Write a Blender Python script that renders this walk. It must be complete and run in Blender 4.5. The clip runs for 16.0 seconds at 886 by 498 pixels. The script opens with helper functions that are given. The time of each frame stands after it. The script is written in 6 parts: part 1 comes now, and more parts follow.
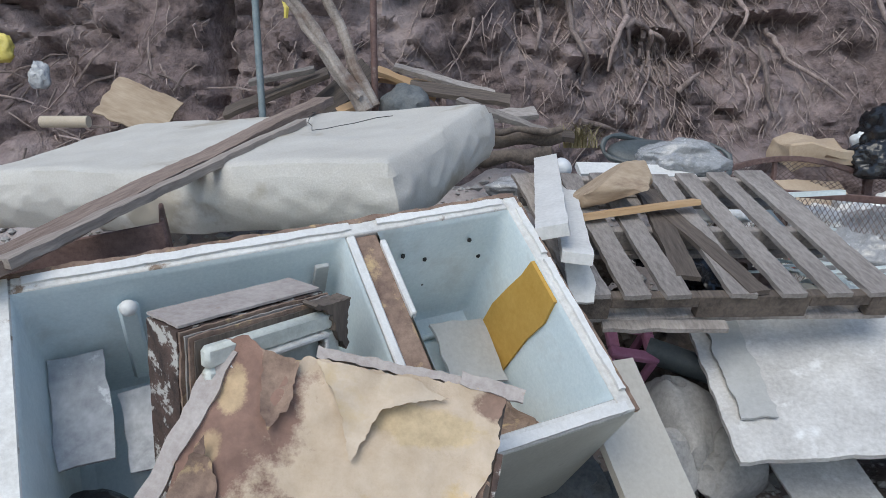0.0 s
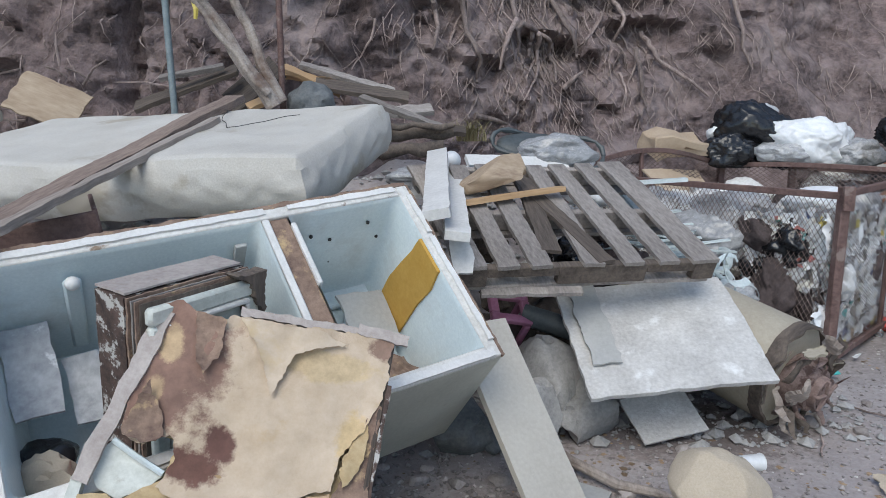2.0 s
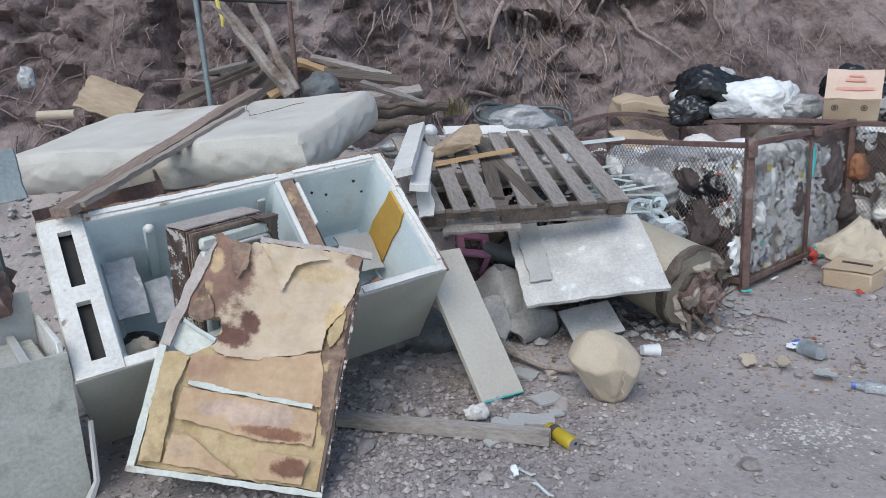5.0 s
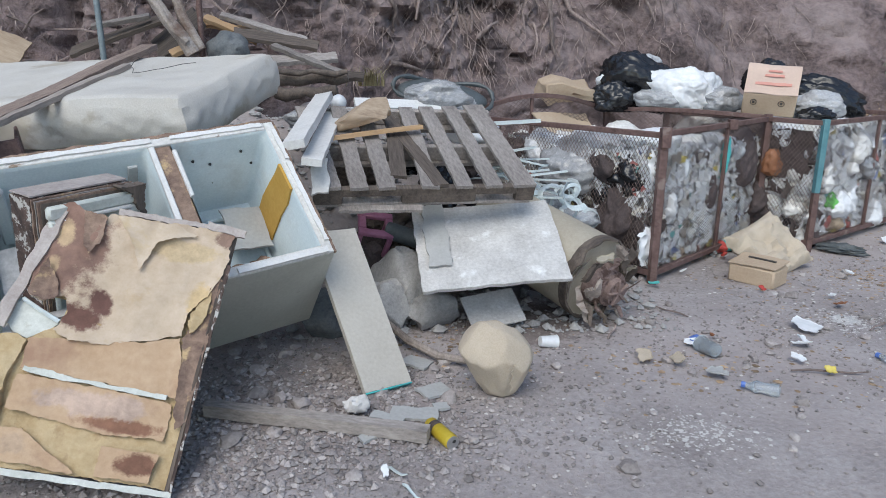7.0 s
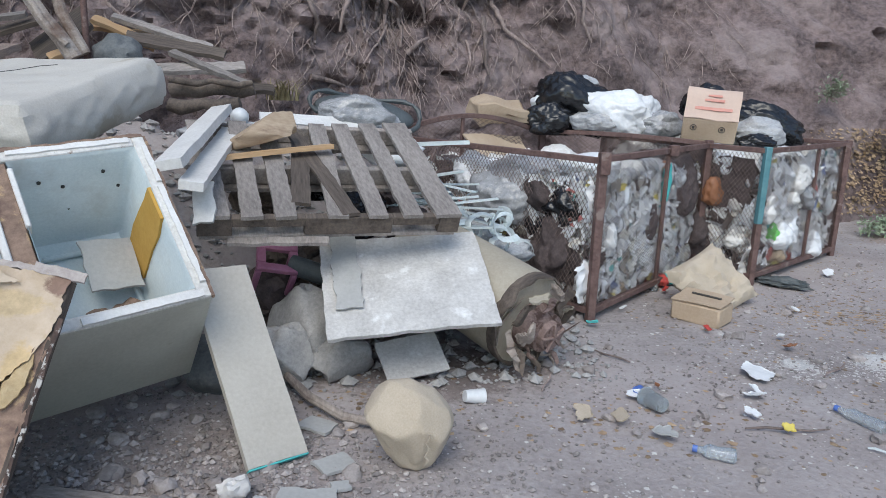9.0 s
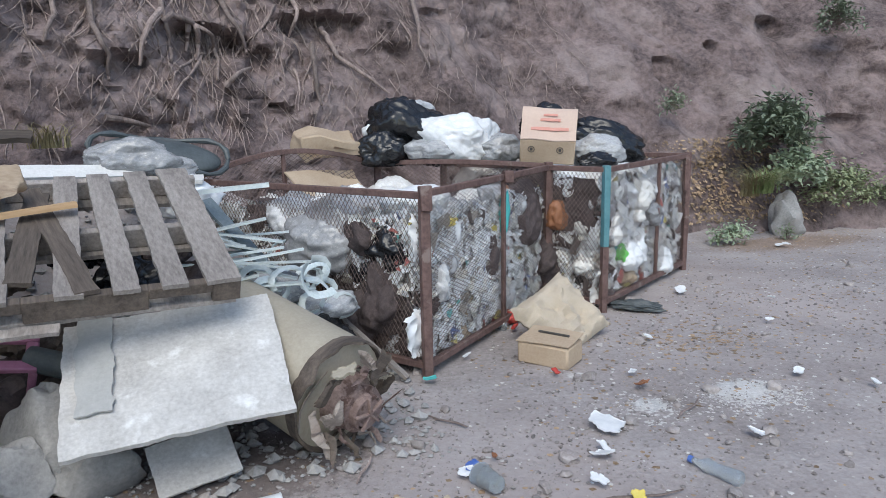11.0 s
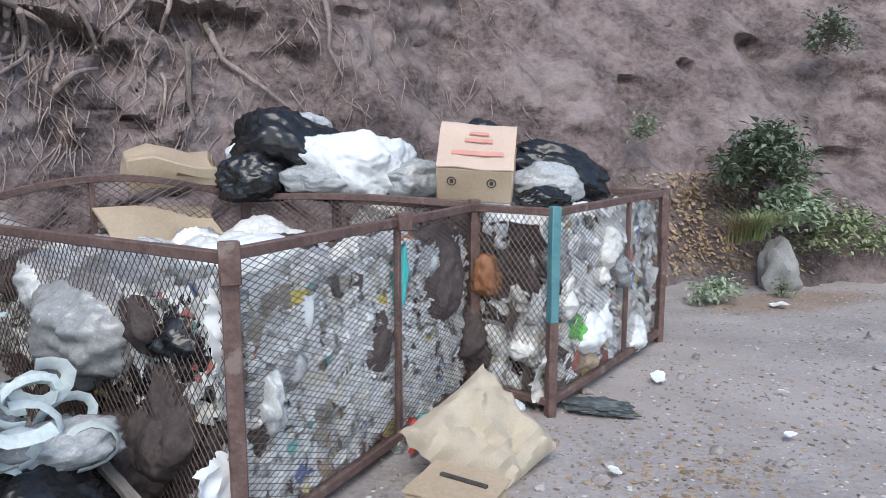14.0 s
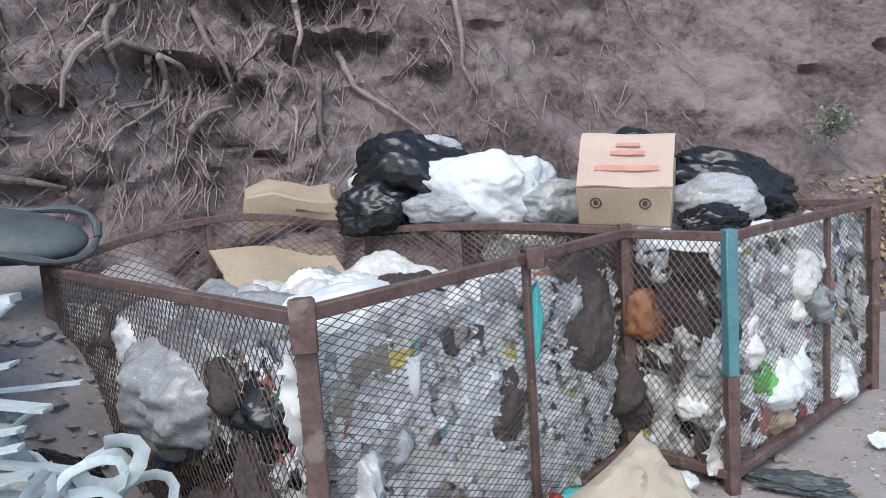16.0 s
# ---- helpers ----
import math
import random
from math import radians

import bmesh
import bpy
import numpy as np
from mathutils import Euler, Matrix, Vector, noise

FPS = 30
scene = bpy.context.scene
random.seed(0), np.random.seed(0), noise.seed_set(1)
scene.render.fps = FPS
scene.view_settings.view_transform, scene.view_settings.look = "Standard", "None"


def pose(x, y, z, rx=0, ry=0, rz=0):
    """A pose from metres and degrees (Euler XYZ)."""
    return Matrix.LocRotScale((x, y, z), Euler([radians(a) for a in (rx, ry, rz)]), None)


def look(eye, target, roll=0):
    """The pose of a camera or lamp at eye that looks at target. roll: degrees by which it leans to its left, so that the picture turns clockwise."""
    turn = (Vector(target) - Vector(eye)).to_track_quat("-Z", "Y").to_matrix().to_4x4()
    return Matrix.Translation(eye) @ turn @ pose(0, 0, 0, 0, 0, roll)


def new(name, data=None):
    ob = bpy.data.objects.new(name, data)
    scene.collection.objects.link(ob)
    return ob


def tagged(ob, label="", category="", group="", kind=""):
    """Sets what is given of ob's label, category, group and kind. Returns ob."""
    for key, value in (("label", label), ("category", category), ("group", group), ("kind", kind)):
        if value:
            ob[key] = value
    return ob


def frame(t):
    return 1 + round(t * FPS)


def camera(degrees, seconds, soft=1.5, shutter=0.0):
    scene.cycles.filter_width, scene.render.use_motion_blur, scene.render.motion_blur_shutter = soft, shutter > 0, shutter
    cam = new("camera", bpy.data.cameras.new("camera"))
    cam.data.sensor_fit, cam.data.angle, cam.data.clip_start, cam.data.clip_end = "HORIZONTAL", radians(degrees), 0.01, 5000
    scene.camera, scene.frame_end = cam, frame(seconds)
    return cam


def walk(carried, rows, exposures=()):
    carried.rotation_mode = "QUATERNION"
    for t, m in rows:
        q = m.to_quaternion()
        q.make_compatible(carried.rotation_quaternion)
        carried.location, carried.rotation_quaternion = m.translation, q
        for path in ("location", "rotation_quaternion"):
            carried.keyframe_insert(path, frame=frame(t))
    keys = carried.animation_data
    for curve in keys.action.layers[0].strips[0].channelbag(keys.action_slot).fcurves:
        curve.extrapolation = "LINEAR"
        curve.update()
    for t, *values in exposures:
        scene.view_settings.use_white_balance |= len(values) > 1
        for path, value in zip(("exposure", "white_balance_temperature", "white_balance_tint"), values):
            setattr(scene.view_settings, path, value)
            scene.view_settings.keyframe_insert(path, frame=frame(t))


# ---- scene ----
cam = camera(65.1, 16.0, soft=0.9)
PATH = [
    (0, (0.059, -0.202, 1.335), (-0.113, 1.759, 0.986), -0.6),
    (0.5, (0.067, -0.294, 1.355), (-0.005, 1.672, 0.996), -1.2),
    (1, (-0.006, -0.428, 1.358), (0.002, 1.53, 0.949), -0.8),
    (1.5, (-0.01, -0.528, 1.375), (0.017, 1.432, 0.976), -0.5),
    (2, (0.127, -0.607, 1.375), (0.208, 1.355, 0.993), -0.3),
    (2.5, (0.24, -0.712, 1.336), (0.373, 1.236, 0.901), -0.6),
    (3, (0.254, -0.851, 1.365), (0.343, 1.118, 1.024), -3.2),
    (3.2, (0.218, -0.952, 1.364), (0.297, 1.012, 0.992), -3.1),
    (5.3, (0.456, -1.63, 1.429), (0.414, 0.306, 0.931), -3.3),
    (5.5, (0.452, -1.675, 1.427), (0.408, 0.255, 0.902), -3.2),
    (6, (0.552, -1.626, 1.446), (0.546, 0.309, 0.94), -1.8),
    (6.5, (0.666, -1.515, 1.417), (0.72, 0.418, 0.909), 1.2),
    (7, (0.668, -1.354, 1.41), (0.803, 0.568, 0.877), 0.3),
    (7.5, (0.631, -1.144, 1.385), (0.843, 0.77, 0.843), 0.7),
    (8, (0.614, -1.042, 1.365), (0.881, 0.849, 0.771), 0.3),
    (8.5, (0.702, -0.971, 1.355), (1.066, 0.9, 0.751), -0.8),
    (9, (0.827, -0.882, 1.363), (1.137, 1.037, 0.891), 1.9),
    (9.5, (0.963, -0.842, 1.377), (1.384, 1.07, 0.968), -0.3),
    (9.7, (0.987, -0.779, 1.395), (1.494, 1.112, 0.986), -0.4),
    (11.8, (1.563, -0.149, 1.326), (2.298, 1.674, 0.955), -1.9),
    (12, (1.611, -0.04, 1.313), (2.429, 1.749, 0.95), -1.9),
    (12.5, (1.755, 0.329, 1.282), (2.684, 2.038, 0.816), -0.7),
    (13, (1.897, 0.471, 1.265), (2.673, 2.272, 0.871), -1.2),
    (13.5, (2.093, 0.568, 1.277), (2.736, 2.431, 0.939), 0.5),
    (14, (2.182, 0.807, 1.278), (2.9, 2.648, 0.972), -0.0),
    (14.5, (2.195, 1.017, 1.299), (2.967, 2.843, 1.033), -0.5),
    (15, (2.226, 1.12, 1.287), (2.905, 2.971, 0.954), -0.9),
    (15.5, (2.349, 1.197, 1.293), (2.85, 3.12, 1.064), -1.4),
    (16, (2.422, 1.241, 1.279), (2.706, 3.206, 1.041), -3.7),
]
EXPOSURES = [(0, 0.37, 6500, 6), (3, 0.37, 6500, 6), (5.5, 0.46, 6500, 6), (9.5, 0.47, 6500, 6), (12.5, 0.64, 6500, 6), (14.5, 0.72, 6500, 6), (16, 0.66, 6500, 6)]
walk(cam, [(t, look(eye, target, roll)) for t, eye, target, roll in PATH], EXPOSURES)

# ---- daylight: open shade under a pale sky ----
world = bpy.data.worlds.new("sky")
scene.world = world
world.use_nodes = True
_wn, _wl = world.node_tree.nodes, world.node_tree.links
_sky = _wn.new("ShaderNodeTexSky")
_sky.sky_type, _sky.sun_disc = "NISHITA", False
_sky.sun_elevation, _sky.sun_rotation = radians(48), radians(200)
_wl.new(_sky.outputs[0], _wn["Background"].inputs[0])
_wn["Background"].inputs[1].default_value = 0.15
sun = new("sun", bpy.data.lights.new("sun", "SUN"))
sun.data.energy, sun.data.angle, sun.data.color = 1.3, radians(40), (1.0, 0.96, 0.9)
sun.matrix_world = look((0, 0, 20), (5.0, 13.4, 0.0))


# ---- materials ----
def ramp(nt, fac, stops):
    r = nt.nodes.new("ShaderNodeValToRGB")
    e = r.color_ramp.elements
    while len(e) < len(stops):
        e.new(0.5)
    for k, (p, c) in enumerate(stops):
        e[k].position, e[k].color = p, (*c, 1)
    nt.links.new(fac, r.inputs[0])
    return r.outputs[0]


def surface(name, c1, c2, scale=6.0, rough=0.8, bump=0.3, metal=0.0, spot=None, spot_scale=2.0, spot_at=0.6, fine=60.0, stretch=(1, 1, 1), vary=0.0, where="Object", spot_soft=0.06, bump_m=0.01, folds=False, blots=(), island=0.0):
    """A worn surface: a coarse and a fine mottle of c1 and c2, stains of colour spot, relief."""
    m = bpy.data.materials.new(name)
    m.use_nodes = True
    nt = m.node_tree
    n, l = nt.nodes, nt.links
    b = n["Principled BSDF"]
    tc = n.new("ShaderNodeTexCoord")
    mp = n.new("ShaderNodeMapping")
    mp.inputs["Scale"].default_value = stretch
    if where == "World":
        geo = n.new("ShaderNodeNewGeometry")
        l.new(geo.outputs["Position"], mp.inputs[0])
    else:
        l.new(tc.outputs["Object"], mp.inputs[0])

    def tex(sc, detail=6.0, rg=0.6, ridged=False):
        t = n.new("ShaderNodeTexNoise")
        if ridged:
            t.noise_type = "RIDGED_MULTIFRACTAL"
        t.inputs["Scale"].default_value, t.inputs["Detail"].default_value, t.inputs["Roughness"].default_value = sc, detail, rg
        l.new(mp.outputs[0], t.inputs["Vector"])
        return t.outputs["Fac"]
    coarse, grain = tex(scale), tex(fine, 4.0, 0.7)
    mix = n.new("ShaderNodeMath")
    mix.operation = "MULTIPLY_ADD"
    mix.inputs[1].default_value = 0.45
    l.new(grain, mix.inputs[0])
    half = n.new("ShaderNodeMath")
    half.operation = "MULTIPLY"
    half.inputs[1].default_value = 0.55
    l.new(coarse, half.inputs[0])
    l.new(half.outputs[0], mix.inputs[2])
    col = ramp(nt, mix.outputs[0], [(0.36, c1), (0.64, c2)])
    if spot:
        s = ramp(nt, tex(spot_scale, 8.0, 0.65), [(spot_at, (0, 0, 0)), (spot_at + spot_soft, (1, 1, 1))])
        mx = n.new("ShaderNodeMix")
        mx.data_type = "RGBA"
        l.new(s, mx.inputs["Factor"])
        l.new(col, mx.inputs["A"])
        mx.inputs["B"].default_value = (*spot, 1)
        col = mx.outputs["Result"]
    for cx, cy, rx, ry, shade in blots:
        # a patch of another colour with a ragged edge; soaked or torn on the door paper
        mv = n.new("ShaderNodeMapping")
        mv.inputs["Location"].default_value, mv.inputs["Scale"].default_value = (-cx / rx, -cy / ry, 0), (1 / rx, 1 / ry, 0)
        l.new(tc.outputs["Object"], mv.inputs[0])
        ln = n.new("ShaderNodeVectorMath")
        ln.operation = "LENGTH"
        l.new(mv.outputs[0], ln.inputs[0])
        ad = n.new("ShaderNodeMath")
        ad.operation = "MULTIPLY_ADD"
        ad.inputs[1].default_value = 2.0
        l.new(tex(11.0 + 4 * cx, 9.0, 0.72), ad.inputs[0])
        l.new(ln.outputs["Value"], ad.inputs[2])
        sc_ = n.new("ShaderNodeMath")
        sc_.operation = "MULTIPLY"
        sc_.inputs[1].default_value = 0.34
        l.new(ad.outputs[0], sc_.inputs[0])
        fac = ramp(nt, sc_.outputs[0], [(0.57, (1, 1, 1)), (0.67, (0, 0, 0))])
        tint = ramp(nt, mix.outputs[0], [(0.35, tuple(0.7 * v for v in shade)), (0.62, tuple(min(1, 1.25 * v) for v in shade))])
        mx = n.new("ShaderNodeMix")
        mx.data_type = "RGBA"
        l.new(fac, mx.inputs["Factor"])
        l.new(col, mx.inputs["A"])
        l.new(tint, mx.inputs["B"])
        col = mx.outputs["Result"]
    if vary:
        oi = n.new("ShaderNodeObjectInfo")
        hs = n.new("ShaderNodeHueSaturation")
        mr = n.new("ShaderNodeMapRange")
        mr.inputs[3].default_value, mr.inputs[4].default_value = 1 - vary, 1 + vary
        l.new(oi.outputs["Random"], mr.inputs[0])
        l.new(mr.outputs[0], hs.inputs["Value"])
        l.new(col, hs.inputs["Color"])
        col = hs.outputs["Color"]
    if island:
        gi = n.new("ShaderNodeNewGeometry")
        hi = n.new("ShaderNodeHueSaturation")
        mi = n.new("ShaderNodeMapRange")
        mi.inputs[3].default_value, mi.inputs[4].default_value = 1 - island, 1 + island
        l.new(gi.outputs["Random Per Island"], mi.inputs[0])
        l.new(mi.outputs[0], hi.inputs["Value"])
        l.new(col, hi.inputs["Color"])
        col = hi.outputs["Color"]
    l.new(col, b.inputs["Base Color"])
    b.inputs["Roughness"].default_value, b.inputs["Metallic"].default_value = rough, metal
    if bump:
        bp = n.new("ShaderNodeBump")
        bp.inputs["Strength"].default_value, bp.inputs["Distance"].default_value = bump, bump_m
        l.new(tex(scale * 0.35, 5.0, 0.5, True) if folds else mix.outputs[0], bp.inputs["Height"])
        l.new(bp.outputs[0], b.inputs["Normal"])
    return m


# blots: darker before the heap and under the boards, brown at the bank, pale plaster
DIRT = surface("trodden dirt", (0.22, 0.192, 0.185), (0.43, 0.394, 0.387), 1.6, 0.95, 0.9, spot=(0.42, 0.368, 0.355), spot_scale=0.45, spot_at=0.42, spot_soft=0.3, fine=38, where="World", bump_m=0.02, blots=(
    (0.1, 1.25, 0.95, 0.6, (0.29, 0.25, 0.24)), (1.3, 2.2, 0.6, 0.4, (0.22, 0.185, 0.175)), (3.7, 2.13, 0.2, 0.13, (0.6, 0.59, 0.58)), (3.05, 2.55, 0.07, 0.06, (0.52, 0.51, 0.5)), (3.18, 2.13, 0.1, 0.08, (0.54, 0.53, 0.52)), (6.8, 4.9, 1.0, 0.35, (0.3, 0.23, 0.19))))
BANK = surface("red earth bank", (0.06, 0.044, 0.043), (0.29, 0.22, 0.212), 2.2, 0.95, 1.0, spot=(0.335, 0.277, 0.266), spot_scale=1.1, spot_at=0.5, spot_soft=0.25, fine=17, where="World", bump_m=0.09)
ROOT = surface("weathered root", (0.13, 0.1, 0.09), (0.36, 0.285, 0.26), 14, 0.9, 0.6, stretch=(1, 1, 0.3), vary=0.4)
OLDWOOD = surface("grey weathered wood", (0.15, 0.13, 0.12), (0.4, 0.36, 0.33), 7, 0.85, 0.5, spot=(0.055, 0.047, 0.043), spot_scale=2.6, spot_at=0.53, spot_soft=0.2, fine=70, stretch=(1, 0.3, 1), vary=0.25)
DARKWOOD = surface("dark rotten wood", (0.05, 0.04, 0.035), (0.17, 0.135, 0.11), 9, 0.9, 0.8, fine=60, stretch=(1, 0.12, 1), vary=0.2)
BEAMWOOD = surface("split brown timber", (0.19, 0.155, 0.135), (0.46, 0.4, 0.355), 7, 0.85, 0.8, spot=(0.17, 0.115, 0.09), spot_scale=3, spot_at=0.54, spot_soft=0.1, fine=70, stretch=(1, 0.1, 1))
BROWNTIMBER = surface("split red-brown timber", (0.13, 0.09, 0.075), (0.36, 0.28, 0.235), 9, 0.88, 0.9, spot=(0.46, 0.4, 0.35), spot_scale=4, spot_at=0.54, spot_soft=0.12, fine=110, stretch=(1, 0.12, 1))
PINE = surface("raw pine", (0.42, 0.26, 0.13), (0.58, 0.4, 0.24), 9, 0.7, 0.3, stretch=(1, 0.1, 1), vary=0.1)
WHITE_PAINT = surface("chipped white paint", (0.58, 0.57, 0.55), (0.78, 0.77, 0.75), 5, 0.55, 0.25, spot=(0.3, 0.26, 0.23), spot_scale=7, spot_at=0.66, vary=0.06)
LINER = surface("pale blue plastic liner", (0.52, 0.6, 0.62), (0.68, 0.75, 0.76), 3, 0.3, 0.06, spot=(0.42, 0.44, 0.42), spot_scale=3.2, spot_at=0.54, spot_soft=0.25, fine=90)
RIM = surface("grimy white rim", (0.5, 0.48, 0.45), (0.76, 0.75, 0.72), 8, 0.5, 0.3, spot=(0.24, 0.17, 0.12), spot_scale=9, spot_at=0.6)
GRIMELINER = surface("grimy pale liner", (0.4, 0.42, 0.38), (0.62, 0.64, 0.6), 5, 0.5, 0.25, spot=(0.26, 0.21, 0.16), spot_scale=8, spot_at=0.6, spot_soft=0.1)
TRIM = surface("bent grimy trim", (0.3, 0.255, 0.235), (0.48, 0.43, 0.4), 6, 0.7, 0.3, spot=(0.25, 0.17, 0.12), spot_scale=9, spot_at=0.6, spot_soft=0.1)
GRAVEL = surface("crushed grey gravel", (0.2, 0.175, 0.168), (0.4, 0.365, 0.35), 9, 0.9, 0.3, where="World", island=0.4)
WEED = surface("pale dusty weed", (0.2, 0.24, 0.13), (0.34, 0.38, 0.22), 9, 0.7, 0.1, vary=0.3)
SHELL = surface("faded enamel shell", (0.40, 0.40, 0.35), (0.52, 0.52, 0.46), 4, 0.5, 0.1, spot=(0.3, 0.26, 0.2), spot_scale=5, spot_at=0.68)
FOAM = surface("old yellow foam", (0.41, 0.295, 0.155), (0.55, 0.43, 0.265), 8, 0.95, 0.8, spot=(0.3, 0.19, 0.1), spot_scale=9, spot_at=0.56, spot_soft=0.15, fine=50)
OCHRE = surface("ochre foam", (0.48, 0.27, 0.045), (0.58, 0.35, 0.08), 5, 0.85, 0.3, spot=(0.2, 0.1, 0.03), spot_scale=11, spot_at=0.7)
DOORSKIN = surface("stained door paper", (0.46, 0.355, 0.25), (0.6, 0.49, 0.38), 2.4, 0.88, 0.8, fine=26, bump_m=0.01, spot=(0.47, 0.34, 0.2), spot_scale=5, spot_at=0.58, spot_soft=0.12, blots=(
    (0.16, 0.82, 0.16, 0.05, (0.52, 0.4, 0.25)), (0.06, 0.64, 0.05, 0.1, (0.5, 0.37, 0.21)), (0.55, 0.75, 0.16, 0.24, (0.25, 0.15, 0.115)), (0.56, 0.8, 0.035, 0.06, (0.5, 0.36, 0.22)), (0.57, 0.68, 0.03, 0.05, (0.44, 0.31, 0.19)), (0.44, 0.515, 0.085, 0.05, (0.17, 0.085, 0.065)), (0.38, 0.58, 0.05, 0.05, (0.15, 0.075, 0.06)), (0.02, 0.9, 0.05, 0.05, (0.26, 0.17, 0.13))))
MIDSKIN = surface("orange stained door paper", (0.42, 0.28, 0.17), (0.54, 0.39, 0.26), 3.0, 0.88, 0.8, fine=30, bump_m=0.01, spot=(0.34, 0.21, 0.14), spot_scale=4, spot_at=0.52, spot_soft=0.15, blots=(
    (0.2, 0.185, 0.16, 0.03, (0.24, 0.12, 0.075)), (0.3, 0.24, 0.2, 0.05, (0.47, 0.35, 0.28)), (0.12, 0.07, 0.08, 0.04, (0.2, 0.1, 0.065)), (0.5, 0.08, 0.06, 0.04, (0.4, 0.29, 0.2))))
PAPER = surface("stained backing paper", (0.47, 0.37, 0.27), (0.62, 0.52, 0.41), 2.2, 0.85, 0.4, spot=(0.5, 0.37, 0.2), spot_scale=2.6, spot_at=0.5, spot_soft=0.12, fine=22)
STAIN = surface("rust soaked paper", (0.12, 0.075, 0.06), (0.33, 0.23, 0.17), 9, 0.9, 0.8, spot=(0.5, 0.36, 0.2), spot_scale=12, spot_at=0.56, spot_soft=0.1, fine=40)
RUST = surface("rusted steel", (0.1, 0.06, 0.054), (0.22, 0.14, 0.125), 14, 0.75, 0.4, metal=0.2, spot=(0.26, 0.2, 0.18), spot_scale=8, spot_at=0.6)
PINKRUST = surface("pinkish rusted casting", (0.12, 0.08, 0.07), (0.34, 0.25, 0.225), 12, 0.85, 0.5, metal=0.1, spot=(0.1, 0.06, 0.05), spot_scale=9, spot_at=0.56)
TEAL = surface("teal painted steel", (0.07, 0.2, 0.23), (0.13, 0.29, 0.32), 9, 0.55, 0.2, spot=(0.2, 0.11, 0.085), spot_scale=5, spot_at=0.58)
MESHWIRE = surface("rusty expanded metal", (0.085, 0.055, 0.05), (0.2, 0.15, 0.135), 5, 0.55, 0.2, metal=0.3, spot=(0.3, 0.26, 0.24), spot_scale=3, spot_at=0.6, spot_soft=0.15)
FLAKING = surface("flaking rusty enamel", (0.03, 0.02, 0.017), (0.12, 0.075, 0.06), 12, 0.8, 0.8, spot=(0.45, 0.43, 0.4), spot_scale=22, spot_at=0.53, spot_soft=0.05, fine=40)
FABRIC = surface("soiled mattress fabric", (0.45, 0.425, 0.385), (0.6, 0.58, 0.54), 2.2, 0.95, 0.35, spot=(0.4, 0.36, 0.3), spot_scale=1.7, spot_at=0.57, fine=140)
CONCRETE = surface("plaster stained board", (0.4, 0.385, 0.37), (0.66, 0.645, 0.625), 5, 0.9, 0.6, spot=(0.8, 0.8, 0.79), spot_scale=6, spot_at=0.57, spot_soft=0.12)
MOULDY = surface("mouldy white panel", (0.3, 0.31, 0.275), (0.54, 0.54, 0.5), 3, 0.7, 0.25, spot=(0.17, 0.175, 0.14), spot_scale=3.5, spot_at=0.53, spot_soft=0.18)
GREYBOARD = surface("grey board", (0.36, 0.36, 0.35), (0.47, 0.47, 0.46), 5, 0.85, 0.2)
BEIGE = surface("beige board", (0.42, 0.385, 0.335), (0.53, 0.5, 0.445), 3, 0.6, 0.12, spot=(0.26, 0.23, 0.2), spot_scale=5, spot_at=0.6, spot_soft=0.15)
STONE = surface("blue grey stone", (0.23, 0.228, 0.226), (0.42, 0.41, 0.4), 5, 0.9, 0.7, spot=(0.37, 0.35, 0.34), spot_scale=4, spot_at=0.58, vary=0.2)
DARKSTONE = surface("dark stone", (0.08, 0.09, 0.095), (0.19, 0.2, 0.205), 6, 0.85, 0.6)
SACK = surface("dusty tan sacking", (0.43, 0.36, 0.275), (0.57, 0.49, 0.39), 4, 0.95, 0.4, spot=(0.38, 0.325, 0.25), spot_scale=4, spot_at=0.56, spot_soft=0.2, fine=160)
TANK = surface("beige tank", (0.34, 0.3, 0.235), (0.45, 0.405, 0.325), 4, 0.6, 0.15, spot=(0.33, 0.28, 0.2), spot_scale=5, spot_at=0.62)
CARTON = surface("brown cardboard", (0.43, 0.32, 0.22), (0.54, 0.425, 0.31), 4, 0.85, 0.12, spot=(0.38, 0.28, 0.19), spot_scale=3, spot_at=0.6, spot_soft=0.15, vary=0.08)
BARK = surface("pale split log", (0.3, 0.22, 0.15), (0.47, 0.37, 0.27), 8, 0.85, 0.5, spot=(0.2, 0.13, 0.09), spot_scale=5, spot_at=0.58, spot_soft=0.1, stretch=(0.2, 1, 1))
CARTON_TOP = surface("faded pink cardboard", (0.56, 0.42, 0.35), (0.64, 0.49, 0.4), 4, 0.85, 0.1)
RED_INK = surface("faded red print", (0.6, 0.27, 0.22), (0.66, 0.34, 0.28), 12, 0.85, 0.0)
DARK_INK = surface("dark print", (0.05, 0.045, 0.04), (0.1, 0.09, 0.08), 12, 0.85, 0.0)
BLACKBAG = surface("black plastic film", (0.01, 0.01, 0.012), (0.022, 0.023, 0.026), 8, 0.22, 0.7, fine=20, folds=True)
WHITEBAG = surface("white plastic film", (0.66, 0.68, 0.7), (0.82, 0.83, 0.84), 7, 0.35, 0.5, fine=30, vary=0.1, folds=True)
CLEARBAG = surface("grey translucent film", (0.3, 0.305, 0.315), (0.5, 0.505, 0.515), 9, 0.25, 0.6, fine=35, spot=(0.66, 0.67, 0.67), spot_scale=12, spot_at=0.6, vary=0.25, folds=True)
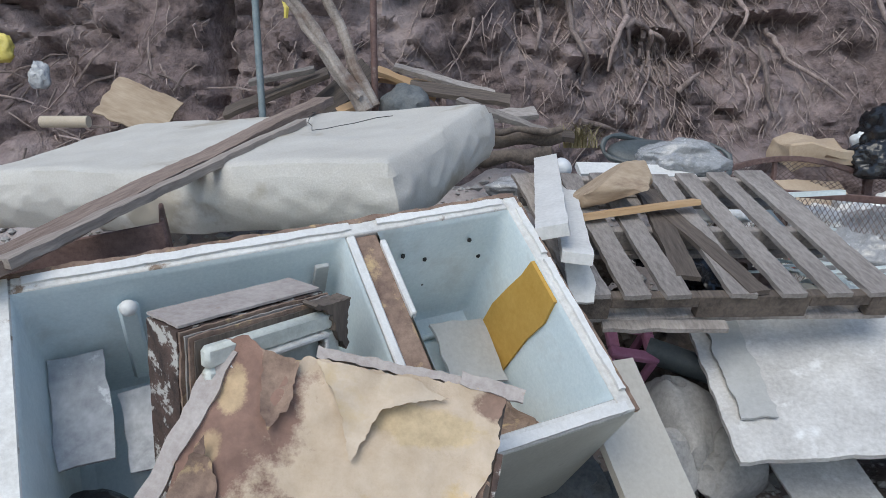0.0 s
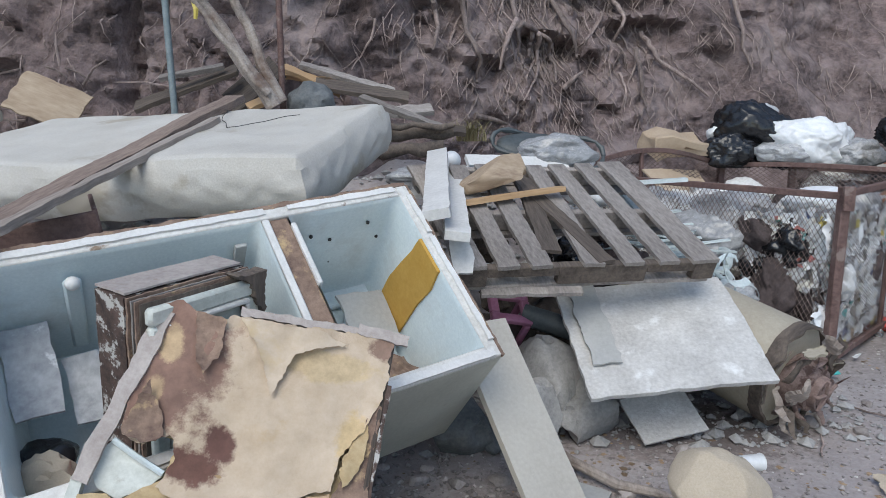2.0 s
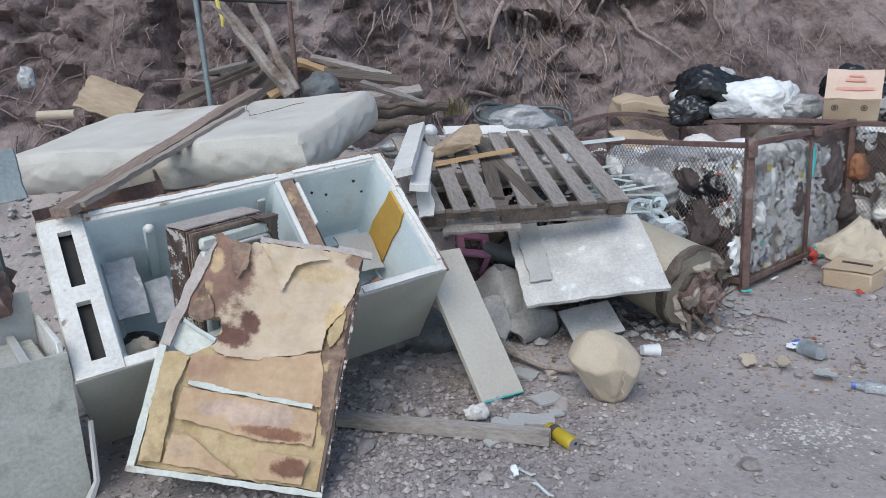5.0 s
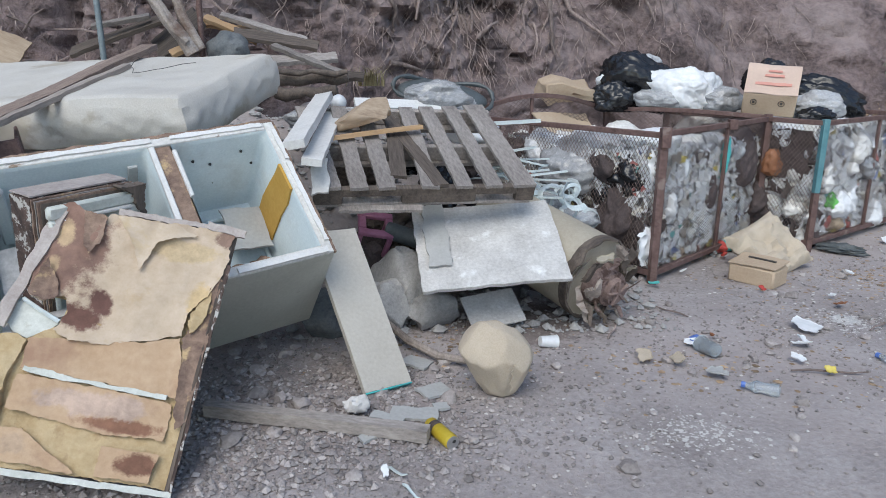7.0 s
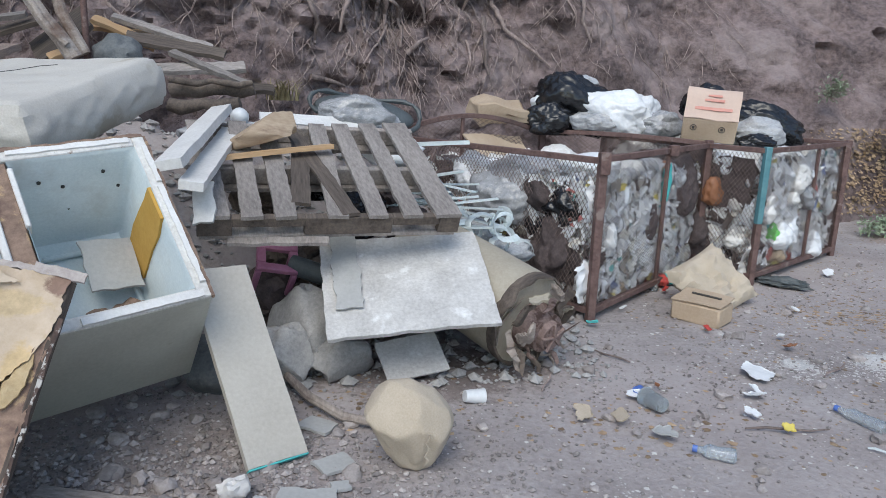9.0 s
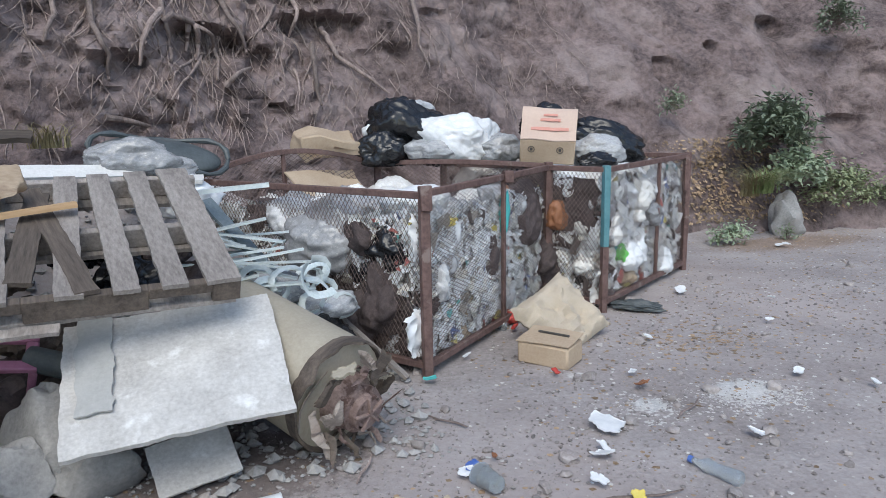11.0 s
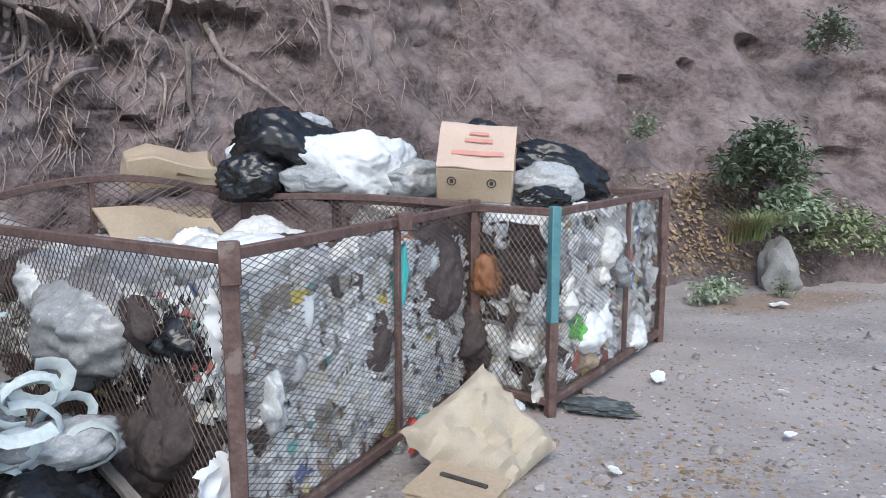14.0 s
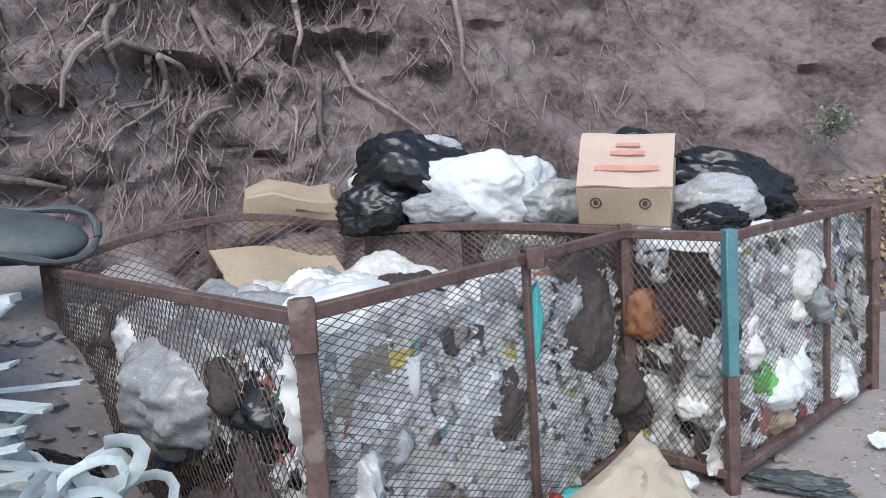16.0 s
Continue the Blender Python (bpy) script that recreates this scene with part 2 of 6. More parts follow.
LITTERBAG = surface("mixed litter in film", (0.56, 0.54, 0.5), (0.8, 0.79, 0.77), 12, 0.4, 0.7, fine=40, spot=(0.25, 0.2, 0.16), spot_scale=11, spot_at=0.64, vary=0.25, folds=True)
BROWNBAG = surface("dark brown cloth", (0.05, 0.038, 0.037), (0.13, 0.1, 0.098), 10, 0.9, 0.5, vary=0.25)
YELLOWBAG = surface("yellow plastic", (0.62, 0.5, 0.08), (0.72, 0.6, 0.2), 6, 0.4, 0.3)
GREENBAG = surface("green plastic", (0.1, 0.42, 0.07), (0.2, 0.55, 0.15), 6, 0.4, 0.3)
BLUEBAG = surface("blue plastic", (0.06, 0.12, 0.4), (0.12, 0.22, 0.55), 6, 0.4, 0.3)
REDBAG = surface("red plastic", (0.45, 0.05, 0.04), (0.58, 0.1, 0.08), 6, 0.4, 0.3)
ORANGEBAG = surface("orange brown plastic", (0.24, 0.1, 0.05), (0.33, 0.15, 0.075), 6, 0.5, 0.3)
TURQ = surface("turquoise plastic", (0.06, 0.42, 0.42), (0.12, 0.55, 0.53), 6, 0.4, 0.3)
PALESTRIP = surface("pale blue white plastic strip", (0.42, 0.49, 0.5), (0.66, 0.71, 0.71), 6, 0.4, 0.15, vary=0.2)
PINK = surface("dusty pink plastic", (0.32, 0.12, 0.2), (0.42, 0.18, 0.28), 6, 0.5, 0.1)
PIPE = surface("blue grey galvanised pipe", (0.16, 0.2, 0.215), (0.27, 0.31, 0.32), 12, 0.55, 0.1, metal=0.3)
# near black: wire and bar, also painted shade for holes and hollows
BLACK = surface("near black, shade in hollows", (0.02, 0.02, 0.02), (0.04, 0.038, 0.035), 8, 0.8, 0.2)
DARKPLASTIC = surface("dark grey plastic tray", (0.05, 0.06, 0.065), (0.1, 0.115, 0.12), 6, 0.5, 0.1)
TARP = surface("blue grey plastic sheet", (0.13, 0.17, 0.19), (0.25, 0.29, 0.31), 5, 0.5, 0.3, spot=(0.3, 0.28, 0.26), spot_scale=9, spot_at=0.58, spot_soft=0.1)
LEAF = surface("dusty green leaf", (0.19, 0.245, 0.165), (0.34, 0.4, 0.28), 9, 0.6, 0.1, vary=0.4)
DRYGRASS = surface("dry straw grass", (0.25, 0.2, 0.1), (0.42, 0.36, 0.2), 9, 0.8, 0.1, vary=0.3)
GREENGRASS = surface("pale green grass", (0.12, 0.17, 0.06), (0.24, 0.28, 0.12), 9, 0.8, 0.1, vary=0.3)
DEADLEAF = surface("dry brown leaf", (0.2, 0.13, 0.08), (0.42, 0.31, 0.2), 9, 0.8, 0.1, where="World", island=0.45)
PEBBLE = surface("pebble", (0.22, 0.19, 0.18), (0.42, 0.385, 0.37), 9, 0.9, 0.3, vary=0.25, where="World", island=0.28)
CHALK = surface("pale crumbled plaster", (0.46, 0.44, 0.42), (0.66, 0.64, 0.62), 9, 0.95, 0.3, where="World")
CANYELLOW = surface("yellow printed tin", (0.5, 0.36, 0.02), (0.62, 0.46, 0.05), 9, 0.35, 0.05, metal=0.3)
TIN = surface("bare tin", (0.42, 0.42, 0.42), (0.58, 0.58, 0.57), 9, 0.35, 0.05, metal=0.8)
SHRED = bpy.data.materials.new("shreds of printed film")
SHRED.use_nodes = True
_g = SHRED.node_tree.nodes.new("ShaderNodeNewGeometry")
_r = ramp(SHRED.node_tree, _g.outputs["Random Per Island"], [(0.0, (0.82, 0.83, 0.84)), (0.3, (0.8, 0.81, 0.8)), (0.46, (0.7, 0.7, 0.68)), (0.54, (0.7, 0.67, 0.6)), (0.62, (0.8, 0.81, 0.82)), (0.82, (0.34, 0.31, 0.27)), (0.86, (0.09, 0.075, 0.07)), (0.9, (0.5, 0.16, 0.14)), (0.912, (0.62, 0.53, 0.2)), (0.925, (0.16, 0.42, 0.4)), (0.935, (0.18, 0.25, 0.48)), (0.945, (0.72, 0.73, 0.74))])
_r.node.color_ramp.interpolation = "CONSTANT"
SHRED.node_tree.links.new(_r, SHRED.node_tree.nodes["Principled BSDF"].inputs["Base Color"])
SHRED.node_tree.nodes["Principled BSDF"].inputs["Roughness"].default_value = 0.3
BOTTLE = surface("clear plastic bottle", (0.62, 0.68, 0.72), (0.8, 0.85, 0.88), 9, 0.15, 0.1)
BOTTLE.node_tree.nodes["Principled BSDF"].inputs["Transmission Weight"].default_value = 0.75


# ---- mesh helpers ----
from mathutils.geometry import delaunay_2d_cdt


def link_mesh(name, bm, material, smooth=True, sharp=38):
    me = bpy.data.meshes.new(name)
    bm.normal_update()
    bm.to_mesh(me)
    bm.free()
    for m in (material if isinstance(material, (list, tuple)) else [material]):
        me.materials.append(m)
    if smooth:
        for p in me.polygons:
            p.use_smooth = True
        me.set_sharp_from_angle(angle=radians(sharp))
    return new(name, me)


def part(name, bm, material, parent, label=""):
    ob = link_mesh(name, bm, material)
    ob.parent = parent
    if label:
        ob["label"] = label
    return ob


def under(o, parent):
    """Makes a part a sub-part of another, where it stands."""
    o.parent = parent
    o.matrix_parent_inverse = parent.matrix_basis.inverted()
    return o


def solid(name, bm, material, label, category, m=None, group="", kind="", sharp=38):
    """A thing that is one mesh."""
    ob = link_mesh(name, bm, material, True, sharp)
    if m is not None:
        ob.matrix_basis = m
    return tagged(ob, label, category, group, kind)


def thing(name, label, category, m=None, group="", kind=""):
    """A thing with parts: an Empty at its base."""
    ob = new(name)
    ob.empty_display_size = 0.05
    if m is not None:
        ob.matrix_basis = m
    return tagged(ob, label, category, group, kind)


def basis(origin, ax, ay):
    """The pose whose x runs along ax and whose y lies nearest to ay."""
    x = Vector(ax).normalized()
    z = x.cross(Vector(ay)).normalized()
    y = z.cross(x)
    return Matrix.Translation(origin) @ Matrix((x, y, z)).transposed().to_4x4()


def boxes(*items, bevel=0.004, bm=None):
    """Bevelled blocks, each (x0, y0, z0, x1, y1, z1), or with a pose as seventh."""
    bm = bm or bmesh.new()
    for it in items:
        lo, hi = Vector(it[:3]), Vector(it[3:6])
        r = bmesh.ops.create_cube(bm, size=1)["verts"]
        for v in r:
            v.co = Vector([(lo[k] + hi[k]) / 2 + v.co[k] * (hi[k] - lo[k]) for k in range(3)])
        if bevel:
            es = list({e for v in r for e in v.link_edges})
            w = min(bevel, 0.3 * min(abs(hi[k] - lo[k]) for k in range(3)))
            r2 = bmesh.ops.bevel(bm, geom=es, offset=w, segments=1, affect="EDGES", profile=0.5)
            r = list({v for f in r2["faces"] for v in f.verts} | {v for v in r if v.is_valid})
        if len(it) > 6:
            bmesh.ops.transform(bm, matrix=it[6], verts=r)
    return bm


def slab(lx, ly, t, res=0.05, warp=0.0, jag=0.0, seed=0, hole=None):
    """A board from (0, 0) to (lx, ly), top at z = 0, with a warped face and ragged edges."""
    nx, ny = max(2, round(lx / res)), max(2, round(ly / res))
    bm = bmesh.new()
    top, low = {}, {}
    for i in range(nx + 1):
        for j in range(ny + 1):
            x, y = lx * i / nx, ly * j / ny
            o = Vector((x * 2.3 + seed * 7.1, y * 2.3, seed * 1.7))
            z = warp * noise.noise(o)
            if i in (0, nx):
                x += jag * noise.noise(Vector((y * 14, seed * 3.3, 5.0 + i))) + 0.5 * jag * noise.noise(Vector((y * 55, seed, i)))
            if j in (0, ny):
                y += jag * noise.noise(Vector((x * 14, seed * 3.3, 9.0 + j))) + 0.5 * jag * noise.noise(Vector((x * 55, seed, j)))
            top[i, j], low[i, j] = bm.verts.new((x, y, z)), bm.verts.new((x, y, z - t))
    keep = {(i, j) for i in range(nx) for j in range(ny) if not (hole and hole(lx * (i + 0.5) / nx, ly * (j + 0.5) / ny))}
    for i, j in keep:
        a = [(i, j), (i + 1, j), (i + 1, j + 1), (i, j + 1)]
        bm.faces.new([top[k] for k in a])
        bm.faces.new([low[k] for k in reversed(a)])
        for p, q, nb in ((a[0], a[1], (i, j - 1)), (a[1], a[2], (i + 1, j)), (a[2], a[3], (i, j + 1)), (a[3], a[0], (i - 1, j))):
            if nb not in keep:
                bm.faces.new((top[q], top[p], low[p], low[q]))
    for v in [v for v in bm.verts if not v.link_faces]:
        bm.verts.remove(v)
    return bm


def scrap(w, h, t, seed=0, irr=0.3, lift=0.01):
    """A torn flat piece about w by h round the origin, with a ragged outline and curled edge."""
    bm = bmesh.new()
    n, rings = 64, 5
    def ring(f, z):
        out = []
        for a in range(n):
            g = 2 * math.pi * a / n
            c, s_ = math.cos(g), math.sin(g)
            q = (abs(c) ** 5 + abs(s_) ** 5) ** (-1 / 5)
            k = q * (1 + irr * noise.noise(Vector((c * 1.3 + seed * 4.1, s_ * 1.3, seed))) + 0.4 * irr * noise.noise(Vector((c * 5 + seed, s_ * 5, 3.0))) + 0.3 * irr * noise.noise(Vector((c * 14 + seed, s_ * 14, 7.0))))
            x, y = f * k * c * w / 2, f * k * s_ * h / 2
            out.append(bm.verts.new((x, y, z + lift * noise.noise(Vector((x * 14, y * 14, seed))) * (0.3 + f) + (0.6 * lift if f == 1 else 0))))
        return out
    tops = [ring((k + 1) / rings, 0) for k in range(rings)]
    lows = [bm.verts.new(v.co - Vector((0, 0, t))) for v in tops[-1]]
    c = bm.verts.new((0, 0, 0))
    for k in range(n):
        j = (k + 1) % n
        bm.faces.new((c, tops[0][k], tops[0][j]))
        for a, b in zip(tops, tops[1:]):
            bm.faces.new((a[k], b[k], b[j], a[j]))
        bm.faces.new((tops[-1][k], lows[k], lows[j], tops[-1][j]))
    bm.faces.new(list(reversed(lows)))
    return bm


def ragged(outline, t, seed=0, jit=0.006, res=0.022, wave=0.006, curl=0.0):
    """A torn sheet with the given corners: frayed edge, waves, and an edge that curls up towards z."""
    pts = []
    for (xa, ya), (xb, yb) in zip(outline, outline[1:] + outline[:1]):
        L = math.hypot(xb - xa, yb - ya)
        n = max(1, round(L / 0.009))
        for k in range(n):
            x, y = xa + (xb - xa) * k / n, ya + (yb - ya) * k / n
            d = jit * (0.8 * noise.noise(Vector((x * 13, y * 13, seed))) + 0.45 * noise.noise(Vector((x * 41, y * 41, seed + 3))) + 0.5 * noise.noise(Vector((x * 113, y * 113, seed + 5))))
            pts.append(Vector((x - d * (yb - ya) / L, y + d * (xb - xa) / L)))
    m = len(pts)
    edges = [(k, (k + 1) % m) for k in range(m)]
    xs, ys = [p.x for p in pts], [p.y for p in pts]
    x = min(xs) + res / 2
    while x < max(xs):
        y = min(ys) + res / 2
        while y < max(ys):
            q = Vector((x + 0.3 * res * math.sin(y * 911), y + 0.3 * res * math.sin(x * 733)))
            if min((q - p).length for p in pts) > 0.5 * res:
                pts.append(q)
            y += res
        x += res
    vs, _, fs, *_ = delaunay_2d_cdt(pts, edges, [], 1, 1e-5)
    rim = pts[:m]
    bm = bmesh.new()
    top, low = [], []
    for p in vs:
        e = min((p - r).length for r in rim)
        z = wave * noise.noise(Vector((p.x * 7, p.y * 7, seed))) + 0.5 * wave * noise.noise(Vector((p.x * 23, p.y * 23, seed))) + curl * max(0.0, 1 - e / 0.03) ** 2 * (0.5 + noise.noise(Vector((p.x * 11, p.y * 11, seed + 8))))
        top.append(bm.verts.new((p.x, p.y, z)))
        low.append(bm.verts.new((p.x, p.y, z - t)))
    for f in fs:
        bm.faces.new([top[k] for k in f])
        bm.faces.new([low[k] for k in reversed(f)])
    ti = {v: k for k, v in enumerate(top)}
    for e in [e for e in bm.edges if e.is_boundary]:
        a, b = e.verts
        if a in ti and b in ti:
            f = e.link_faces[0]
            fw = [l for l in f.loops if l.edge == e][0]
            p, q = fw.vert, fw.link_loop_next.vert
            bm.faces.new((q, p, low[ti[p]], low[ti[q]]))
    return bm


def tube(points, radii, sides=8, bm=None, caps=True, squash=1.0):
    """A round rod along points; radii: one number or one a point."""
    bm = bm or bmesh.new()
    pts = [Vector(p) for p in points]
    rr = radii if isinstance(radii, (list, tuple)) else [radii] * len(pts)
    rings, side = [], None
    for k, p in enumerate(pts):
        d = (pts[min(k + 1, len(pts) - 1)] - pts[max(k - 1, 0)]).normalized()
        side = (side or d.orthogonal()).copy()
        side = (side - d * side.dot(d)).normalized()
        up = d.cross(side)
        rings.append([bm.verts.new(p + rr[k] * (math.cos(2 * math.pi * a / sides) * side + squash * math.sin(2 * math.pi * a / sides) * up)) for a in range(sides)])
    for a, b in zip(rings, rings[1:]):
        for k in range(sides):
            bm.faces.new((a[k], a[(k + 1) % sides], b[(k + 1) % sides], b[k]))
    if caps:
        bm.faces.new(list(reversed(rings[0])))
        bm.faces.new(rings[-1])
    return bm


def lump(sx, sy, sz, seed=0, rough=0.25, fine=0.08, detail=4, flat=-0.7, crease=0.0):
    """A rounded body of half sizes sx, sy, sz with an uneven skin, flattened below; crease: folds as of film."""
    bm = bmesh.new()
    bmesh.ops.create_icosphere(bm, subdivisions=detail, radius=1)
    off = Vector((seed * 3.7, seed * 1.9, seed * 5.3))
    for v in bm.verts:
        n = v.co.normalized()
        k = 1 + rough * noise.noise(n * 1.4 + off) + fine * noise.noise(n * 5 + off)
        if crease:
            k += crease * (0.5 - abs(noise.noise(n * 2.1 + off))) + 0.4 * crease * (0.4 - abs(noise.noise(n * 5 + off * 2)))
            bent = n + 0.3 * noise.noise_vector(n * 3 + off)
            k += 0.5 * crease * (0.25 - abs(noise.noise(bent * 6.5 + off))) + 0.3 * crease * (0.25 - abs(noise.noise(bent * 13 + off)))
            for sc, am in ((1.5, 0.5), (3.4, 0.3)):
                near = noise.voronoi(bent * sc + off)[0]
                k += am * crease * (0.45 - near[0])
            k -= 0.2 * crease * smooth01(0.25, 0.0, abs(noise.noise(Vector((bent.x * 7, bent.y * 7, bent.z * 2.2)) + off)))
        c = n * k
        c.z = max(c.z, flat + 0.05 * noise.noise(n * 3 + off))
        v.co = (c.x * sx, c.y * sy, c.z * sz)
    return bm


def smooth01(a, b, x):
    k = min(1.0, max(0.0, (x - a) / (b - a)))
    return k * k * (3 - 2 * k)


def along(xs, ys, x):
    return float(np.interp(x, xs, ys))


# ---- ground and bank ----
def mound(x, y):
    """The height of the heap of rubble under the things."""
    start = along((-4, -1.4, 0.2, 0.9, 1.7, 2.6, 5.0, 6.9, 7.6, 9, 12), (1.2, 1.9, 2.25, 2.55, 3.1, 4.2, 5.0, 5.1, 4.95, 4.6, 3.8), x)
    top = along((-4, 0.2, 1.3, 2.0, 3.0, 6.0, 9.0), (1.05, 0.95, 0.8, 0.4, 0.15, 0.2, 0.3), x)
    return top * smooth01(start, start + 1.6, y)


def ground_z(x, y):
    n = 0.018 * noise.noise(Vector((x * 1.1, y * 1.1, 0))) + 0.008 * noise.noise(Vector((x * 4.3, y * 4.3, 3)))
    m = mound(x, y)
    n += 0.16 * min(1, m * 3) * noise.noise(Vector((x * 2.2, y * 2.2, 8))) + 0.05 * min(1, m * 3) * noise.noise(Vector((x * 7, y * 7, 2)))
    return m + n


def spread(lo, hi, step, far):
    c = [lo + (hi - lo) * k / round((hi - lo) / step) for k in range(round((hi - lo) / step) + 1)]
    d, a, b = step, lo, hi
    while b < far:
        d *= 1.5
        a, b = a - d, b + d
        c = [a] + c + [b]
    return c


def sheet(xs, ys, place):
    bm = bmesh.new()
    grid = [[bm.verts.new(place(x, y)) for y in ys] for x in xs]
    for i in range(len(xs) - 1):
        for j in range(len(ys) - 1):
            bm.faces.new((grid[i][j], grid[i + 1][j], grid[i + 1][j + 1], grid[i][j + 1]))
    return bm


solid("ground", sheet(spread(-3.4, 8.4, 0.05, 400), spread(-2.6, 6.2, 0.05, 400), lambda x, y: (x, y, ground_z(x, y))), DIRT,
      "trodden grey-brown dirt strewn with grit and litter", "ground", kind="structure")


def bank_y(x, z):
    foot = along((-30, -8, -2.5, -1, 0, 1.3, 3, 4.5, 6.3, 7.5, 9, 12, 20, 40), (0, 2.9, 3.75, 3.9, 4.4, 5.0, 5.45, 5.75, 5.6, 5.3, 4.9, 4.2, 1.5, -12), x)
    lean = along((-3, 0, 2, 5, 8), (0.4, 0.5, 0.55, 0.65, 0.8), x)
    return foot + lean * z


HOLLOWS = ((1.37, 1.98, 0.34, 0.15, 0.34), (0.75, 1.75, 0.15, 0.1, 0.2), (1.85, 1.84, 0.12, 0.1, 0.22), (2.45, 2.2, 0.4, 0.13, 0.3), (3.69, 2.36, 0.2, 0.05, 0.09), (3.21, 1.95, 0.12, 0.06, 0.08),
           (6.45, 1.8, 0.16, 0.14, 0.2), (7.15, 2.04, 0.08, 0.06, 0.2), (8.3, 2.35, 0.32, 0.1, 0.25), (8.64, 1.13, 0.42, 0.08, 0.2), (0.3, 2.22, 0.35, 0.14, 0.28), (-0.5, 2.25, 0.3, 0.12, 0.22), (-1.85, 1.95, 0.07, 0.4, 0.22),
           (-2.7, 1.65, 0.16, 0.12, 0.2), (2.1, 2.55, 0.5, 0.12, 0.3), (1.9, 1.4, 0.2, 0.06, 0.1), (0.8, 1.3, 0.2, 0.05, 0.12))


def bank_at(x, z):
    """The bank's face: blocks and ledges where roots hold it, washed smooth farther on, with hollows under overhangs."""
    o = Vector((0.93 * x + 0.42 * z, 1.05 * z - 0.37 * x, 0))
    w = o + 0.35 * noise.noise_vector(o * 1.2)
    left = smooth01(4.4, 1.6, x)
    d = 0.3 * noise.noise(o * 0.5) + 0.24 * noise.noise(o * 1.1 + Vector((0, 0, 4)))
    for sc, amp in ((1.6, 0.055), (4.2, 0.018)):
        far, cell = noise.voronoi(Vector((w.x * sc, w.y * sc * 1.35, sc)))
        gap = far[1] - far[0]
        d += amp * (0.25 + 0.75 * left) * ((noise.cell(cell[0] * 7.3) - 0.3) * smooth01(0.0, 0.5, gap) - (0.3 + 0.8 * left) * smooth01(0.14, 0.0, gap))
    d += 0.12 * noise.noise(w * 2.6) + (0.5 + 0.5 * left) * (0.13 * (abs(noise.noise(w * 4.0)) - 0.2) + 0.06 * noise.noise(w * 9) + 0.05 * (abs(noise.noise(w * 13)) - 0.2)) + 0.025 * noise.noise(o * 20)
    d += (0.09 * abs(noise.noise(Vector((x * 2.2 + z * 1.6, z * 0.9, 6)))) + 0.04 * noise.noise(Vector((x * 6 + z * 4, z * 2.5, 6)))) * (1 - left)
    pit = 0.0
    for hx, hz, rx, rz, dp in HOLLOWS:
        if abs(x - hx) < 1.6 * rx and abs(z - hz) < 2.2 * rz:
            e = 0.35 * noise.noise(Vector((x * 6, z * 6, hx)))
            u, v = (x - hx) / rx, (z - hz) / rz
            v = v if v > 0 else v * 0.55
            pit = max(pit, dp * smooth01(1.25, 0.55, math.hypot(u, v) + e))
    return bank_y(x, z) - 0.06 - d * (0.6 + 0.4 * smooth01(0, 0.6, z)) + pit


solid("bank", sheet(spread(-4.0, 9.5, 0.032, 60), [-0.3 + 0.032 * k for k in range(132)] + [4.2, 4.7, 5.4, 6.5, 8.0], lambda x, z: (x, bank_at(x, z), z)), BANK,
      "bare eroded reddish earth bank with hanging roots", "earth bank", kind="structure", sharp=66)


# ---- the open fridge lying on its back ----
FRIDGE = basis((0.409, 1.533, 0.604), (-0.417, 0.606, 0.676), (-0.866, -0.493, -0.088))


def frame_bm(x0, y0, x1, y1, w, z0, z1, bevel=0.004):
    """Four bars round a rectangle."""
    return boxes((x0, y0, z0, x1, y0 + w, z1), (x0, y1 - w, z0, x1, y1, z1), (x0, y0 + w, z0, x0 + w, y1 - w, z1), (x1 - w, y0 + w, z0, x1, y1 - w, z1), bevel=bevel)


def cavity(x0, y0, x1, y1, depth, draft=0.03):
    """The inside of a tub, open at z = 0, walls drawn in towards the floor."""
    bm = bmesh.new()
    rings = []
    for z, d in ((0, 0), (-0.02, 0.006), (-depth + 0.05, draft), (-depth + 0.012, draft + 0.015), (-depth, draft + 0.05)):
        rings.append([bm.verts.new(p) for p in ((x0 + d, y0 + d, z), (x1 - d, y0 + d, z), (x1 - d, y1 - d, z), (x0 + d, y1 - d, z))])
    for a, b in zip(rings, rings[1:]):
        for k in range(4):
            bm.faces.new((a[k], b[k], b[(k + 1) % 4], a[(k + 1) % 4]))
    bm.faces.new(rings[-1])
    vs = [e for e in bm.edges if abs(e.verts[0].co.z - e.verts[1].co.z) > 0.1]
    bmesh.ops.bevel(bm, geom=vs, offset=0.03, segments=3, affect="EDGES", profile=0.5)
    return bm


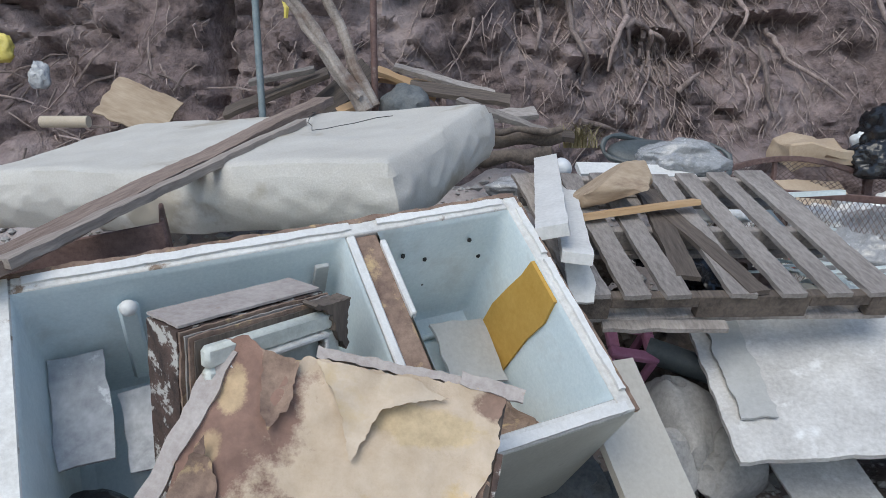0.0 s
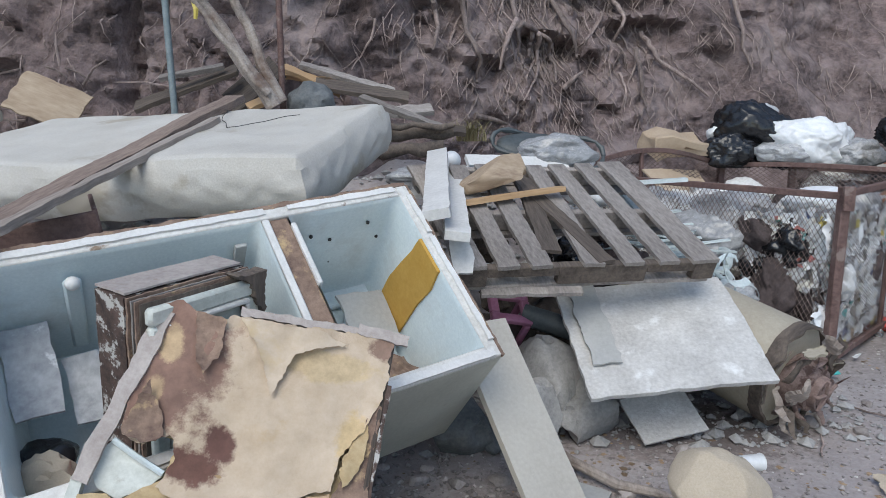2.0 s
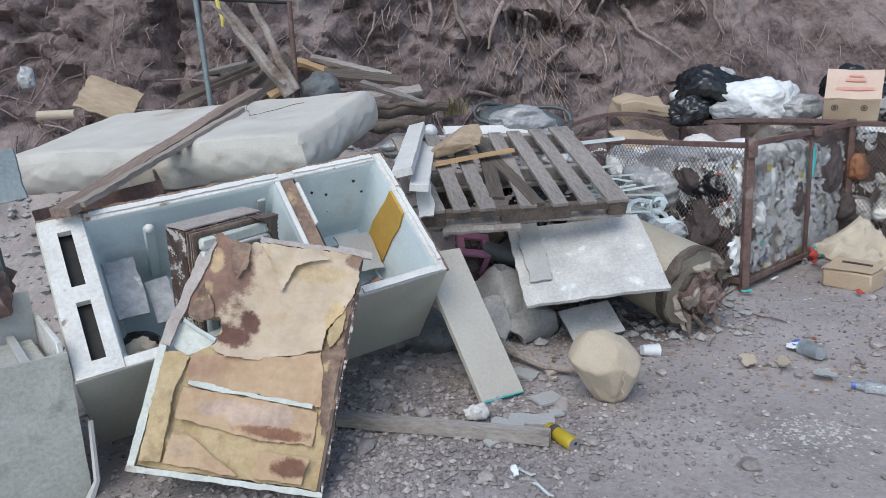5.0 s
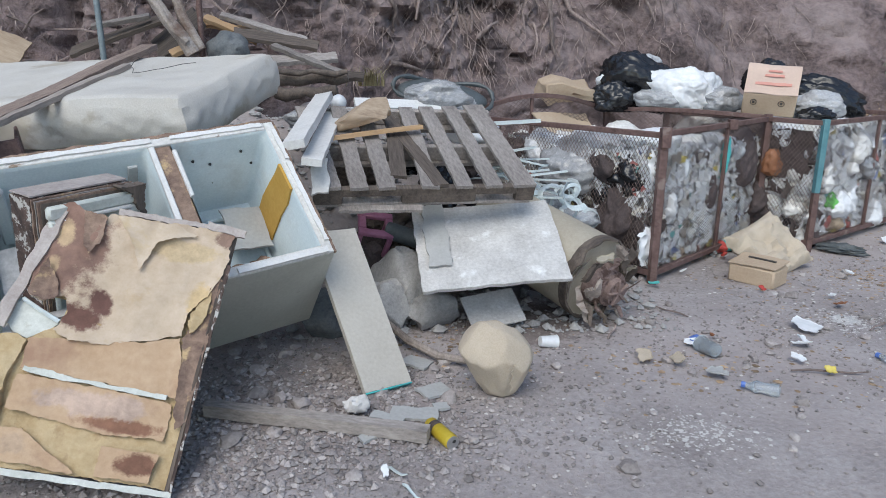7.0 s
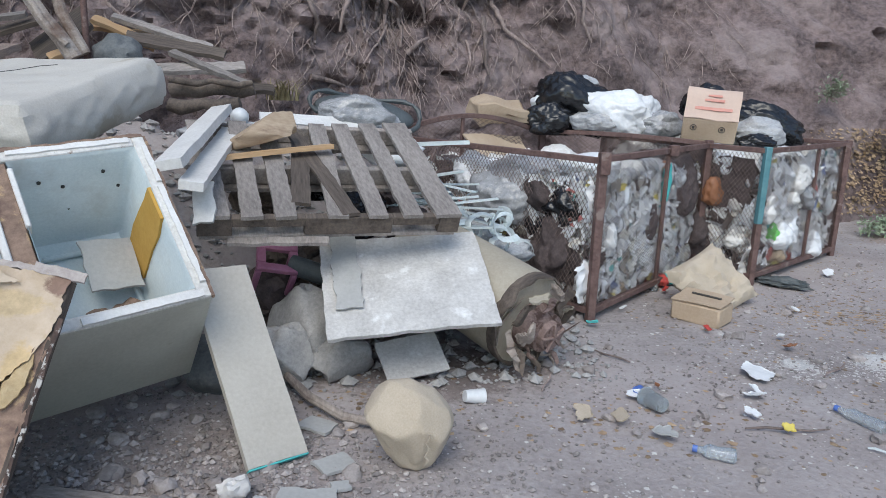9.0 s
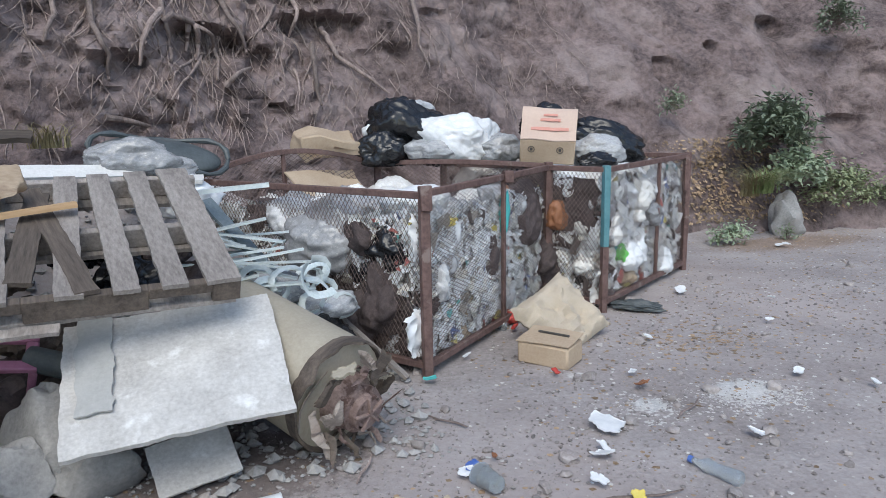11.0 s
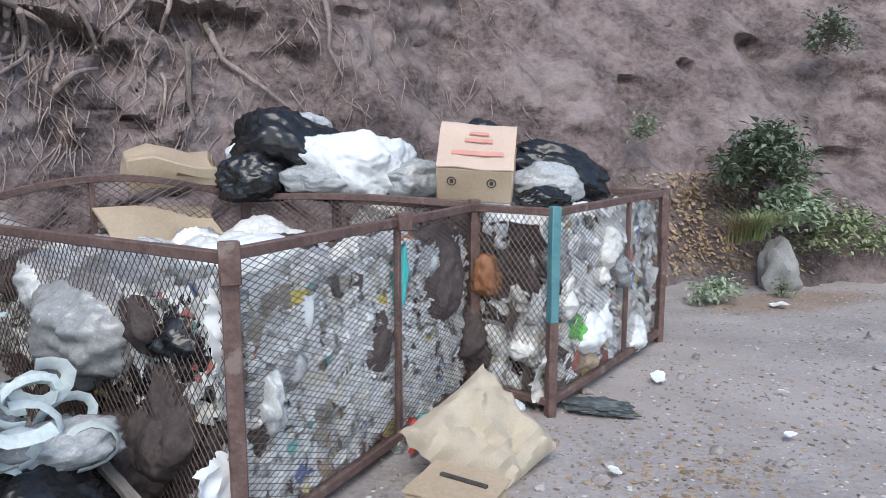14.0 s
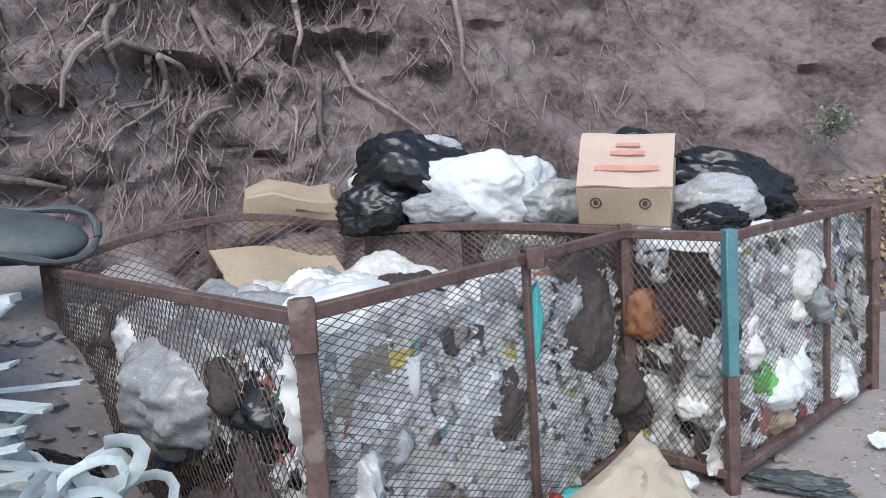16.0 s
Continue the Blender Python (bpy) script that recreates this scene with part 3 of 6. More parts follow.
def fridge():
    f = thing("fridge", "doorless white fridge lying on its back, pale blue liner", "fridge", FRIDGE)
    W, L, D = 0.755, 1.56, 0.62
    for it in ((0, 0, -D, 0.012, L, -0.004), (W - 0.012, 0, -D, W, L, -0.004), (0.012, 0, -D, W - 0.012, 0.012, -0.004),
               (0.012, L - 0.012, -D, W - 0.012, L, -0.004), (0.012, 0.012, -D, W - 0.012, L - 0.012, -D + 0.012)):
        part("shell_panel", boxes(it), SHELL, f, "faded cream enamel panel")
    part("rim", frame_bm(0.002, 0.002, W - 0.002, 1.43, 0.045, -0.03, 0.004), RIM, f)
    for it in ((0.004, 0.03, 0.004, 0.03, 0.42, 0.016), (0.012, 0.52, 0.004, 0.034, 1.2, 0.014), (W - 0.028, 0.06, 0.004, W - 0.006, 0.47, 0.012),
               (W - 0.03, 0.55, 0.004, W - 0.006, 1.36, 0.012), (0.06, 0.008, 0.004, 0.5, 0.028, 0.015), (0.52, 0.006, 0.004, 0.7, 0.026, 0.012)):
        part("gasket_strip", slab(it[3] - it[0], it[4] - it[1], it[5] - it[2], 0.012, 0.004, 0.005, round(it[1] * 99)), WHITE_PAINT, f, "torn white gasket strip").location = (it[0], it[1], it[5])
    part("rusted_edge", slab(0.014, L, 0.02, 0.012, 0.006, 0.009, 71), STAIN, f, "flaking rusty rim edge").location = (W - 0.006, 0, 0.008)
    part("rusted_edge", slab(W, 0.012, 0.018, 0.012, 0.005, 0.006, 72), STAIN, f, "flaking rusty rim edge").location = (0, -0.005, 0.004)
    part("divider", boxes((0.047, 0.478, -0.4, W - 0.047, 0.548, -0.006)), STAIN, f, "divider with bare brown foam")
    part("divider_trim", boxes((0.05, 0.545, -0.36, W - 0.05, 0.57, 0.008), (0.42, 0.462, -0.05, W - 0.08, 0.48, 0.008), bevel=0.004), WHITE_PAINT, f, "white divider trim")
    part("freezer_liner", cavity(0.047, 0.047, W - 0.047, 0.476, 0.5), LINER, f)
    part("fridge_liner", cavity(0.047, 0.572, W - 0.047, 1.385, 0.5), LINER, f)
    part("liner_rib", boxes((W - 0.1, 1.12, -0.44, W - 0.074, 1.17, -0.07), bevel=0.012), LINER, f)
    part("knob", lump(0.022, 0.022, 0.022, 3, 0.05, 0, 2, -1).copy(), WHITE_PAINT, f).location = (W - 0.095, 1.145, -0.075)
    part("latch_slot", boxes((W - 0.085, 0.62, -0.2, W - 0.07, 0.66, -0.07), bevel=0.003), GREYBOARD, f)
    part("floor_rib", boxes((0.16, 0.1, -0.492, 0.6, 0.12, -0.472), (0.16, 0.4, -0.492, 0.6, 0.42, -0.472), (0.58, 0.12, -0.492, 0.6, 0.4, -0.472), bevel=0.006), LINER, f)
    tear = bmesh.new()
    outline = [(0.51, -0.004), (0.36, -0.004), (0.355, -0.1), (0.365, -0.22), (0.385, -0.43), (0.47, -0.45), (0.565, -0.46), (0.56, -0.3), (0.535, -0.17), (0.52, -0.08)]
    fa = [tear.verts.new((x + 0.006 * math.sin(9 * k), 0.062 - 0.05 * z, z)) for k, (x, z) in enumerate(outline)]
    fb = [tear.verts.new((v.co.x, v.co.y - 0.012, v.co.z)) for v in fa]
    tear.faces.new(fa)
    for k in range(len(fa)):
        tear.faces.new((fa[k], fb[k], fb[(k + 1) % len(fa)], fa[(k + 1) % len(fa)]))
    bmesh.ops.recalc_face_normals(tear, faces=tear.faces)
    part("torn_foam", tear, OCHRE, f, "bare ochre foam where the liner is torn")
    part("foot_plate", slab(W - 0.006, 0.165, 0.03, 0.0125, 0.0, 0.0, 1, hole=lambda x, y: 0.05 < y < 0.10 and (0.06 < x < 0.33 or 0.40 < x < 0.68)), RIM, f, "slotted base plate").location = (0.003, 1.388, 0.006)
    # solid black block behind the slots, standing in for the shade there
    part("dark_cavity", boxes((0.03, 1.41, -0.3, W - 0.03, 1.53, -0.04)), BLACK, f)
    # black dots that stand in for shaded holes
    for k, (x, y, z) in enumerate(((0.15, 0.1, -0.2), (0.28, 0.16, -0.1), (0.2, 0.3, -0.16), (0.4, 0.38, -0.12), (0.33, 0.28, -0.3))):
        part("screw_hole", lump(0.008, 0.008, 0.008, k, 0, 0, 1, -1), BLACK, f).location = (W - 0.066 + 0.05 * z * -0.2, y, z)
    return f


fridge()


def fr(x, y, z):
    """A place in the fridge's own axes."""
    return FRIDGE @ Vector((x, y, z))


# litter that lies in the fridge
solid("broken_plate", slab(0.24, 0.2, 0.012, 0.04, 0.01, 0.015, 7), GREYBOARD, "dirty grey plate slumped in the freezer", "plate", basis(fr(0.33, 0.09, -0.4), (-0.36, 0.6, 0.66), (-0.86, -0.45, 0.12)))
solid("dirt_pile", lump(0.17, 0.19, 0.09, 8, 0.4, 0.25, 4, -0.5), STAIN, "brown crumbled dirt in the freezer", "rubble", Matrix.Translation(fr(0.19, 0.2, -0.45)))
solid("plastic_bin", slab(0.31, 0.13, 0.01, 0.04, 0.03, 0.01, 9), CLEARBAG, "cloudy plastic drawer front inside the fridge", "drawer", basis(fr(0.36, 1.36, -0.27), (-0.417, 0.606, 0.676), (0.8, 0.45, 0.05)))
solid("plastic_bin", slab(0.24, 0.1, 0.01, 0.04, 0.03, 0.01, 11), CLEARBAG, "cloudy plastic drawer front inside the fridge", "drawer", basis(fr(0.34, 1.21, -0.36), (-0.417, 0.606, 0.676), (0.8, 0.4, 0.1)))
solid("boot", lump(0.075, 0.06, 0.05, 4, 0.3, 0.1, 3, -0.8, 0.2), BLACKBAG, "black crumpled boot lying in the fridge", "boot", Matrix.Translation(fr(0.26, 1.3, -0.32)))
solid("rag", lump(0.07, 0.05, 0.06, 6, 0.3, 0.15, 3, -0.8, 0.3), SACK, "pale cloth rag lying in the fridge", "rag", Matrix.Translation(fr(0.19, 1.31, -0.28)))
solid("rag", lump(0.06, 0.06, 0.03, 7, 0.3, 0.15, 3, -0.8, 0.3), REDBAG, "red rag lying in the fridge", "rag", Matrix.Translation(fr(0.14, 1.2, -0.28)))


# ---- the rotten fridge door leaning on the fridge ----
DOOR = basis((-0.094, 0.703, 0.012), (-0.955, -0.045, 0.235), (0.2, 0.587, 0.785))


def rotten_door():
    W, L = 0.67, 0.93
    d = thing("leaning_door", "rotten fridge door, stained paper and foam bared, leaning on the fridge", "door", DOOR)
    # the bared face is the far side of the local z axis
    s = Matrix.Diagonal((1, 1, -1, 1))

    def lay(name, bm, mt, z=0.0, label="", on=None):
        bmesh.ops.transform(bm, matrix=Matrix.Translation((0, 0, z)), verts=bm.verts)
        bmesh.ops.transform(bm, matrix=s, verts=bm.verts)
        bmesh.ops.reverse_faces(bm, faces=bm.faces)
        o = part(name, bm, mt, d, label)
        return under(o, on) if on else o
    core = lay("foam_core", ragged([(0.01, 0.01), (0.655, 0.01), (0.655, 0.41), (0.57, 0.42), (0.49, 0.48), (0.48, 0.58), (0.6, 0.585), (0.6, 0.89), (0.01, 0.92)], 0.04, 2, 0.008, 0.016, 0.016), FOAM, 0.012, "crumbling yellow foam core")
    lay("foam_strip", ragged([(0.57, 0.03), (0.64, 0.025), (0.66, 0.42), (0.6, 0.43), (0.565, 0.41), (0.585, 0.3)], 0.03, 5, 0.008, 0.014, 0.02), FOAM, 0.036, "bare yellow foam strip", core)
    skin = lay("paper_skin", ragged([(0.61, 0.895), (0.565, 0.915), (0.52, 0.9), (0.47, 0.885), (0.43, 0.905), (0.2, 0.915), (0.0, 0.925), (0.005, 0.76), (0.04, 0.66), (0.085, 0.6), (0.09, 0.515), (0.2, 0.475), (0.316, 0.446), (0.44, 0.43), (0.5, 0.46), (0.47, 0.52), (0.495, 0.575), (0.55, 0.55), (0.615, 0.57), (0.62, 0.73)], 0.004, 7, 0.012, 0.017, 0.016, 0.012), DOORSKIN, 0.034, "stained tan backing paper")
    lay("torn_flap", ragged([(0.41, 0.9), (0.33, 0.8), (0.285, 0.715), (0.265, 0.79), (0.25, 0.83), (0.12, 0.885), (0.2, 0.905)], 0.003, 8, 0.01, 0.015, 0.016, 0.014), PAPER, 0.046, "loose yellowed paper flap", skin)
    lay("torn_flap", ragged([(0.52, 0.9), (0.45, 0.885), (0.435, 0.8), (0.46, 0.73), (0.5, 0.78)], 0.003, 9, 0.012, 0.015, 0.018, 0.02), STAIN, 0.046, "curled brown paper flap", skin)
    lay("torn_flap", ragged([(0.58, 0.7), (0.61, 0.57), (0.55, 0.55), (0.5, 0.57), (0.53, 0.62)], 0.003, 12, 0.012, 0.015, 0.016, 0.024), STAIN, 0.042, "curled brown paper flap", skin)
    lay("middle_paper", ragged([(0.56, 0.42), (0.47, 0.435), (0.316, 0.452), (0.2, 0.47), (0.09, 0.51), (0.07, 0.43), (0.05, 0.3), (0.3, 0.315), (0.56, 0.32)], 0.004, 13, 0.008, 0.018, 0.008, 0.004), MIDSKIN, 0.029, "orange-stained backing paper", core)
    lay("lower_paper", ragged([(0.56, 0.3), (0.3, 0.3), (0.06, 0.28), (0.06, 0.16), (0.25, 0.15), (0.4, 0.17), (0.56, 0.19)], 0.004, 14, 0.009, 0.018, 0.008, 0.004), MIDSKIN, 0.026, "brown-stained backing paper", core)
    lay("lower_paper", ragged([(0.555, 0.13), (0.49, 0.13), (0.4, 0.075), (0.3, 0.02), (0.56, 0.03)], 0.004, 15, 0.008, 0.018, 0.008, 0.006), MIDSKIN, 0.03, "torn corner of backing paper", core)
    lay("lower_paper", ragged([(0.24, 0.112), (0.06, 0.112), (0.07, 0.02), (0.24, 0.02)], 0.004, 16, 0.007, 0.018, 0.008, 0.004), MIDSKIN, 0.028, "rust-soaked square of paper", core)
    lay("rust_strip", ragged([(0.055, 0.62), (0.015, 0.75), (0.0, 0.74), (0.0, 0.24), (0.03, 0.2), (0.06, 0.36), (0.08, 0.5)], 0.004, 17, 0.012, 0.014, 0.016, 0.012), STAIN, 0.031, "dark rusty torn strip", core)
    lay("foam_patch", ragged([(0.065, 0.62), (0.03, 0.7), (0.02, 0.6), (0.06, 0.53), (0.085, 0.57)], 0.012, 18, 0.012, 0.012, 0.018), FOAM, 0.042, "tuft of yellow foam", core)
    lay("white_seam", slab(0.46, 0.014, 0.012, 0.01, 0.008, 0.007, 62), GRIMELINER, 0.038, "flaking white seam", core).matrix_basis = pose(0.085, 0.29, 0, 0, 0, 2.5)
    lay("liner_bracket", ragged([(0.67, 0.495), (0.625, 0.55), (0.56, 0.52), (0.49, 0.49), (0.52, 0.455), (0.575, 0.42), (0.63, 0.44)], 0.008, 19, 0.003, 0.02, 0.006), GRIMELINER, 0.012, "broken pale liner bracket")
    lay("bracket_lip", tube([(0.625, 0.55, 0.02), (0.56, 0.52, 0.022), (0.49, 0.492, 0.022)], 0.008, 6), LINER, 0, "raised lip of the bracket")
    lay("side_rail", boxes((-0.004, 0, -0.03, 0.012, L, 0.036)), DARKWOOD, 0, "rusted side rail")
    lay("edge_strip", slab(0.009, 0.8, 0.008, 0.012, 0.004, 0.005, 5), FLAKING, 0.042, "flaking white edge strip").matrix_basis = Matrix.Translation((-0.012, 0.0, 0))
    lay("side_rail", slab(0.028, 0.46, 0.03, 0.02, 0.004, 0.004, 21), GRIMELINER, 0.034, "grimy white side rail").matrix_basis = pose(0.65, -0.005, 0, 0, 0, -1)
    lay("side_rail", slab(0.044, 0.44, 0.014, 0.02, 0.012, 0.01, 22), TRIM, 0.042, "bent grey side rail").matrix_basis = pose(0.645, 0.44, 0, 0, 0, 9)
    lay("bottom_rail", slab(0.69, 0.02, 0.02, 0.014, 0.005, 0.004, 23), GRIMELINER, 0.036, "white bottom rail").matrix_basis = pose(-0.012, -0.014, 0)
    lay("top_rail", slab(0.44, 0.022, 0.02, 0.014, 0.01, 0.01, 24), TRIM, 0.04, "bent grey top rail").matrix_basis = pose(-0.025, 0.92, 0, 0, 0, -1.2)
    lay("top_rail", slab(0.14, 0.028, 0.012, 0.014, 0.01, 0.008, 25), TRIM, 0.046, "snapped end of the top rail").matrix_basis = pose(-0.035, 0.915, 0, 0, 0, 3)
    return d


rotten_door()

# ---- the small door with rotten layered edges, standing in the fridge ----
SMALL = basis((-0.715, 1.2, 0.93), (0.559, 0.829, 0.02), (-0.09, 0.02, -0.97))


def small_door():
    d = thing("freezer_door", "small freezer door with rotten layered edges, standing inside the fridge", "door", SMALL)
    W, L = 0.4, 0.6
    part("outer_skin", slab(W, L, 0.12, 0.012, 0.004, 0.003, 70), FLAKING, d, "outer skin of flaking rusty enamel")
    z = -0.124
    for k in range(7):
        t = (0.004, 0.007, 0.004, 0.006, 0.004, 0.006, 0.004)[k]
        e = (0.006, -0.002, 0.008, 0.002, 0.01, 0.003, 0.012)[k]
        part("layer", slab(W - 2 * e, L - e, t, 0.012, 0.002, 0.004, 71 + k), (DARKWOOD, STAIN, DARKWOOD, OLDWOOD, DARKWOOD, STAIN, DARKWOOD)[k], d).matrix_basis = Matrix.Translation((e, e, z))
        z -= t + 0.0015
    part("top_plate", slab(W - 0.01, 0.12, 0.006, 0.012, 0.004, 0.004, 89), TRIM, d, "warped brown top plate").matrix_basis = basis((0.005, -0.006, 0.004), (1, 0, 0), (0, 0, -1))
    part("liner_frame", frame_bm(0.018, 0.02, W - 0.01, L, 0.05, z - 0.03, z, 0.012), GRIMELINER, d, "grimy pale liner frame")
    part("liner_lip", frame_bm(0.066, 0.068, W - 0.056, L - 0.05, 0.014, z - 0.042, z - 0.012, 0.006), RIM, d, "peeling white inner lip")
    part("liner_panel", slab(W - 0.13, L - 0.12, 0.006, 0.04, 0.008, 0.004, 78), GRIMELINER, d).matrix_basis = Matrix.Translation((0.066, 0.066, z - 0.002))
    part("torn_corner", ragged([(W - 0.1, -0.004), (W + 0.004, -0.004), (W + 0.004, 0.12), (W - 0.03, 0.09), (W - 0.05, 0.03)], 0.05, 79, 0.014, 0.014, 0.014), DARKWOOD, d, "rotten black corner").matrix_basis = Matrix.Translation((0, 0, z + 0.012))
    return d


small_door()

# ---- mattress and the timber on it ----
def mattress():
    m = basis((-0.27, 1.815, 1.235), (-0.95, 0.297, -0.035), (0.2, 0.94, 0.2))
    # local: x to the left end, y to the back; z comes out downwards, so the body lies at positive z
    q = thing("mattress", "soiled cream quilted mattress lying on the heap", "mattress", m)
    lx, ly, t = 1.92, 0.96, 0.24
    bm = bmesh.new()
    nx, ny = 110, 50
    r = 0.05
    g = {}
    for side in (0, 1):
        for i in range(nx + 1):
            for j in range(ny + 1):
                x, y = lx * i / nx, ly * j / ny
                e = min(x, lx - x, y, ly - y)
                drop = r - math.sqrt(max(0, r * r - max(0, r - e) ** 2))
                wob = 0.025 * noise.noise(Vector((x * 1.6, y * 1.6, 4))) + 0.008 * noise.noise(Vector((x * 7, y * 7, 1)))
                z = drop + wob if side == 0 else t - drop + wob
                g[side, i, j] = bm.verts.new((x, y, z))
    for i in range(nx):
        for j in range(ny):
            bm.faces.new((g[0, i, j], g[0, i, j + 1], g[0, i + 1, j + 1], g[0, i + 1, j]))
            bm.faces.new((g[1, i, j], g[1, i + 1, j], g[1, i + 1, j + 1], g[1, i, j + 1]))
    edge = [(i, 0) for i in range(nx)] + [(nx, j) for j in range(ny)] + [(i, ny) for i in range(nx, 0, -1)] + [(0, j) for j in range(ny, 0, -1)]
    rows = [[g[0, i, j] for i, j in edge]]
    for k in range(1, 17):
        row = []
        for i, j in edge:
            a, b = g[0, i, j].co, g[1, i, j].co
            p = a.lerp(b, k / 17)
            out = Vector((1 if i == nx else (-1 if i == 0 else 0), 1 if j == ny else (-1 if j == 0 else 0), 0)).normalized()
            s = p.x + p.y
            quilt = 0.012 * (0.25 - abs(noise.noise(Vector((s * 6 + 8 * p.z, s * 1.5 - 4 * p.z, 11))))) + 0.006 * abs(noise.noise(Vector((s * 3.1 + p.z * 4, p.z * 7, 5)))) + 0.018 * (0.3 - abs(noise.noise(Vector((s * 4 + 3 * p.z, p.z * 5, 2))))) + 0.013 * (0.4 - abs(noise.noise(Vector((s * 10 - 9 * p.z, p.z * 9, 7)))))
            row.append(bm.verts.new(p + out * (0.012 * math.sin(math.pi * k / 17) + quilt * math.sin(math.pi * k / 17))))
        rows.append(row)
    rows.append([g[1, i, j] for i, j in edge])
    for a, b in zip(rows, rows[1:]):
        for k in range(len(edge)):
            n2 = (k + 1) % len(edge)
            bm.faces.new((a[k], a[n2], b[n2], b[k]))
    bmesh.ops.recalc_face_normals(bm, faces=bm.faces)
    side_band = bm.copy()
    def is_top(fc):
        return all(v.co.z < 0.12 for v in fc.verts) and abs(fc.normal.z) > 0.35
    bm.normal_update()
    side_band.normal_update()
    bmesh.ops.delete(bm, geom=[fc for fc in bm.faces if not is_top(fc)], context="FACES")
    bmesh.ops.delete(side_band, geom=[fc for fc in side_band.faces if is_top(fc)], context="FACES")
    part("top_panel", bm, FABRIC, q)
    part("side_border", side_band, FABRIC, q, "wrinkled quilted side border")
    return q


mattress()
MATT = basis((-0.27, 1.815, 1.235), (-0.95, 0.297, -0.035), (0.2, 0.94, 0.2))
solid("thin_wire", tube([MATT @ Vector((0.28 + 0.05 * j, 0.62 - 0.3 * math.sin(0.42 * j) * (0.4 + 0.05 * j) + 0.02 * math.sin(j * 2.3), -0.022 - 0.004 * math.sin(j))) for j in range(11)], 0.0016, 5), BLACK, "thin dark wire curled on the mattress", "wire")


def plank(a, b, w, t, mt, name, label, category, up=(0, 0, 1), seed=0, group="", jag=0.006):
    """A board from a to b, its broad face turned to up."""
    a, b = Vector(a), Vector(b)
    L = (b - a).length
    side = (b - a).cross(Vector(up)).normalized()
    bm = slab(w, L, t, 0.03, 0.008, jag, seed)
    return solid(name, bm, mt, label, category, basis(a - side * w / 2, side, b - a), group)


plank((-1.13, 1.2, 1.03), (-0.777, 3.05, 1.475), 0.095, 0.035, BROWNTIMBER, "timber_beam", "split brown timber leaning across the mattress", "timber", seed=1, jag=0.01)
plank((-1.07, 1.25, 1.05), (-0.75, 2.6, 1.375), 0.04, 0.025, BEAMWOOD, "timber_strip", "pale splintered strip split off the timber", "timber", seed=2, jag=0.012)
solid("metal_tray", boxes((0, 0, 0, 0.55, 0.015, 0.16), (0, 0.015, 0, 0.55, 0.3, 0.012), (0.54, 0.015, 0.012, 0.555, 0.3, 0.16), bevel=0.004), RUST,
      "rusty red-brown metal tray beside the mattress", "tray", basis((-1.4, 1.5, 0.83), (0.86, 0.42, 0.14), (-0.42, 0.9, 0.1)))

# ---- pallet ----
PALLET = basis((0.276, 1.992, 0.786), (1.131, 0.218, -0.029), (-0.085, 0.83, 0.33))


def pallet():
    p = thing("pallet", "weathered grey wooden pallet tilted on the heap", "pallet", PALLET)
    for k, (x, w, L, skew) in enumerate(((0.015, 0.115, 0.9, 3), (0.175, 0.088, 0.9, 0.5), (0.315, 0.088, 0.91, 0.5), (0.39, 0.085, 0.66, -7), (0.535, 0.088, 0.91, -2.5), (0.6, 0.075, 0.8, 11), (0.715, 0.088, 0.92, 1), (0.875, 0.088, 0.93, 1.5), (1.025, 0.125, 0.95, 2))):
        o = part("deck_slat", slab(w, L, 0.018, 0.03, 0.006, 0.006, 90 + k), OLDWOOD if k not in (3, 5) else DARKWOOD, p)
        o.matrix_basis = pose(x, -0.012 if k != 3 else 0.1, 0.018 + (0.004 if k == 5 else 0), 0, 0, skew)
    for k, y in enumerate((0.0, 0.43, 0.87)):
        part("stringer", boxes((0.0, y, -0.088, 1.152, y + 0.038, -0.001)) if k else boxes((0, y, -0.088, 0.14, y + 0.04, -0.001), (0.14, y, -0.045, 0.44, y + 0.04, -0.001), (0.44, y, -0.088, 0.83, y + 0.04, -0.001), (0.83, y, -0.045, 1.05, y + 0.04, -0.001), (1.05, y, -0.088, 1.152, y + 0.04, -0.001), bevel=0.003), OLDWOOD if k else DARKWOOD, p)
    for y in (0.01, 0.4, 0.8):
        part("bottom_board", slab(1.13, 0.1, 0.018, 0.06, 0.004, 0.006, 7), OLDWOOD, p).matrix_basis = pose(0.01, y, -0.09)
    part("snapped_slat", slab(0.42, 0.05, 0.016, 0.03, 0.006, 0.012, 97), OLDWOOD, p, "pale snapped slat hanging under the edge").matrix_basis = pose(0.12, -0.03, -0.1, 0, 0, -3)
    return p


pallet()
plank((0.245, 2.96, 1.2), (0.205, 1.88, 1.035), 0.1, 0.04, WHITE_PAINT, "painted_beam", "broken white painted beam lying on the pallet corner", "beam", up=(-0.2, -0.2, 1), seed=13, jag=0.004)
plank((0.315, 2.82, 1.1), (0.285, 1.88, 0.95), 0.095, 0.035, WHITE_PAINT, "painted_board", "white painted board with a snapped end on the pallet", "board", up=(0.1, -0.2, 1), seed=14, jag=0.004)
plank((0.3, 2.05, 0.93), (0.31, 1.96, 0.78), 0.08, 0.02, WHITE_PAINT, "painted_board", "short white painted offcut at the pallet corner", "board", up=(0, -1, 0.2), seed=16, jag=0.014)
plank((0.42, 3.2, 1.13), (1.0, 3.35, 1.1), 0.1, 0.03, WHITE_PAINT, "painted_board", "white painted board behind the log chunk", "board", up=(0.1, -0.6, 1), seed=17, jag=0.005)
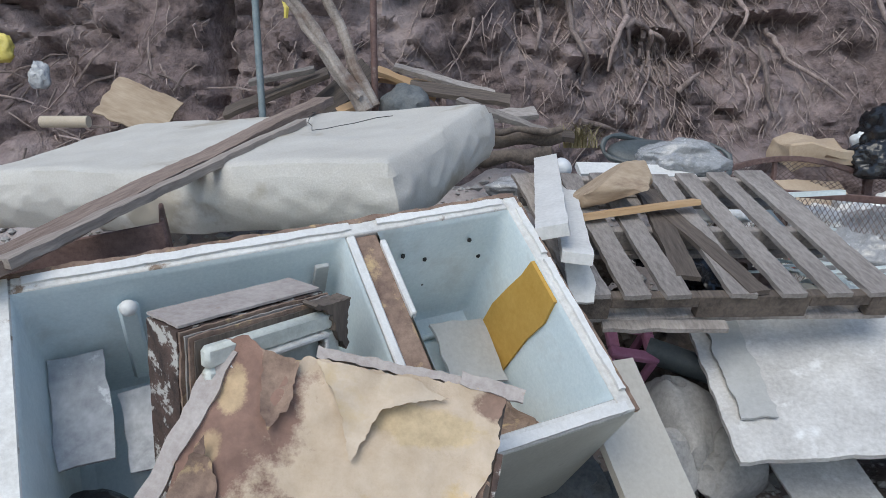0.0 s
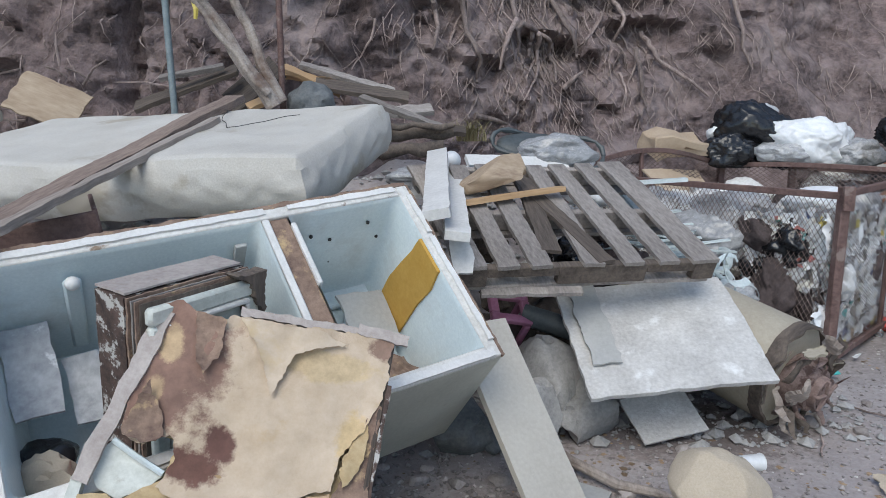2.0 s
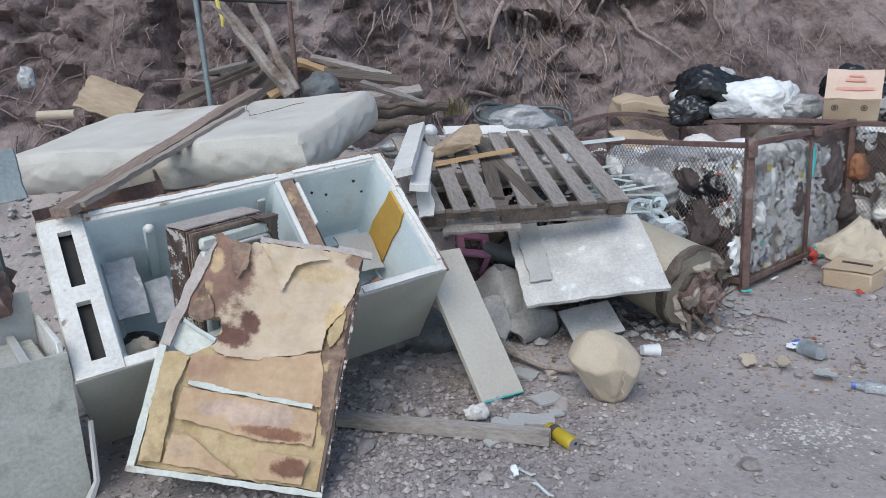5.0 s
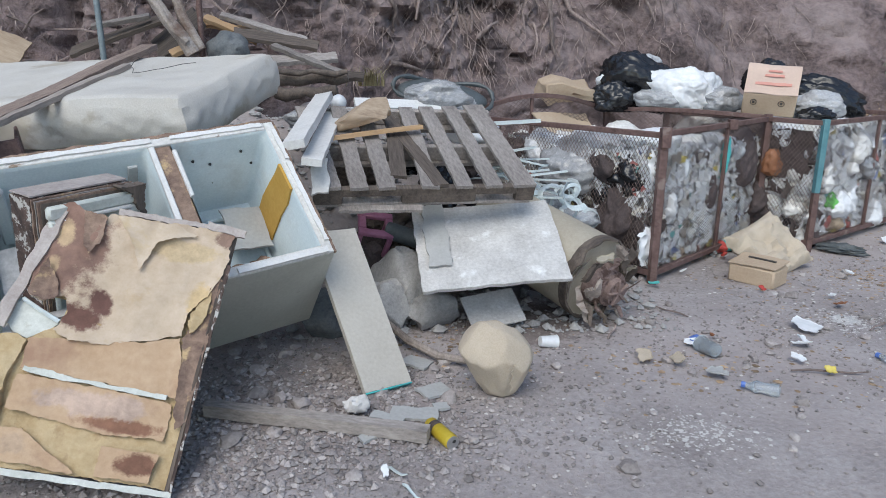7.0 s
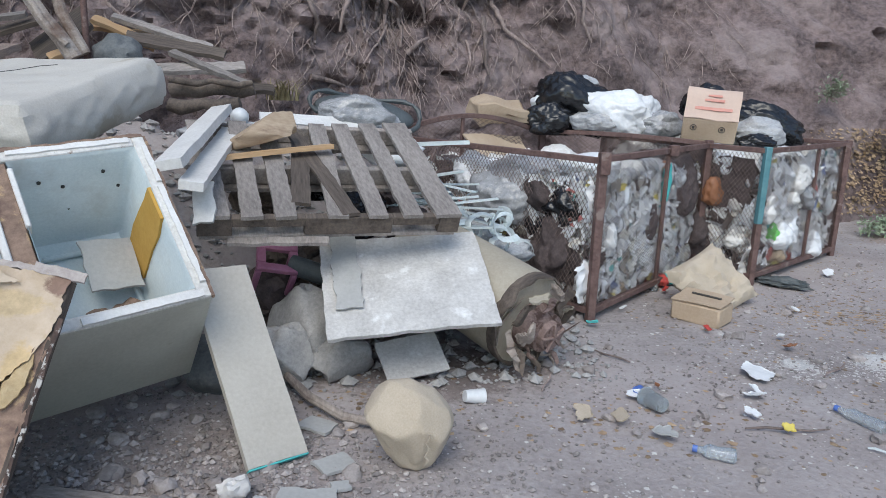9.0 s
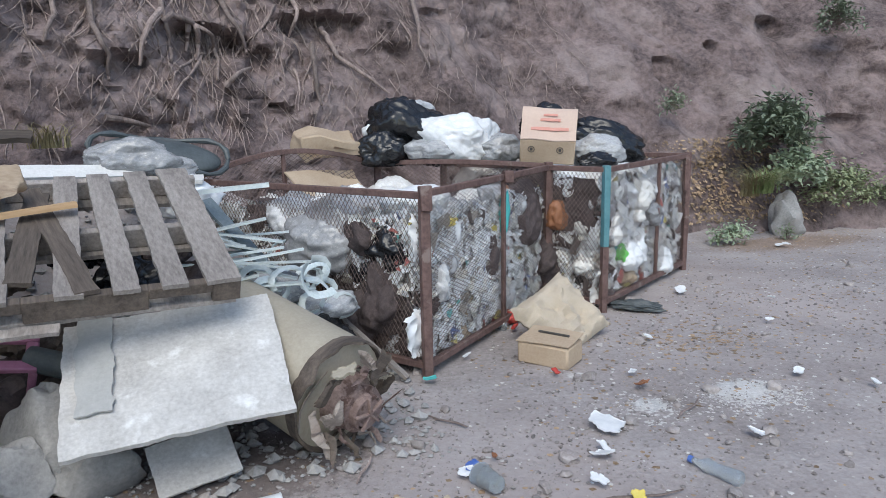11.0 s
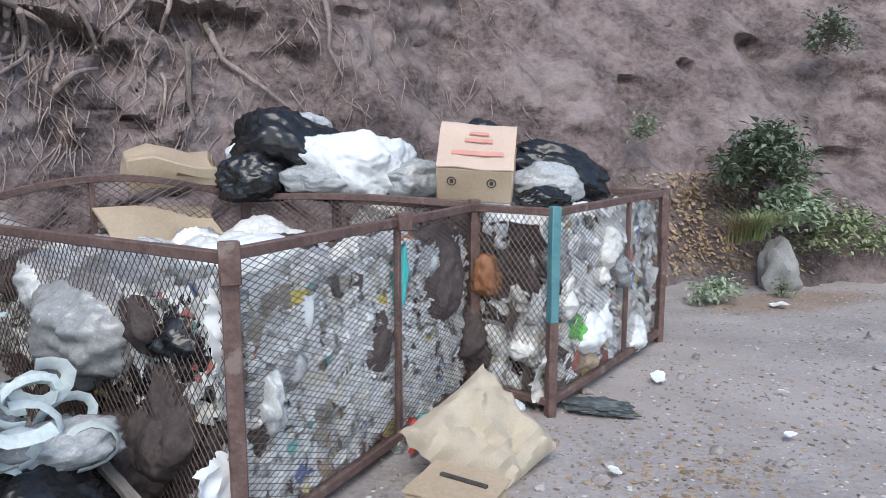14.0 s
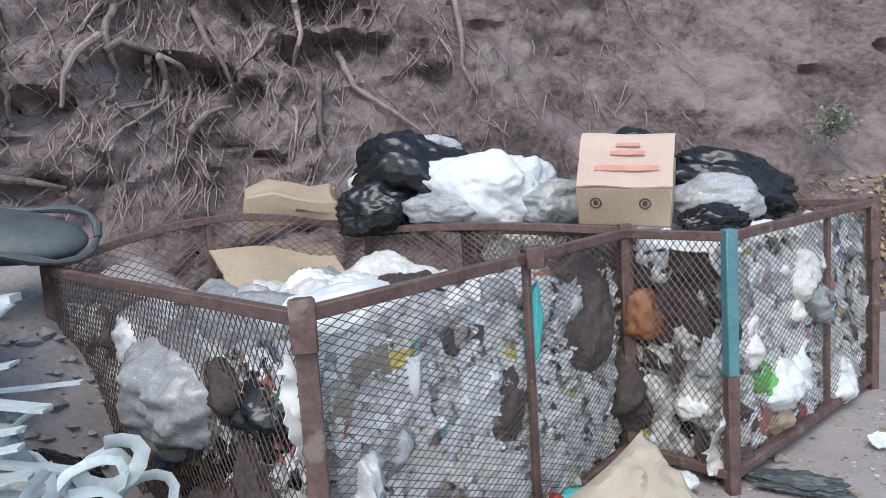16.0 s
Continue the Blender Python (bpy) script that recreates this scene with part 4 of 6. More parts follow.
plank((0.31, 2.42, 1.0), (0.82, 2.6, 1.04), 0.05, 0.022, PINE, "pine_strip", "raw pine strip lying across the pallet", "strip", seed=15)
bm = lump(0.19, 0.095, 0.085, 23, 0.35, 0.05, 4, -0.6)
for v in bm.verts:
    v.co.z += 0.22 * v.co.x
    for w, h in ((Vector((0.3, -0.75, 0.6)).normalized(), 0.062), (Vector((1, 0, 0.15)).normalized(), 0.15), (Vector((-0.5, 0, 0.85)).normalized(), 0.05), (Vector((-1, -0.3, 0)).normalized(), 0.16)):
        over = v.co.dot(w) - h
        if over > 0:
            v.co -= w * over * 0.92
solid("log_chunk", bm, BARK, "chunk of pale split log on the pallet", "log", basis((0.5, 2.6, 1.1), (1, 0.15, 0.06), (0, 1, 0)))
solid("foam_ball", lump(0.05, 0.05, 0.05, 2, 0.03, 0.0, 3, -1), WHITEBAG, "white plastic ball among the scrap", "ball", Matrix.Translation((0.325, 3.06, 1.135)))

# ---- boards in front ----
A = Vector((0.756, 2.41, 0.59))
BOARD = basis(A, (0.75, 0.03, 0.045), (0.085, -0.53, -0.285))


def plaster_board():
    b = thing("plaster_board", "white plaster-splashed board leaning against the pallet", "board", BOARD)
    s = slab(0.76, 0.61, 0.02, 0.014, 0.01, 0.007, 31)
    bmesh.ops.transform(s, matrix=Matrix.Diagonal((1, 1, -1, 1)), verts=s.verts)
    bmesh.ops.reverse_faces(s, faces=s.faces)
    part("sheet", s, CONCRETE, b)
    for k, (x, y, w, h) in enumerate(((0.05, -0.01, 0.12, 0.47),)):
        o = slab(w, h, 0.008, 0.02, 0.004, 0.016, 33 + k)
        part("broken_layer", o, GREYBOARD, b).matrix_basis = Matrix.Translation((x, y, -0.012))
    return b


plaster_board()


def shelf_board():
    a, e = Vector((0.268, 1.829, 0.613)), Vector((0.53, 1.345, 0.03))
    L = (e - a).length
    s = thing("shelf_board", "beige shelf board with a turquoise edge leaning on rubble", "board", basis(a, e - a, (0.192, 0.135, 0.012)) @ Matrix(((0, 1, 0, 0), (1, 0, 0, 0), (0, 0, -1, 0), (0, 0, 0, 1))))
    bm = slab(0.232, L, 0.026, 0.05, 0.004, 0.002, 35)
    bmesh.ops.transform(bm, matrix=Matrix.Diagonal((1, 1, -1, 1)), verts=bm.verts)
    bmesh.ops.reverse_faces(bm, faces=bm.faces)
    part("panel", bm, BEIGE, s)
    part("edge_band", boxes((0.0, L + 0.001, -0.001, 0.232, L + 0.008, 0.028), bevel=0.002), TURQ, s, "turquoise edge band")
    return s


shelf_board()
solid("steel_plate", slab(0.3, 0.235, 0.01, 0.03, 0.01, 0.004, 36), CONCRETE, "dented pale metal plate lying on rubble", "plate", basis((1.065, 2.01, 0.035), (0.29, 0.06, 0.03), (-0.09, 0.18, 0.1)))


def boulder(x, y, z, sx, sy, sz, mt, seed, label="grey angular boulder in the heap"):
    bm = lump(sx, sy, sz, seed, 0.5, 0.12, 4, -0.75)
    for v in bm.verts:
        for a in range(5):
            w = Vector((math.sin(seed + a * 2.1), math.cos(seed * 1.3 + a * 1.7), math.sin(a * 0.9 + seed))).normalized()
            h = v.co.dot(w) - 0.72 * abs(Vector((w.x * sx, w.y * sy, w.z * sz)).length)
            if h > 0:
                v.co -= w * h * 0.85
    return solid("boulder", bm, mt, label, "boulder", pose(x, y, z, 0, 0, seed * 37), "boulders in the heap")


# dark lumps added under the pallet, for junk and to deepen the shade
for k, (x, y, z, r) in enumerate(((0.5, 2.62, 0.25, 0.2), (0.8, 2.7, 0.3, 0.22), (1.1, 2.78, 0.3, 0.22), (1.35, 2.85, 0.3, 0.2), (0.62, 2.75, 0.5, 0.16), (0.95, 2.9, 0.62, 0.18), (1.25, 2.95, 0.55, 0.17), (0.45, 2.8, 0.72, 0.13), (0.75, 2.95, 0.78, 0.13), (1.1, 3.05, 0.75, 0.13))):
    solid("dirty_cloth", lump(r, r * 0.8, r * 0.7, 40 + k, 0.4, 0.2, 4, -0.8, 0.2), (BROWNBAG, DARKWOOD, BLACKBAG)[k % 3], "dark lump added for junk and shade under the pallet", "bundle", pose(x, y, z, 0, 0, 50 * k), "bundles under the pallet")
boulder(0.72, 2.3, 0.2, 0.17, 0.17, 0.24, STONE, 1)
boulder(0.86, 2.2, 0.1, 0.17, 0.13, 0.12, STONE, 2)
boulder(0.62, 2.1, 0.14, 0.1, 0.12, 0.15, STONE, 3)
boulder(0.31, 2.07, 0.1, 0.14, 0.13, 0.15, DARKSTONE, 4, "dark bluish boulder under the fridge")
boulder(0.47, 2.1, 0.06, 0.1, 0.09, 0.08, DARKSTONE, 5, "dark bluish boulder under the fridge")
STOOL = thing("pink_stool", "dusty pink plastic stool crushed under the pallet", "stool", basis((0.46, 2.36, 0.46), (1, 0.2, -0.2), (0.1, 0.8, 0.5)))
part("seat_ring", frame_bm(0, 0, 0.2, 0.18, 0.045, 0, 0.03, 0.006), PINK, STOOL)
for it in ((0.0, 0.0, -0.16, 0.03, 0.03, 0), (0.17, 0, -0.16, 0.2, 0.03, 0), (0.17, 0.15, -0.16, 0.2, 0.18, 0)):
    part("leg", boxes(it, bevel=0.006), PINK, STOOL)
solid("dark_pipe", tube([(0.62, 2.45, 0.47), (1.05, 2.3, 0.36)], 0.05, 14), DARKPLASTIC, "dark plastic pipe under the boards", "pipe")


# ---- the tank ----
def tank():
    ax = Vector((0.52, -0.8, -0.2)).normalized()
    end = Vector((1.8, 2.1, 0.235))
    m = basis(end - ax * 0.95, ax, (0.85, 0.5, 0))
    t = thing("water_tank", "beige cylindrical tank lying on its side, rusted burner end", "tank", m)
    R, L = 0.235, 0.95
    B = L - 0.1
    part("body", tube([(0, 0, 0), (0.02, 0, 0), (B - 0.1, 0, 0), (B, 0, 0), (B - 0.001, 0, 0), (B - 0.14, 0, 0)], [0.16, R, R, R, R - 0.012, R - 0.014], 40), TANK, t)
    # wall coloured black in place of the shade inside the tank end
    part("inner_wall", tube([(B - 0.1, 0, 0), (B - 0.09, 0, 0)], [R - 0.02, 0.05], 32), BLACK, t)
    lip = bmesh.new()
    n = 72
    edge = [[lip.verts.new((B - 0.01 + dx + 0.035 * noise.noise(Vector((2.2 * math.cos(a), 2.2 * math.sin(a), 3))) * (dx > 0) + 0.014 * noise.noise(Vector((9 * math.cos(a), 9 * math.sin(a), dx))), r * math.cos(a), r * math.sin(a))) for a in [2 * math.pi * k / n for k in range(n)]] for dx, r in ((-0.03, R + 0.003), (0.03, R + 0.006), (0.034, R - 0.004), (-0.03, R - 0.02))]
    for p, q in zip(edge, edge[1:]):
        for k in range(n):
            lip.faces.new((p[k], p[(k + 1) % n], q[(k + 1) % n], q[k]))
    part("torn_lip", lip, DARKWOOD, t, "rust-eaten torn rim")
    hub = part("hub", tube([(B - 0.1, 0.02, -0.02), (L - 0.06, 0.02, -0.02), (L - 0.028, 0.02, -0.02), (L + 0.015, 0.02, -0.02), (L + 0.017, 0.02, -0.02), (L + 0.05, 0.02, -0.02), (L + 0.052, 0.02, -0.02), (L + 0.03, 0.02, -0.02)], [0.125, 0.12, 0.1, 0.098, 0.078, 0.074, 0.06, 0.05], 28), PINKRUST, t, "pinkish rusted stepped hub")
    for k in range(5):
        a = 0.5 + k * 1.2566
        fin = part("fan_blade", boxes((L + 0.03, 0, -0.006, L + 0.065, 0.075, 0.006), bevel=0.003), PINKRUST, t)
        fin.matrix_basis = Matrix.Translation((0, 0.02, -0.02)) @ Matrix.Rotation(a, 4, "X")
        under(fin, hub)
    rnd = random.Random(5)
    for k in range(9):
        a0, r0, sweep = rnd.uniform(0, 6.28), rnd.uniform(0.13, 0.19), rnd.uniform(0.9, 2.0)
        pts = [(B + 0.01 + 0.012 * (k % 4) + 0.013 * j * (k % 2) + rnd.uniform(0, 0.02), 0.01 + (r0 + 0.01 * j) * math.cos(a0 + sweep * j / 7), -0.01 + (r0 - 0.004 * j) * math.sin(a0 + sweep * j / 7)) for j in range(8)]
        part("loose_strap", tube(pts, [0.006, 0.014, 0.018, 0.02, 0.018, 0.016, 0.012, 0.003], 6, squash=0.25), (DARKWOOD, PINKRUST, BEAMWOOD)[k % 3], t)
    for k in range(12):
        y = rnd.uniform(-0.15, 0.16)
        p = Vector((L - 0.03, y, -0.12 + 0.3 * abs(y) if k < 8 else rnd.uniform(0.0, 0.15)))
        pts = [p]
        for j in range(5):
            p = p + Vector((rnd.uniform(0.0, 0.03), rnd.uniform(-0.03, 0.035), rnd.uniform(-0.045, 0.01)))
            p.z = max(p.z, -0.21)
            pts.append(p)
        part("torn_strip", tube(pts, [0.004, rnd.uniform(0.008, 0.02), 0.015, 0.013, 0.01, 0.002], 6, squash=0.3), (DARKWOOD, BEAMWOOD, PINKRUST)[k % 3], t)
    for k in range(6):
        a, r0 = 0.4 + 0.55 * k, rnd.uniform(0.14, 0.2)
        o = part("torn_sheet", scrap(rnd.uniform(0.07, 0.14), rnd.uniform(0.04, 0.08), 0.004, 300 + k, 0.5, 0.03), (TANK, DARKWOOD, BEAMWOOD)[k % 3], t)
        o.matrix_basis = pose(L + rnd.uniform(-0.02, 0.03), r0 * math.cos(a), r0 * math.sin(a), rnd.uniform(-80, 80), rnd.uniform(-80, 80), rnd.uniform(0, 360))
    return t


tank()
SACKBAG = thing("stuffed_sack", "stuffed dusty tan sack standing on the dirt", "sack", pose(1.1, 1.385, 0.0, 0, 0, 0))
bm = lump(1, 1, 1, 12, 0.12, 0.02, 5, -1.0)
for v in bm.verts:
    n = v.co.normalized()
    h = (n.z + 1) / 2
    r = (1 - abs(n.z) ** (6 if n.z < 0 else 2.4)) ** (0.3 if n.z < 0 else 0.5) / max(0.05, math.hypot(n.x, n.y)) * along((0, 0.12, 0.35, 0.6, 0.8, 1), (0.46, 0.52, 0.76, 1.0, 1.02, 0.9), h)
    a = math.atan2(n.y, n.x)
    r *= 1 + 0.09 * noise.noise(n * 1.5) - 0.1 * math.exp(-((a + 1.2) / 0.14) ** 2) * smooth01(0.7, 0.3, h) + 0.06 * math.exp(-((a + 0.95) / 0.18) ** 2) - 0.06 * abs(noise.noise(Vector((a * 3, h * 2.2, 4))))
    v.co = (0.17 * n.x * r + 0.03 * (0.5 - h), 0.145 * n.y * r, 0.335 * h - 0.035 * n.x * r * h - 0.012 + 0.01 * noise.noise(n * 3))
    for w, far in ((Vector((-0.45, -0.7, 0.55)).normalized(), 0.215), (Vector((0.5, -0.75, 0.35)).normalized(), 0.19), (Vector((-0.8, 0, 0.6)).normalized(), 0.26), (Vector((0.75, 0, 0.65)).normalized(), 0.245)):
        over = v.co.dot(w) - far
        if over > 0:
            v.co -= w * over * 0.8
part("cloth", bm, SACK, SACKBAG)
part("sewn_hem", tube([(0.04 + 0.008 * math.sin(2.2 * k), -0.118 - 0.006 * k, 0.06 + 0.02 * k) for k in range(8)], [0.003 + 0.0012 * math.sin(k * 2.1) for k in range(8)], 6), SACK, SACKBAG, "puckered sewn hem")

# ---- sack and box by the cages ----
def pillow(lx, ly, t, seed, sag=0.02):
    bm = bmesh.new()
    n = 26
    g = {}
    for s in (1, -1):
        for i in range(n + 1):
            for j in range(n + 1):
                u, v = 2 * i / n - 1, 2 * j / n - 1
                h = t * (1 - u ** 4) ** 0.6 * (1 - v ** 4) ** 0.6
                w = noise.noise(Vector((u * 2 + seed, v * 2, s)))
                z = s * h * (0.6 + 0.4 * w) + 0.5 * sag * noise.noise(Vector((u * 5, v * 5, seed)))
                key = (s, i, j) if 0 < i < n and 0 < j < n else (0, i, j)
                if key not in g:
                    g[key] = bm.verts.new((u * lx * (1 - 0.08 * (1 - v * v) * abs(u)), v * ly * (1 - 0.08 * (1 - u * u) * abs(v)), z))
    k = lambda s, i, j: g[(s, i, j)] if 0 < i < n and 0 < j < n else g[(0, i, j)]
    for i in range(n):
        for j in range(n):
            bm.faces.new((k(1, i, j), k(1, i + 1, j), k(1, i + 1, j + 1), k(1, i, j + 1)))
            bm.faces.new((k(-1, i, j), k(-1, i, j + 1), k(-1, i + 1, j + 1), k(-1, i + 1, j)))
    return bm


solid("tan_cushion", pillow(0.26, 0.225, 0.13, 3, 0.07), SACK, "dusty tan cushion slumped against the cage foot", "cushion", basis((3.25, 3.13, 0.135), (0.42, 0.2, 0.14), (-0.3, 0.2, 0.24)))
BOXF = basis((2.845, 2.87, 0.0), (0.6, -0.8, 0), (0.8, 0.6, 0.03))


def small_carton():
    b = thing("small_carton", "small crushed cardboard box lying before the cushion", "box", BOXF)
    part("carton", boxes((0, 0, 0, 0.3, 0.2, 0.125), bevel=0.012), CARTON, b)
    part("lid", slab(0.305, 0.21, 0.006, 0.02, 0.018, 0.006, 52), CARTON, b).matrix_basis = pose(0.0, -0.003, 0.136, 6, 0, 1)
    part("slot", boxes((0.07, 0.12, 0.147, 0.25, 0.135, 0.156), bevel=0), DARK_INK, b)
    return b


small_carton()

# ---- cages ----
A1, B1, C1, D1 = (2.32, 2.83), (3.545, 3.886), (2.56, 4.82), (1.22, 4.28)
A2, B2 = (3.785, 3.527), (5.05, 4.34)
D2, C2 = (3.03, 4.62), (4.3, 5.44)


def zigzag(lx, lz, pw, ph, w=0.0022, warp=0.0, seed=0, top=None):
    """Expanded metal in the xz plane: flat strands that meet in diamonds pw wide and ph high."""
    V, F = [], []
    rows = int(lz / (ph / 2))
    cols = int(lx / (pw / 2))
    for r in range(rows):
        z0 = r * ph / 2
        for c in range(cols):
            up = (c + r) % 2 == 0
            x0, x1 = c * pw / 2, (c + 1) * pw / 2
            za, zb = (z0, z0 + ph / 2) if up else (z0 + ph / 2, z0)
            b = len(V)
            for x, z in ((x0, za), (x1, zb)):
                zz = z if top is None else z * top(x) / lz
                y = warp * noise.noise(Vector((x * 2.2, zz * 2.2, seed)))
                V += [(x, y - w, zz - w), (x, y + w, zz - w), (x, y, zz + 1.6 * w)]
            for k in range(3):
                F.append((b + k, b + (k + 1) % 3, b + 3 + (k + 1) % 3, b + 3 + k))
    me = bpy.data.meshes.new("mesh")
    me.from_pydata(V, [], F)
    bm = bmesh.new()
    bm.from_mesh(me)
    bpy.data.meshes.remove(me)
    return bm


def cage_side(c, p, q, h, pw, ph, warp, bulge=0.0, seed=0, mids=(), rail=RUST, rail_w=0.035, wire=0.0018):
    """One side of a cage from p to q: mesh, rails, posts between."""
    p, q = Vector((*p, 0.05)), Vector((*q, 0.05))
    L = (q - p).length
    m = basis(p, q - p, (q - p).cross(Vector((0, 0, -1))))
    top = (lambda x: h + bulge * math.sin(math.pi * min(1, max(0, x / L)))) if bulge else (lambda x: h)
    part("wire_mesh", zigzag(L, h, pw, ph, wire, warp, seed, top), MESHWIRE, c).matrix_basis = m
    n = 14 if bulge else 2
    pts = [m @ Vector((L * k / n, 0, top(L * k / n))) for k in range(n + 1)]
    out = (q - p).cross(Vector((0, 0, 1))).normalized() * (rail_w / 2)
    bm = bmesh.new()
    rings = [[bm.verts.new(a + o + Vector((0, 0, z))) for o, z in ((out, 0), (-out, 0), (-out, -rail_w), (out, -rail_w))] for a in pts]
    for a, b in zip(rings, rings[1:]):
        for k in range(4):
            bm.faces.new((a[k], a[(k + 1) % 4], b[(k + 1) % 4], b[k]))
    bm.faces.new(rings[0][::-1])
    bm.faces.new(rings[-1])
    bmesh.ops.recalc_face_normals(bm, faces=bm.faces)
    bmesh.ops.bevel(bm, geom=[e for e in bm.edges if len(e.link_faces) == 2 and e.calc_face_angle() > 1], offset=0.003, segments=1, affect="EDGES")
    part("top_rail", bm, rail, c)
    part("bottom_rail", boxes((0, -rail_w / 2, 0, L, rail_w / 2, rail_w, m), bevel=0.002), RUST, c)
    for x in mids:
        part("middle_bar", boxes((x * L - 0.012, -0.012, 0.0, x * L + 0.012, 0.012, top(x * L) - 0.005, m), bevel=0.002), RUST, c)


def post(c, p, h, material, w=0.045, base=0.0):
    part("post", boxes((p[0] - w / 2, p[1] - w / 2, base, p[0] + w / 2, p[1] + w / 2, h, ), bevel=0.004), material, c)


def cage_one():
    c = thing("litter_cage", "open rusty brown mesh litter cage full of rubbish", "cage", group="litter cages")
    cage_side(c, A1, B1, 0.93, 0.05, 0.022, 0.02, 0, 1, (0.56,), wire=0.001)
    cage_side(c, B1, C1, 0.94, 0.045, 0.03, 0.03, 0.02, 2)
    cage_side(c, C1, D1, 0.93, 0.05, 0.03, 0.05, 0.14, 3, (0.55,))
    cage_side(c, D1, A1, 0.92, 0.028, 0.044, 0.02, 0, 4, wire=0.0018)
    for p, h in ((A1, 1.0), (B1, 1.0), (C1, 0.99), (D1, 0.98)):
        post(c, p, h, RUST, 0.05, ground_z(*p) - 0.05)
    part("hinge", boxes((3.0, 3.38, 0.93, 3.06, 3.43, 1.0)), RUST, c)
    part("hinge", boxes((2.29, 2.78, 0.88, 2.35, 2.81, 1.005)), RUST, c)
    return c


def cage_two():
    c = thing("litter_cage", "rusty mesh litter cage with a teal post, full of rubbish", "cage", group="litter cages")
    cage_side(c, A2, B2, 0.93, 0.05, 0.026, 0.015, 0, 5, (0.6,), wire=0.0011)
    cage_side(c, B2, C2, 0.93, 0.05, 0.03, 0.02, 0, 6)
    cage_side(c, C2, D2, 0.93, 0.05, 0.03, 0.03, 0.0, 7)
    cage_side(c, D2, A2, 0.93, 0.03, 0.04, 0.02, 0, 8)
    for p, h in ((B2, 0.99), (C2, 0.99), (D2, 0.99)):
        post(c, p, h, RUST, 0.045, ground_z(*p) - 0.05)
    post(c, A2, 0.45, RUST, 0.045, -0.05)
    post(c, A2, 0.99, TEAL, 0.045, 0.45)
    part("corner_plate", boxes((4.985, 4.28, 0.68, 5.03, 4.32, 0.97)), RUST, c)
    return c


cage_one()
cage_two()

# ---- rubbish bags ----
FILMS = [(WHITEBAG, "crumpled white plastic bag"), (CLEARBAG, "cloudy grey plastic bag"), (LITTERBAG, "film bag of mixed litter"), (BROWNBAG, "dark brown cloth bundle"),
         (BLACKBAG, "black rubbish bag"), (YELLOWBAG, "yellow plastic wrapper"), (GREENBAG, "bright green net bag"), (BLUEBAG, "blue printed wrapper"), (REDBAG, "red wrapper"),
         (ORANGEBAG, "orange-brown plastic tub"), (TURQ, "turquoise plastic bottle"), (CARTON, "crushed cardboard piece")]
BAGMESH = {}


def bag(x, y, z, sx, sy, sz, film, seed, turn=(0, 0, 0), name="rubbish_bag", where="in the cage"):
    big = max(sx, sy, sz) > 0.16
    key = (film, seed % 4, big)
    if key not in BAGMESH:
        o = link_mesh("bag", lump(1, 1, 1, seed % 4 + 3 * film, 0.35, 0.03 if big else 0.1, 5 if big else 4, -0.85, (0.19 if film == 4 else 0.16) if big else 0.26), FILMS[film][0], True, 180)
        BAGMESH[key] = o.data
        bpy.data.objects.remove(o)
    ob = new(name, BAGMESH[key])
    ob.matrix_basis = pose(x, y, z, *turn) @ Matrix.Diagonal((sx, sy, sz, 1))
    return tagged(ob, FILMS[film][1] + " " + where, "rubbish bag", "rubbish in the cages")


def quad(a, b, c, d, u, v):
    return [(1 - u) * (1 - v) * a[k] + u * (1 - v) * b[k] + u * v * c[k] + (1 - u) * v * d[k] for k in range(2)]


rnd = random.Random(11)
for (a, b, c, d), rows, top in (((A1, B1, C1, D1), 4, 0.78), ((A2, B2, C2, D2), 4, 0.86)):
    for lay in range(rows):
        for iu in range(6):
            for iv in range(6):
                if 0 < lay < rows - 1 and 1 < iu < 4 and 2 < iv < 5:
                    continue
                u, v = (iu + 0.5 + rnd.uniform(-0.25, 0.25)) / 6, (iv + 0.5 + rnd.uniform(-0.2, 0.2)) / 6
                u, v = 0.045 + 0.91 * u, 0.045 + 0.91 * v
                x, y = quad(a, b, c, d, u, v)
                z = 0.12 + (top - 0.2) * lay / (rows - 1) + rnd.uniform(-0.05, 0.05)
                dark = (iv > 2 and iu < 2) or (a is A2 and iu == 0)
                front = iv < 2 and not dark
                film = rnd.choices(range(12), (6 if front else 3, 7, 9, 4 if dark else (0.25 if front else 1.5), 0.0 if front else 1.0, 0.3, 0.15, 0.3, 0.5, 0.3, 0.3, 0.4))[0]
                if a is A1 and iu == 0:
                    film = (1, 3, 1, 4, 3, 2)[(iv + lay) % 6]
                s = rnd.uniform(0.1, 0.17) * (0.55 if film in (5, 6, 7, 8, 10) else 1)
                bag(x, y, z, s * rnd.uniform(0.8, 1.25), s * rnd.uniform(0.8, 1.25), s * rnd.uniform(0.7, 1.0), film, rnd.randrange(99), (rnd.uniform(-40, 40), rnd.uniform(-40, 40), rnd.uniform(0, 360)))
# brown cloth hung inside the wire
def hung_cloth(p, q, u0, u1, z0, z1, seed, label):
    p, q = Vector((*p, 0)), Vector((*q, 0))
    L = (q - p).length
    m = basis(p, q - p, (0, 0, 1))
    bm = ragged([(u0 * L, z0), (u1 * L, z0 + 0.03), (u1 * L, z1), (u0 * L, z1 - 0.02)], 0.004, seed, 0.02, 0.03, 0.035)
    return solid("hung_cloth", bm, BROWNBAG, label, "cloth", m @ Matrix.Translation((0, 0, -0.05)), "cloths in the cages")


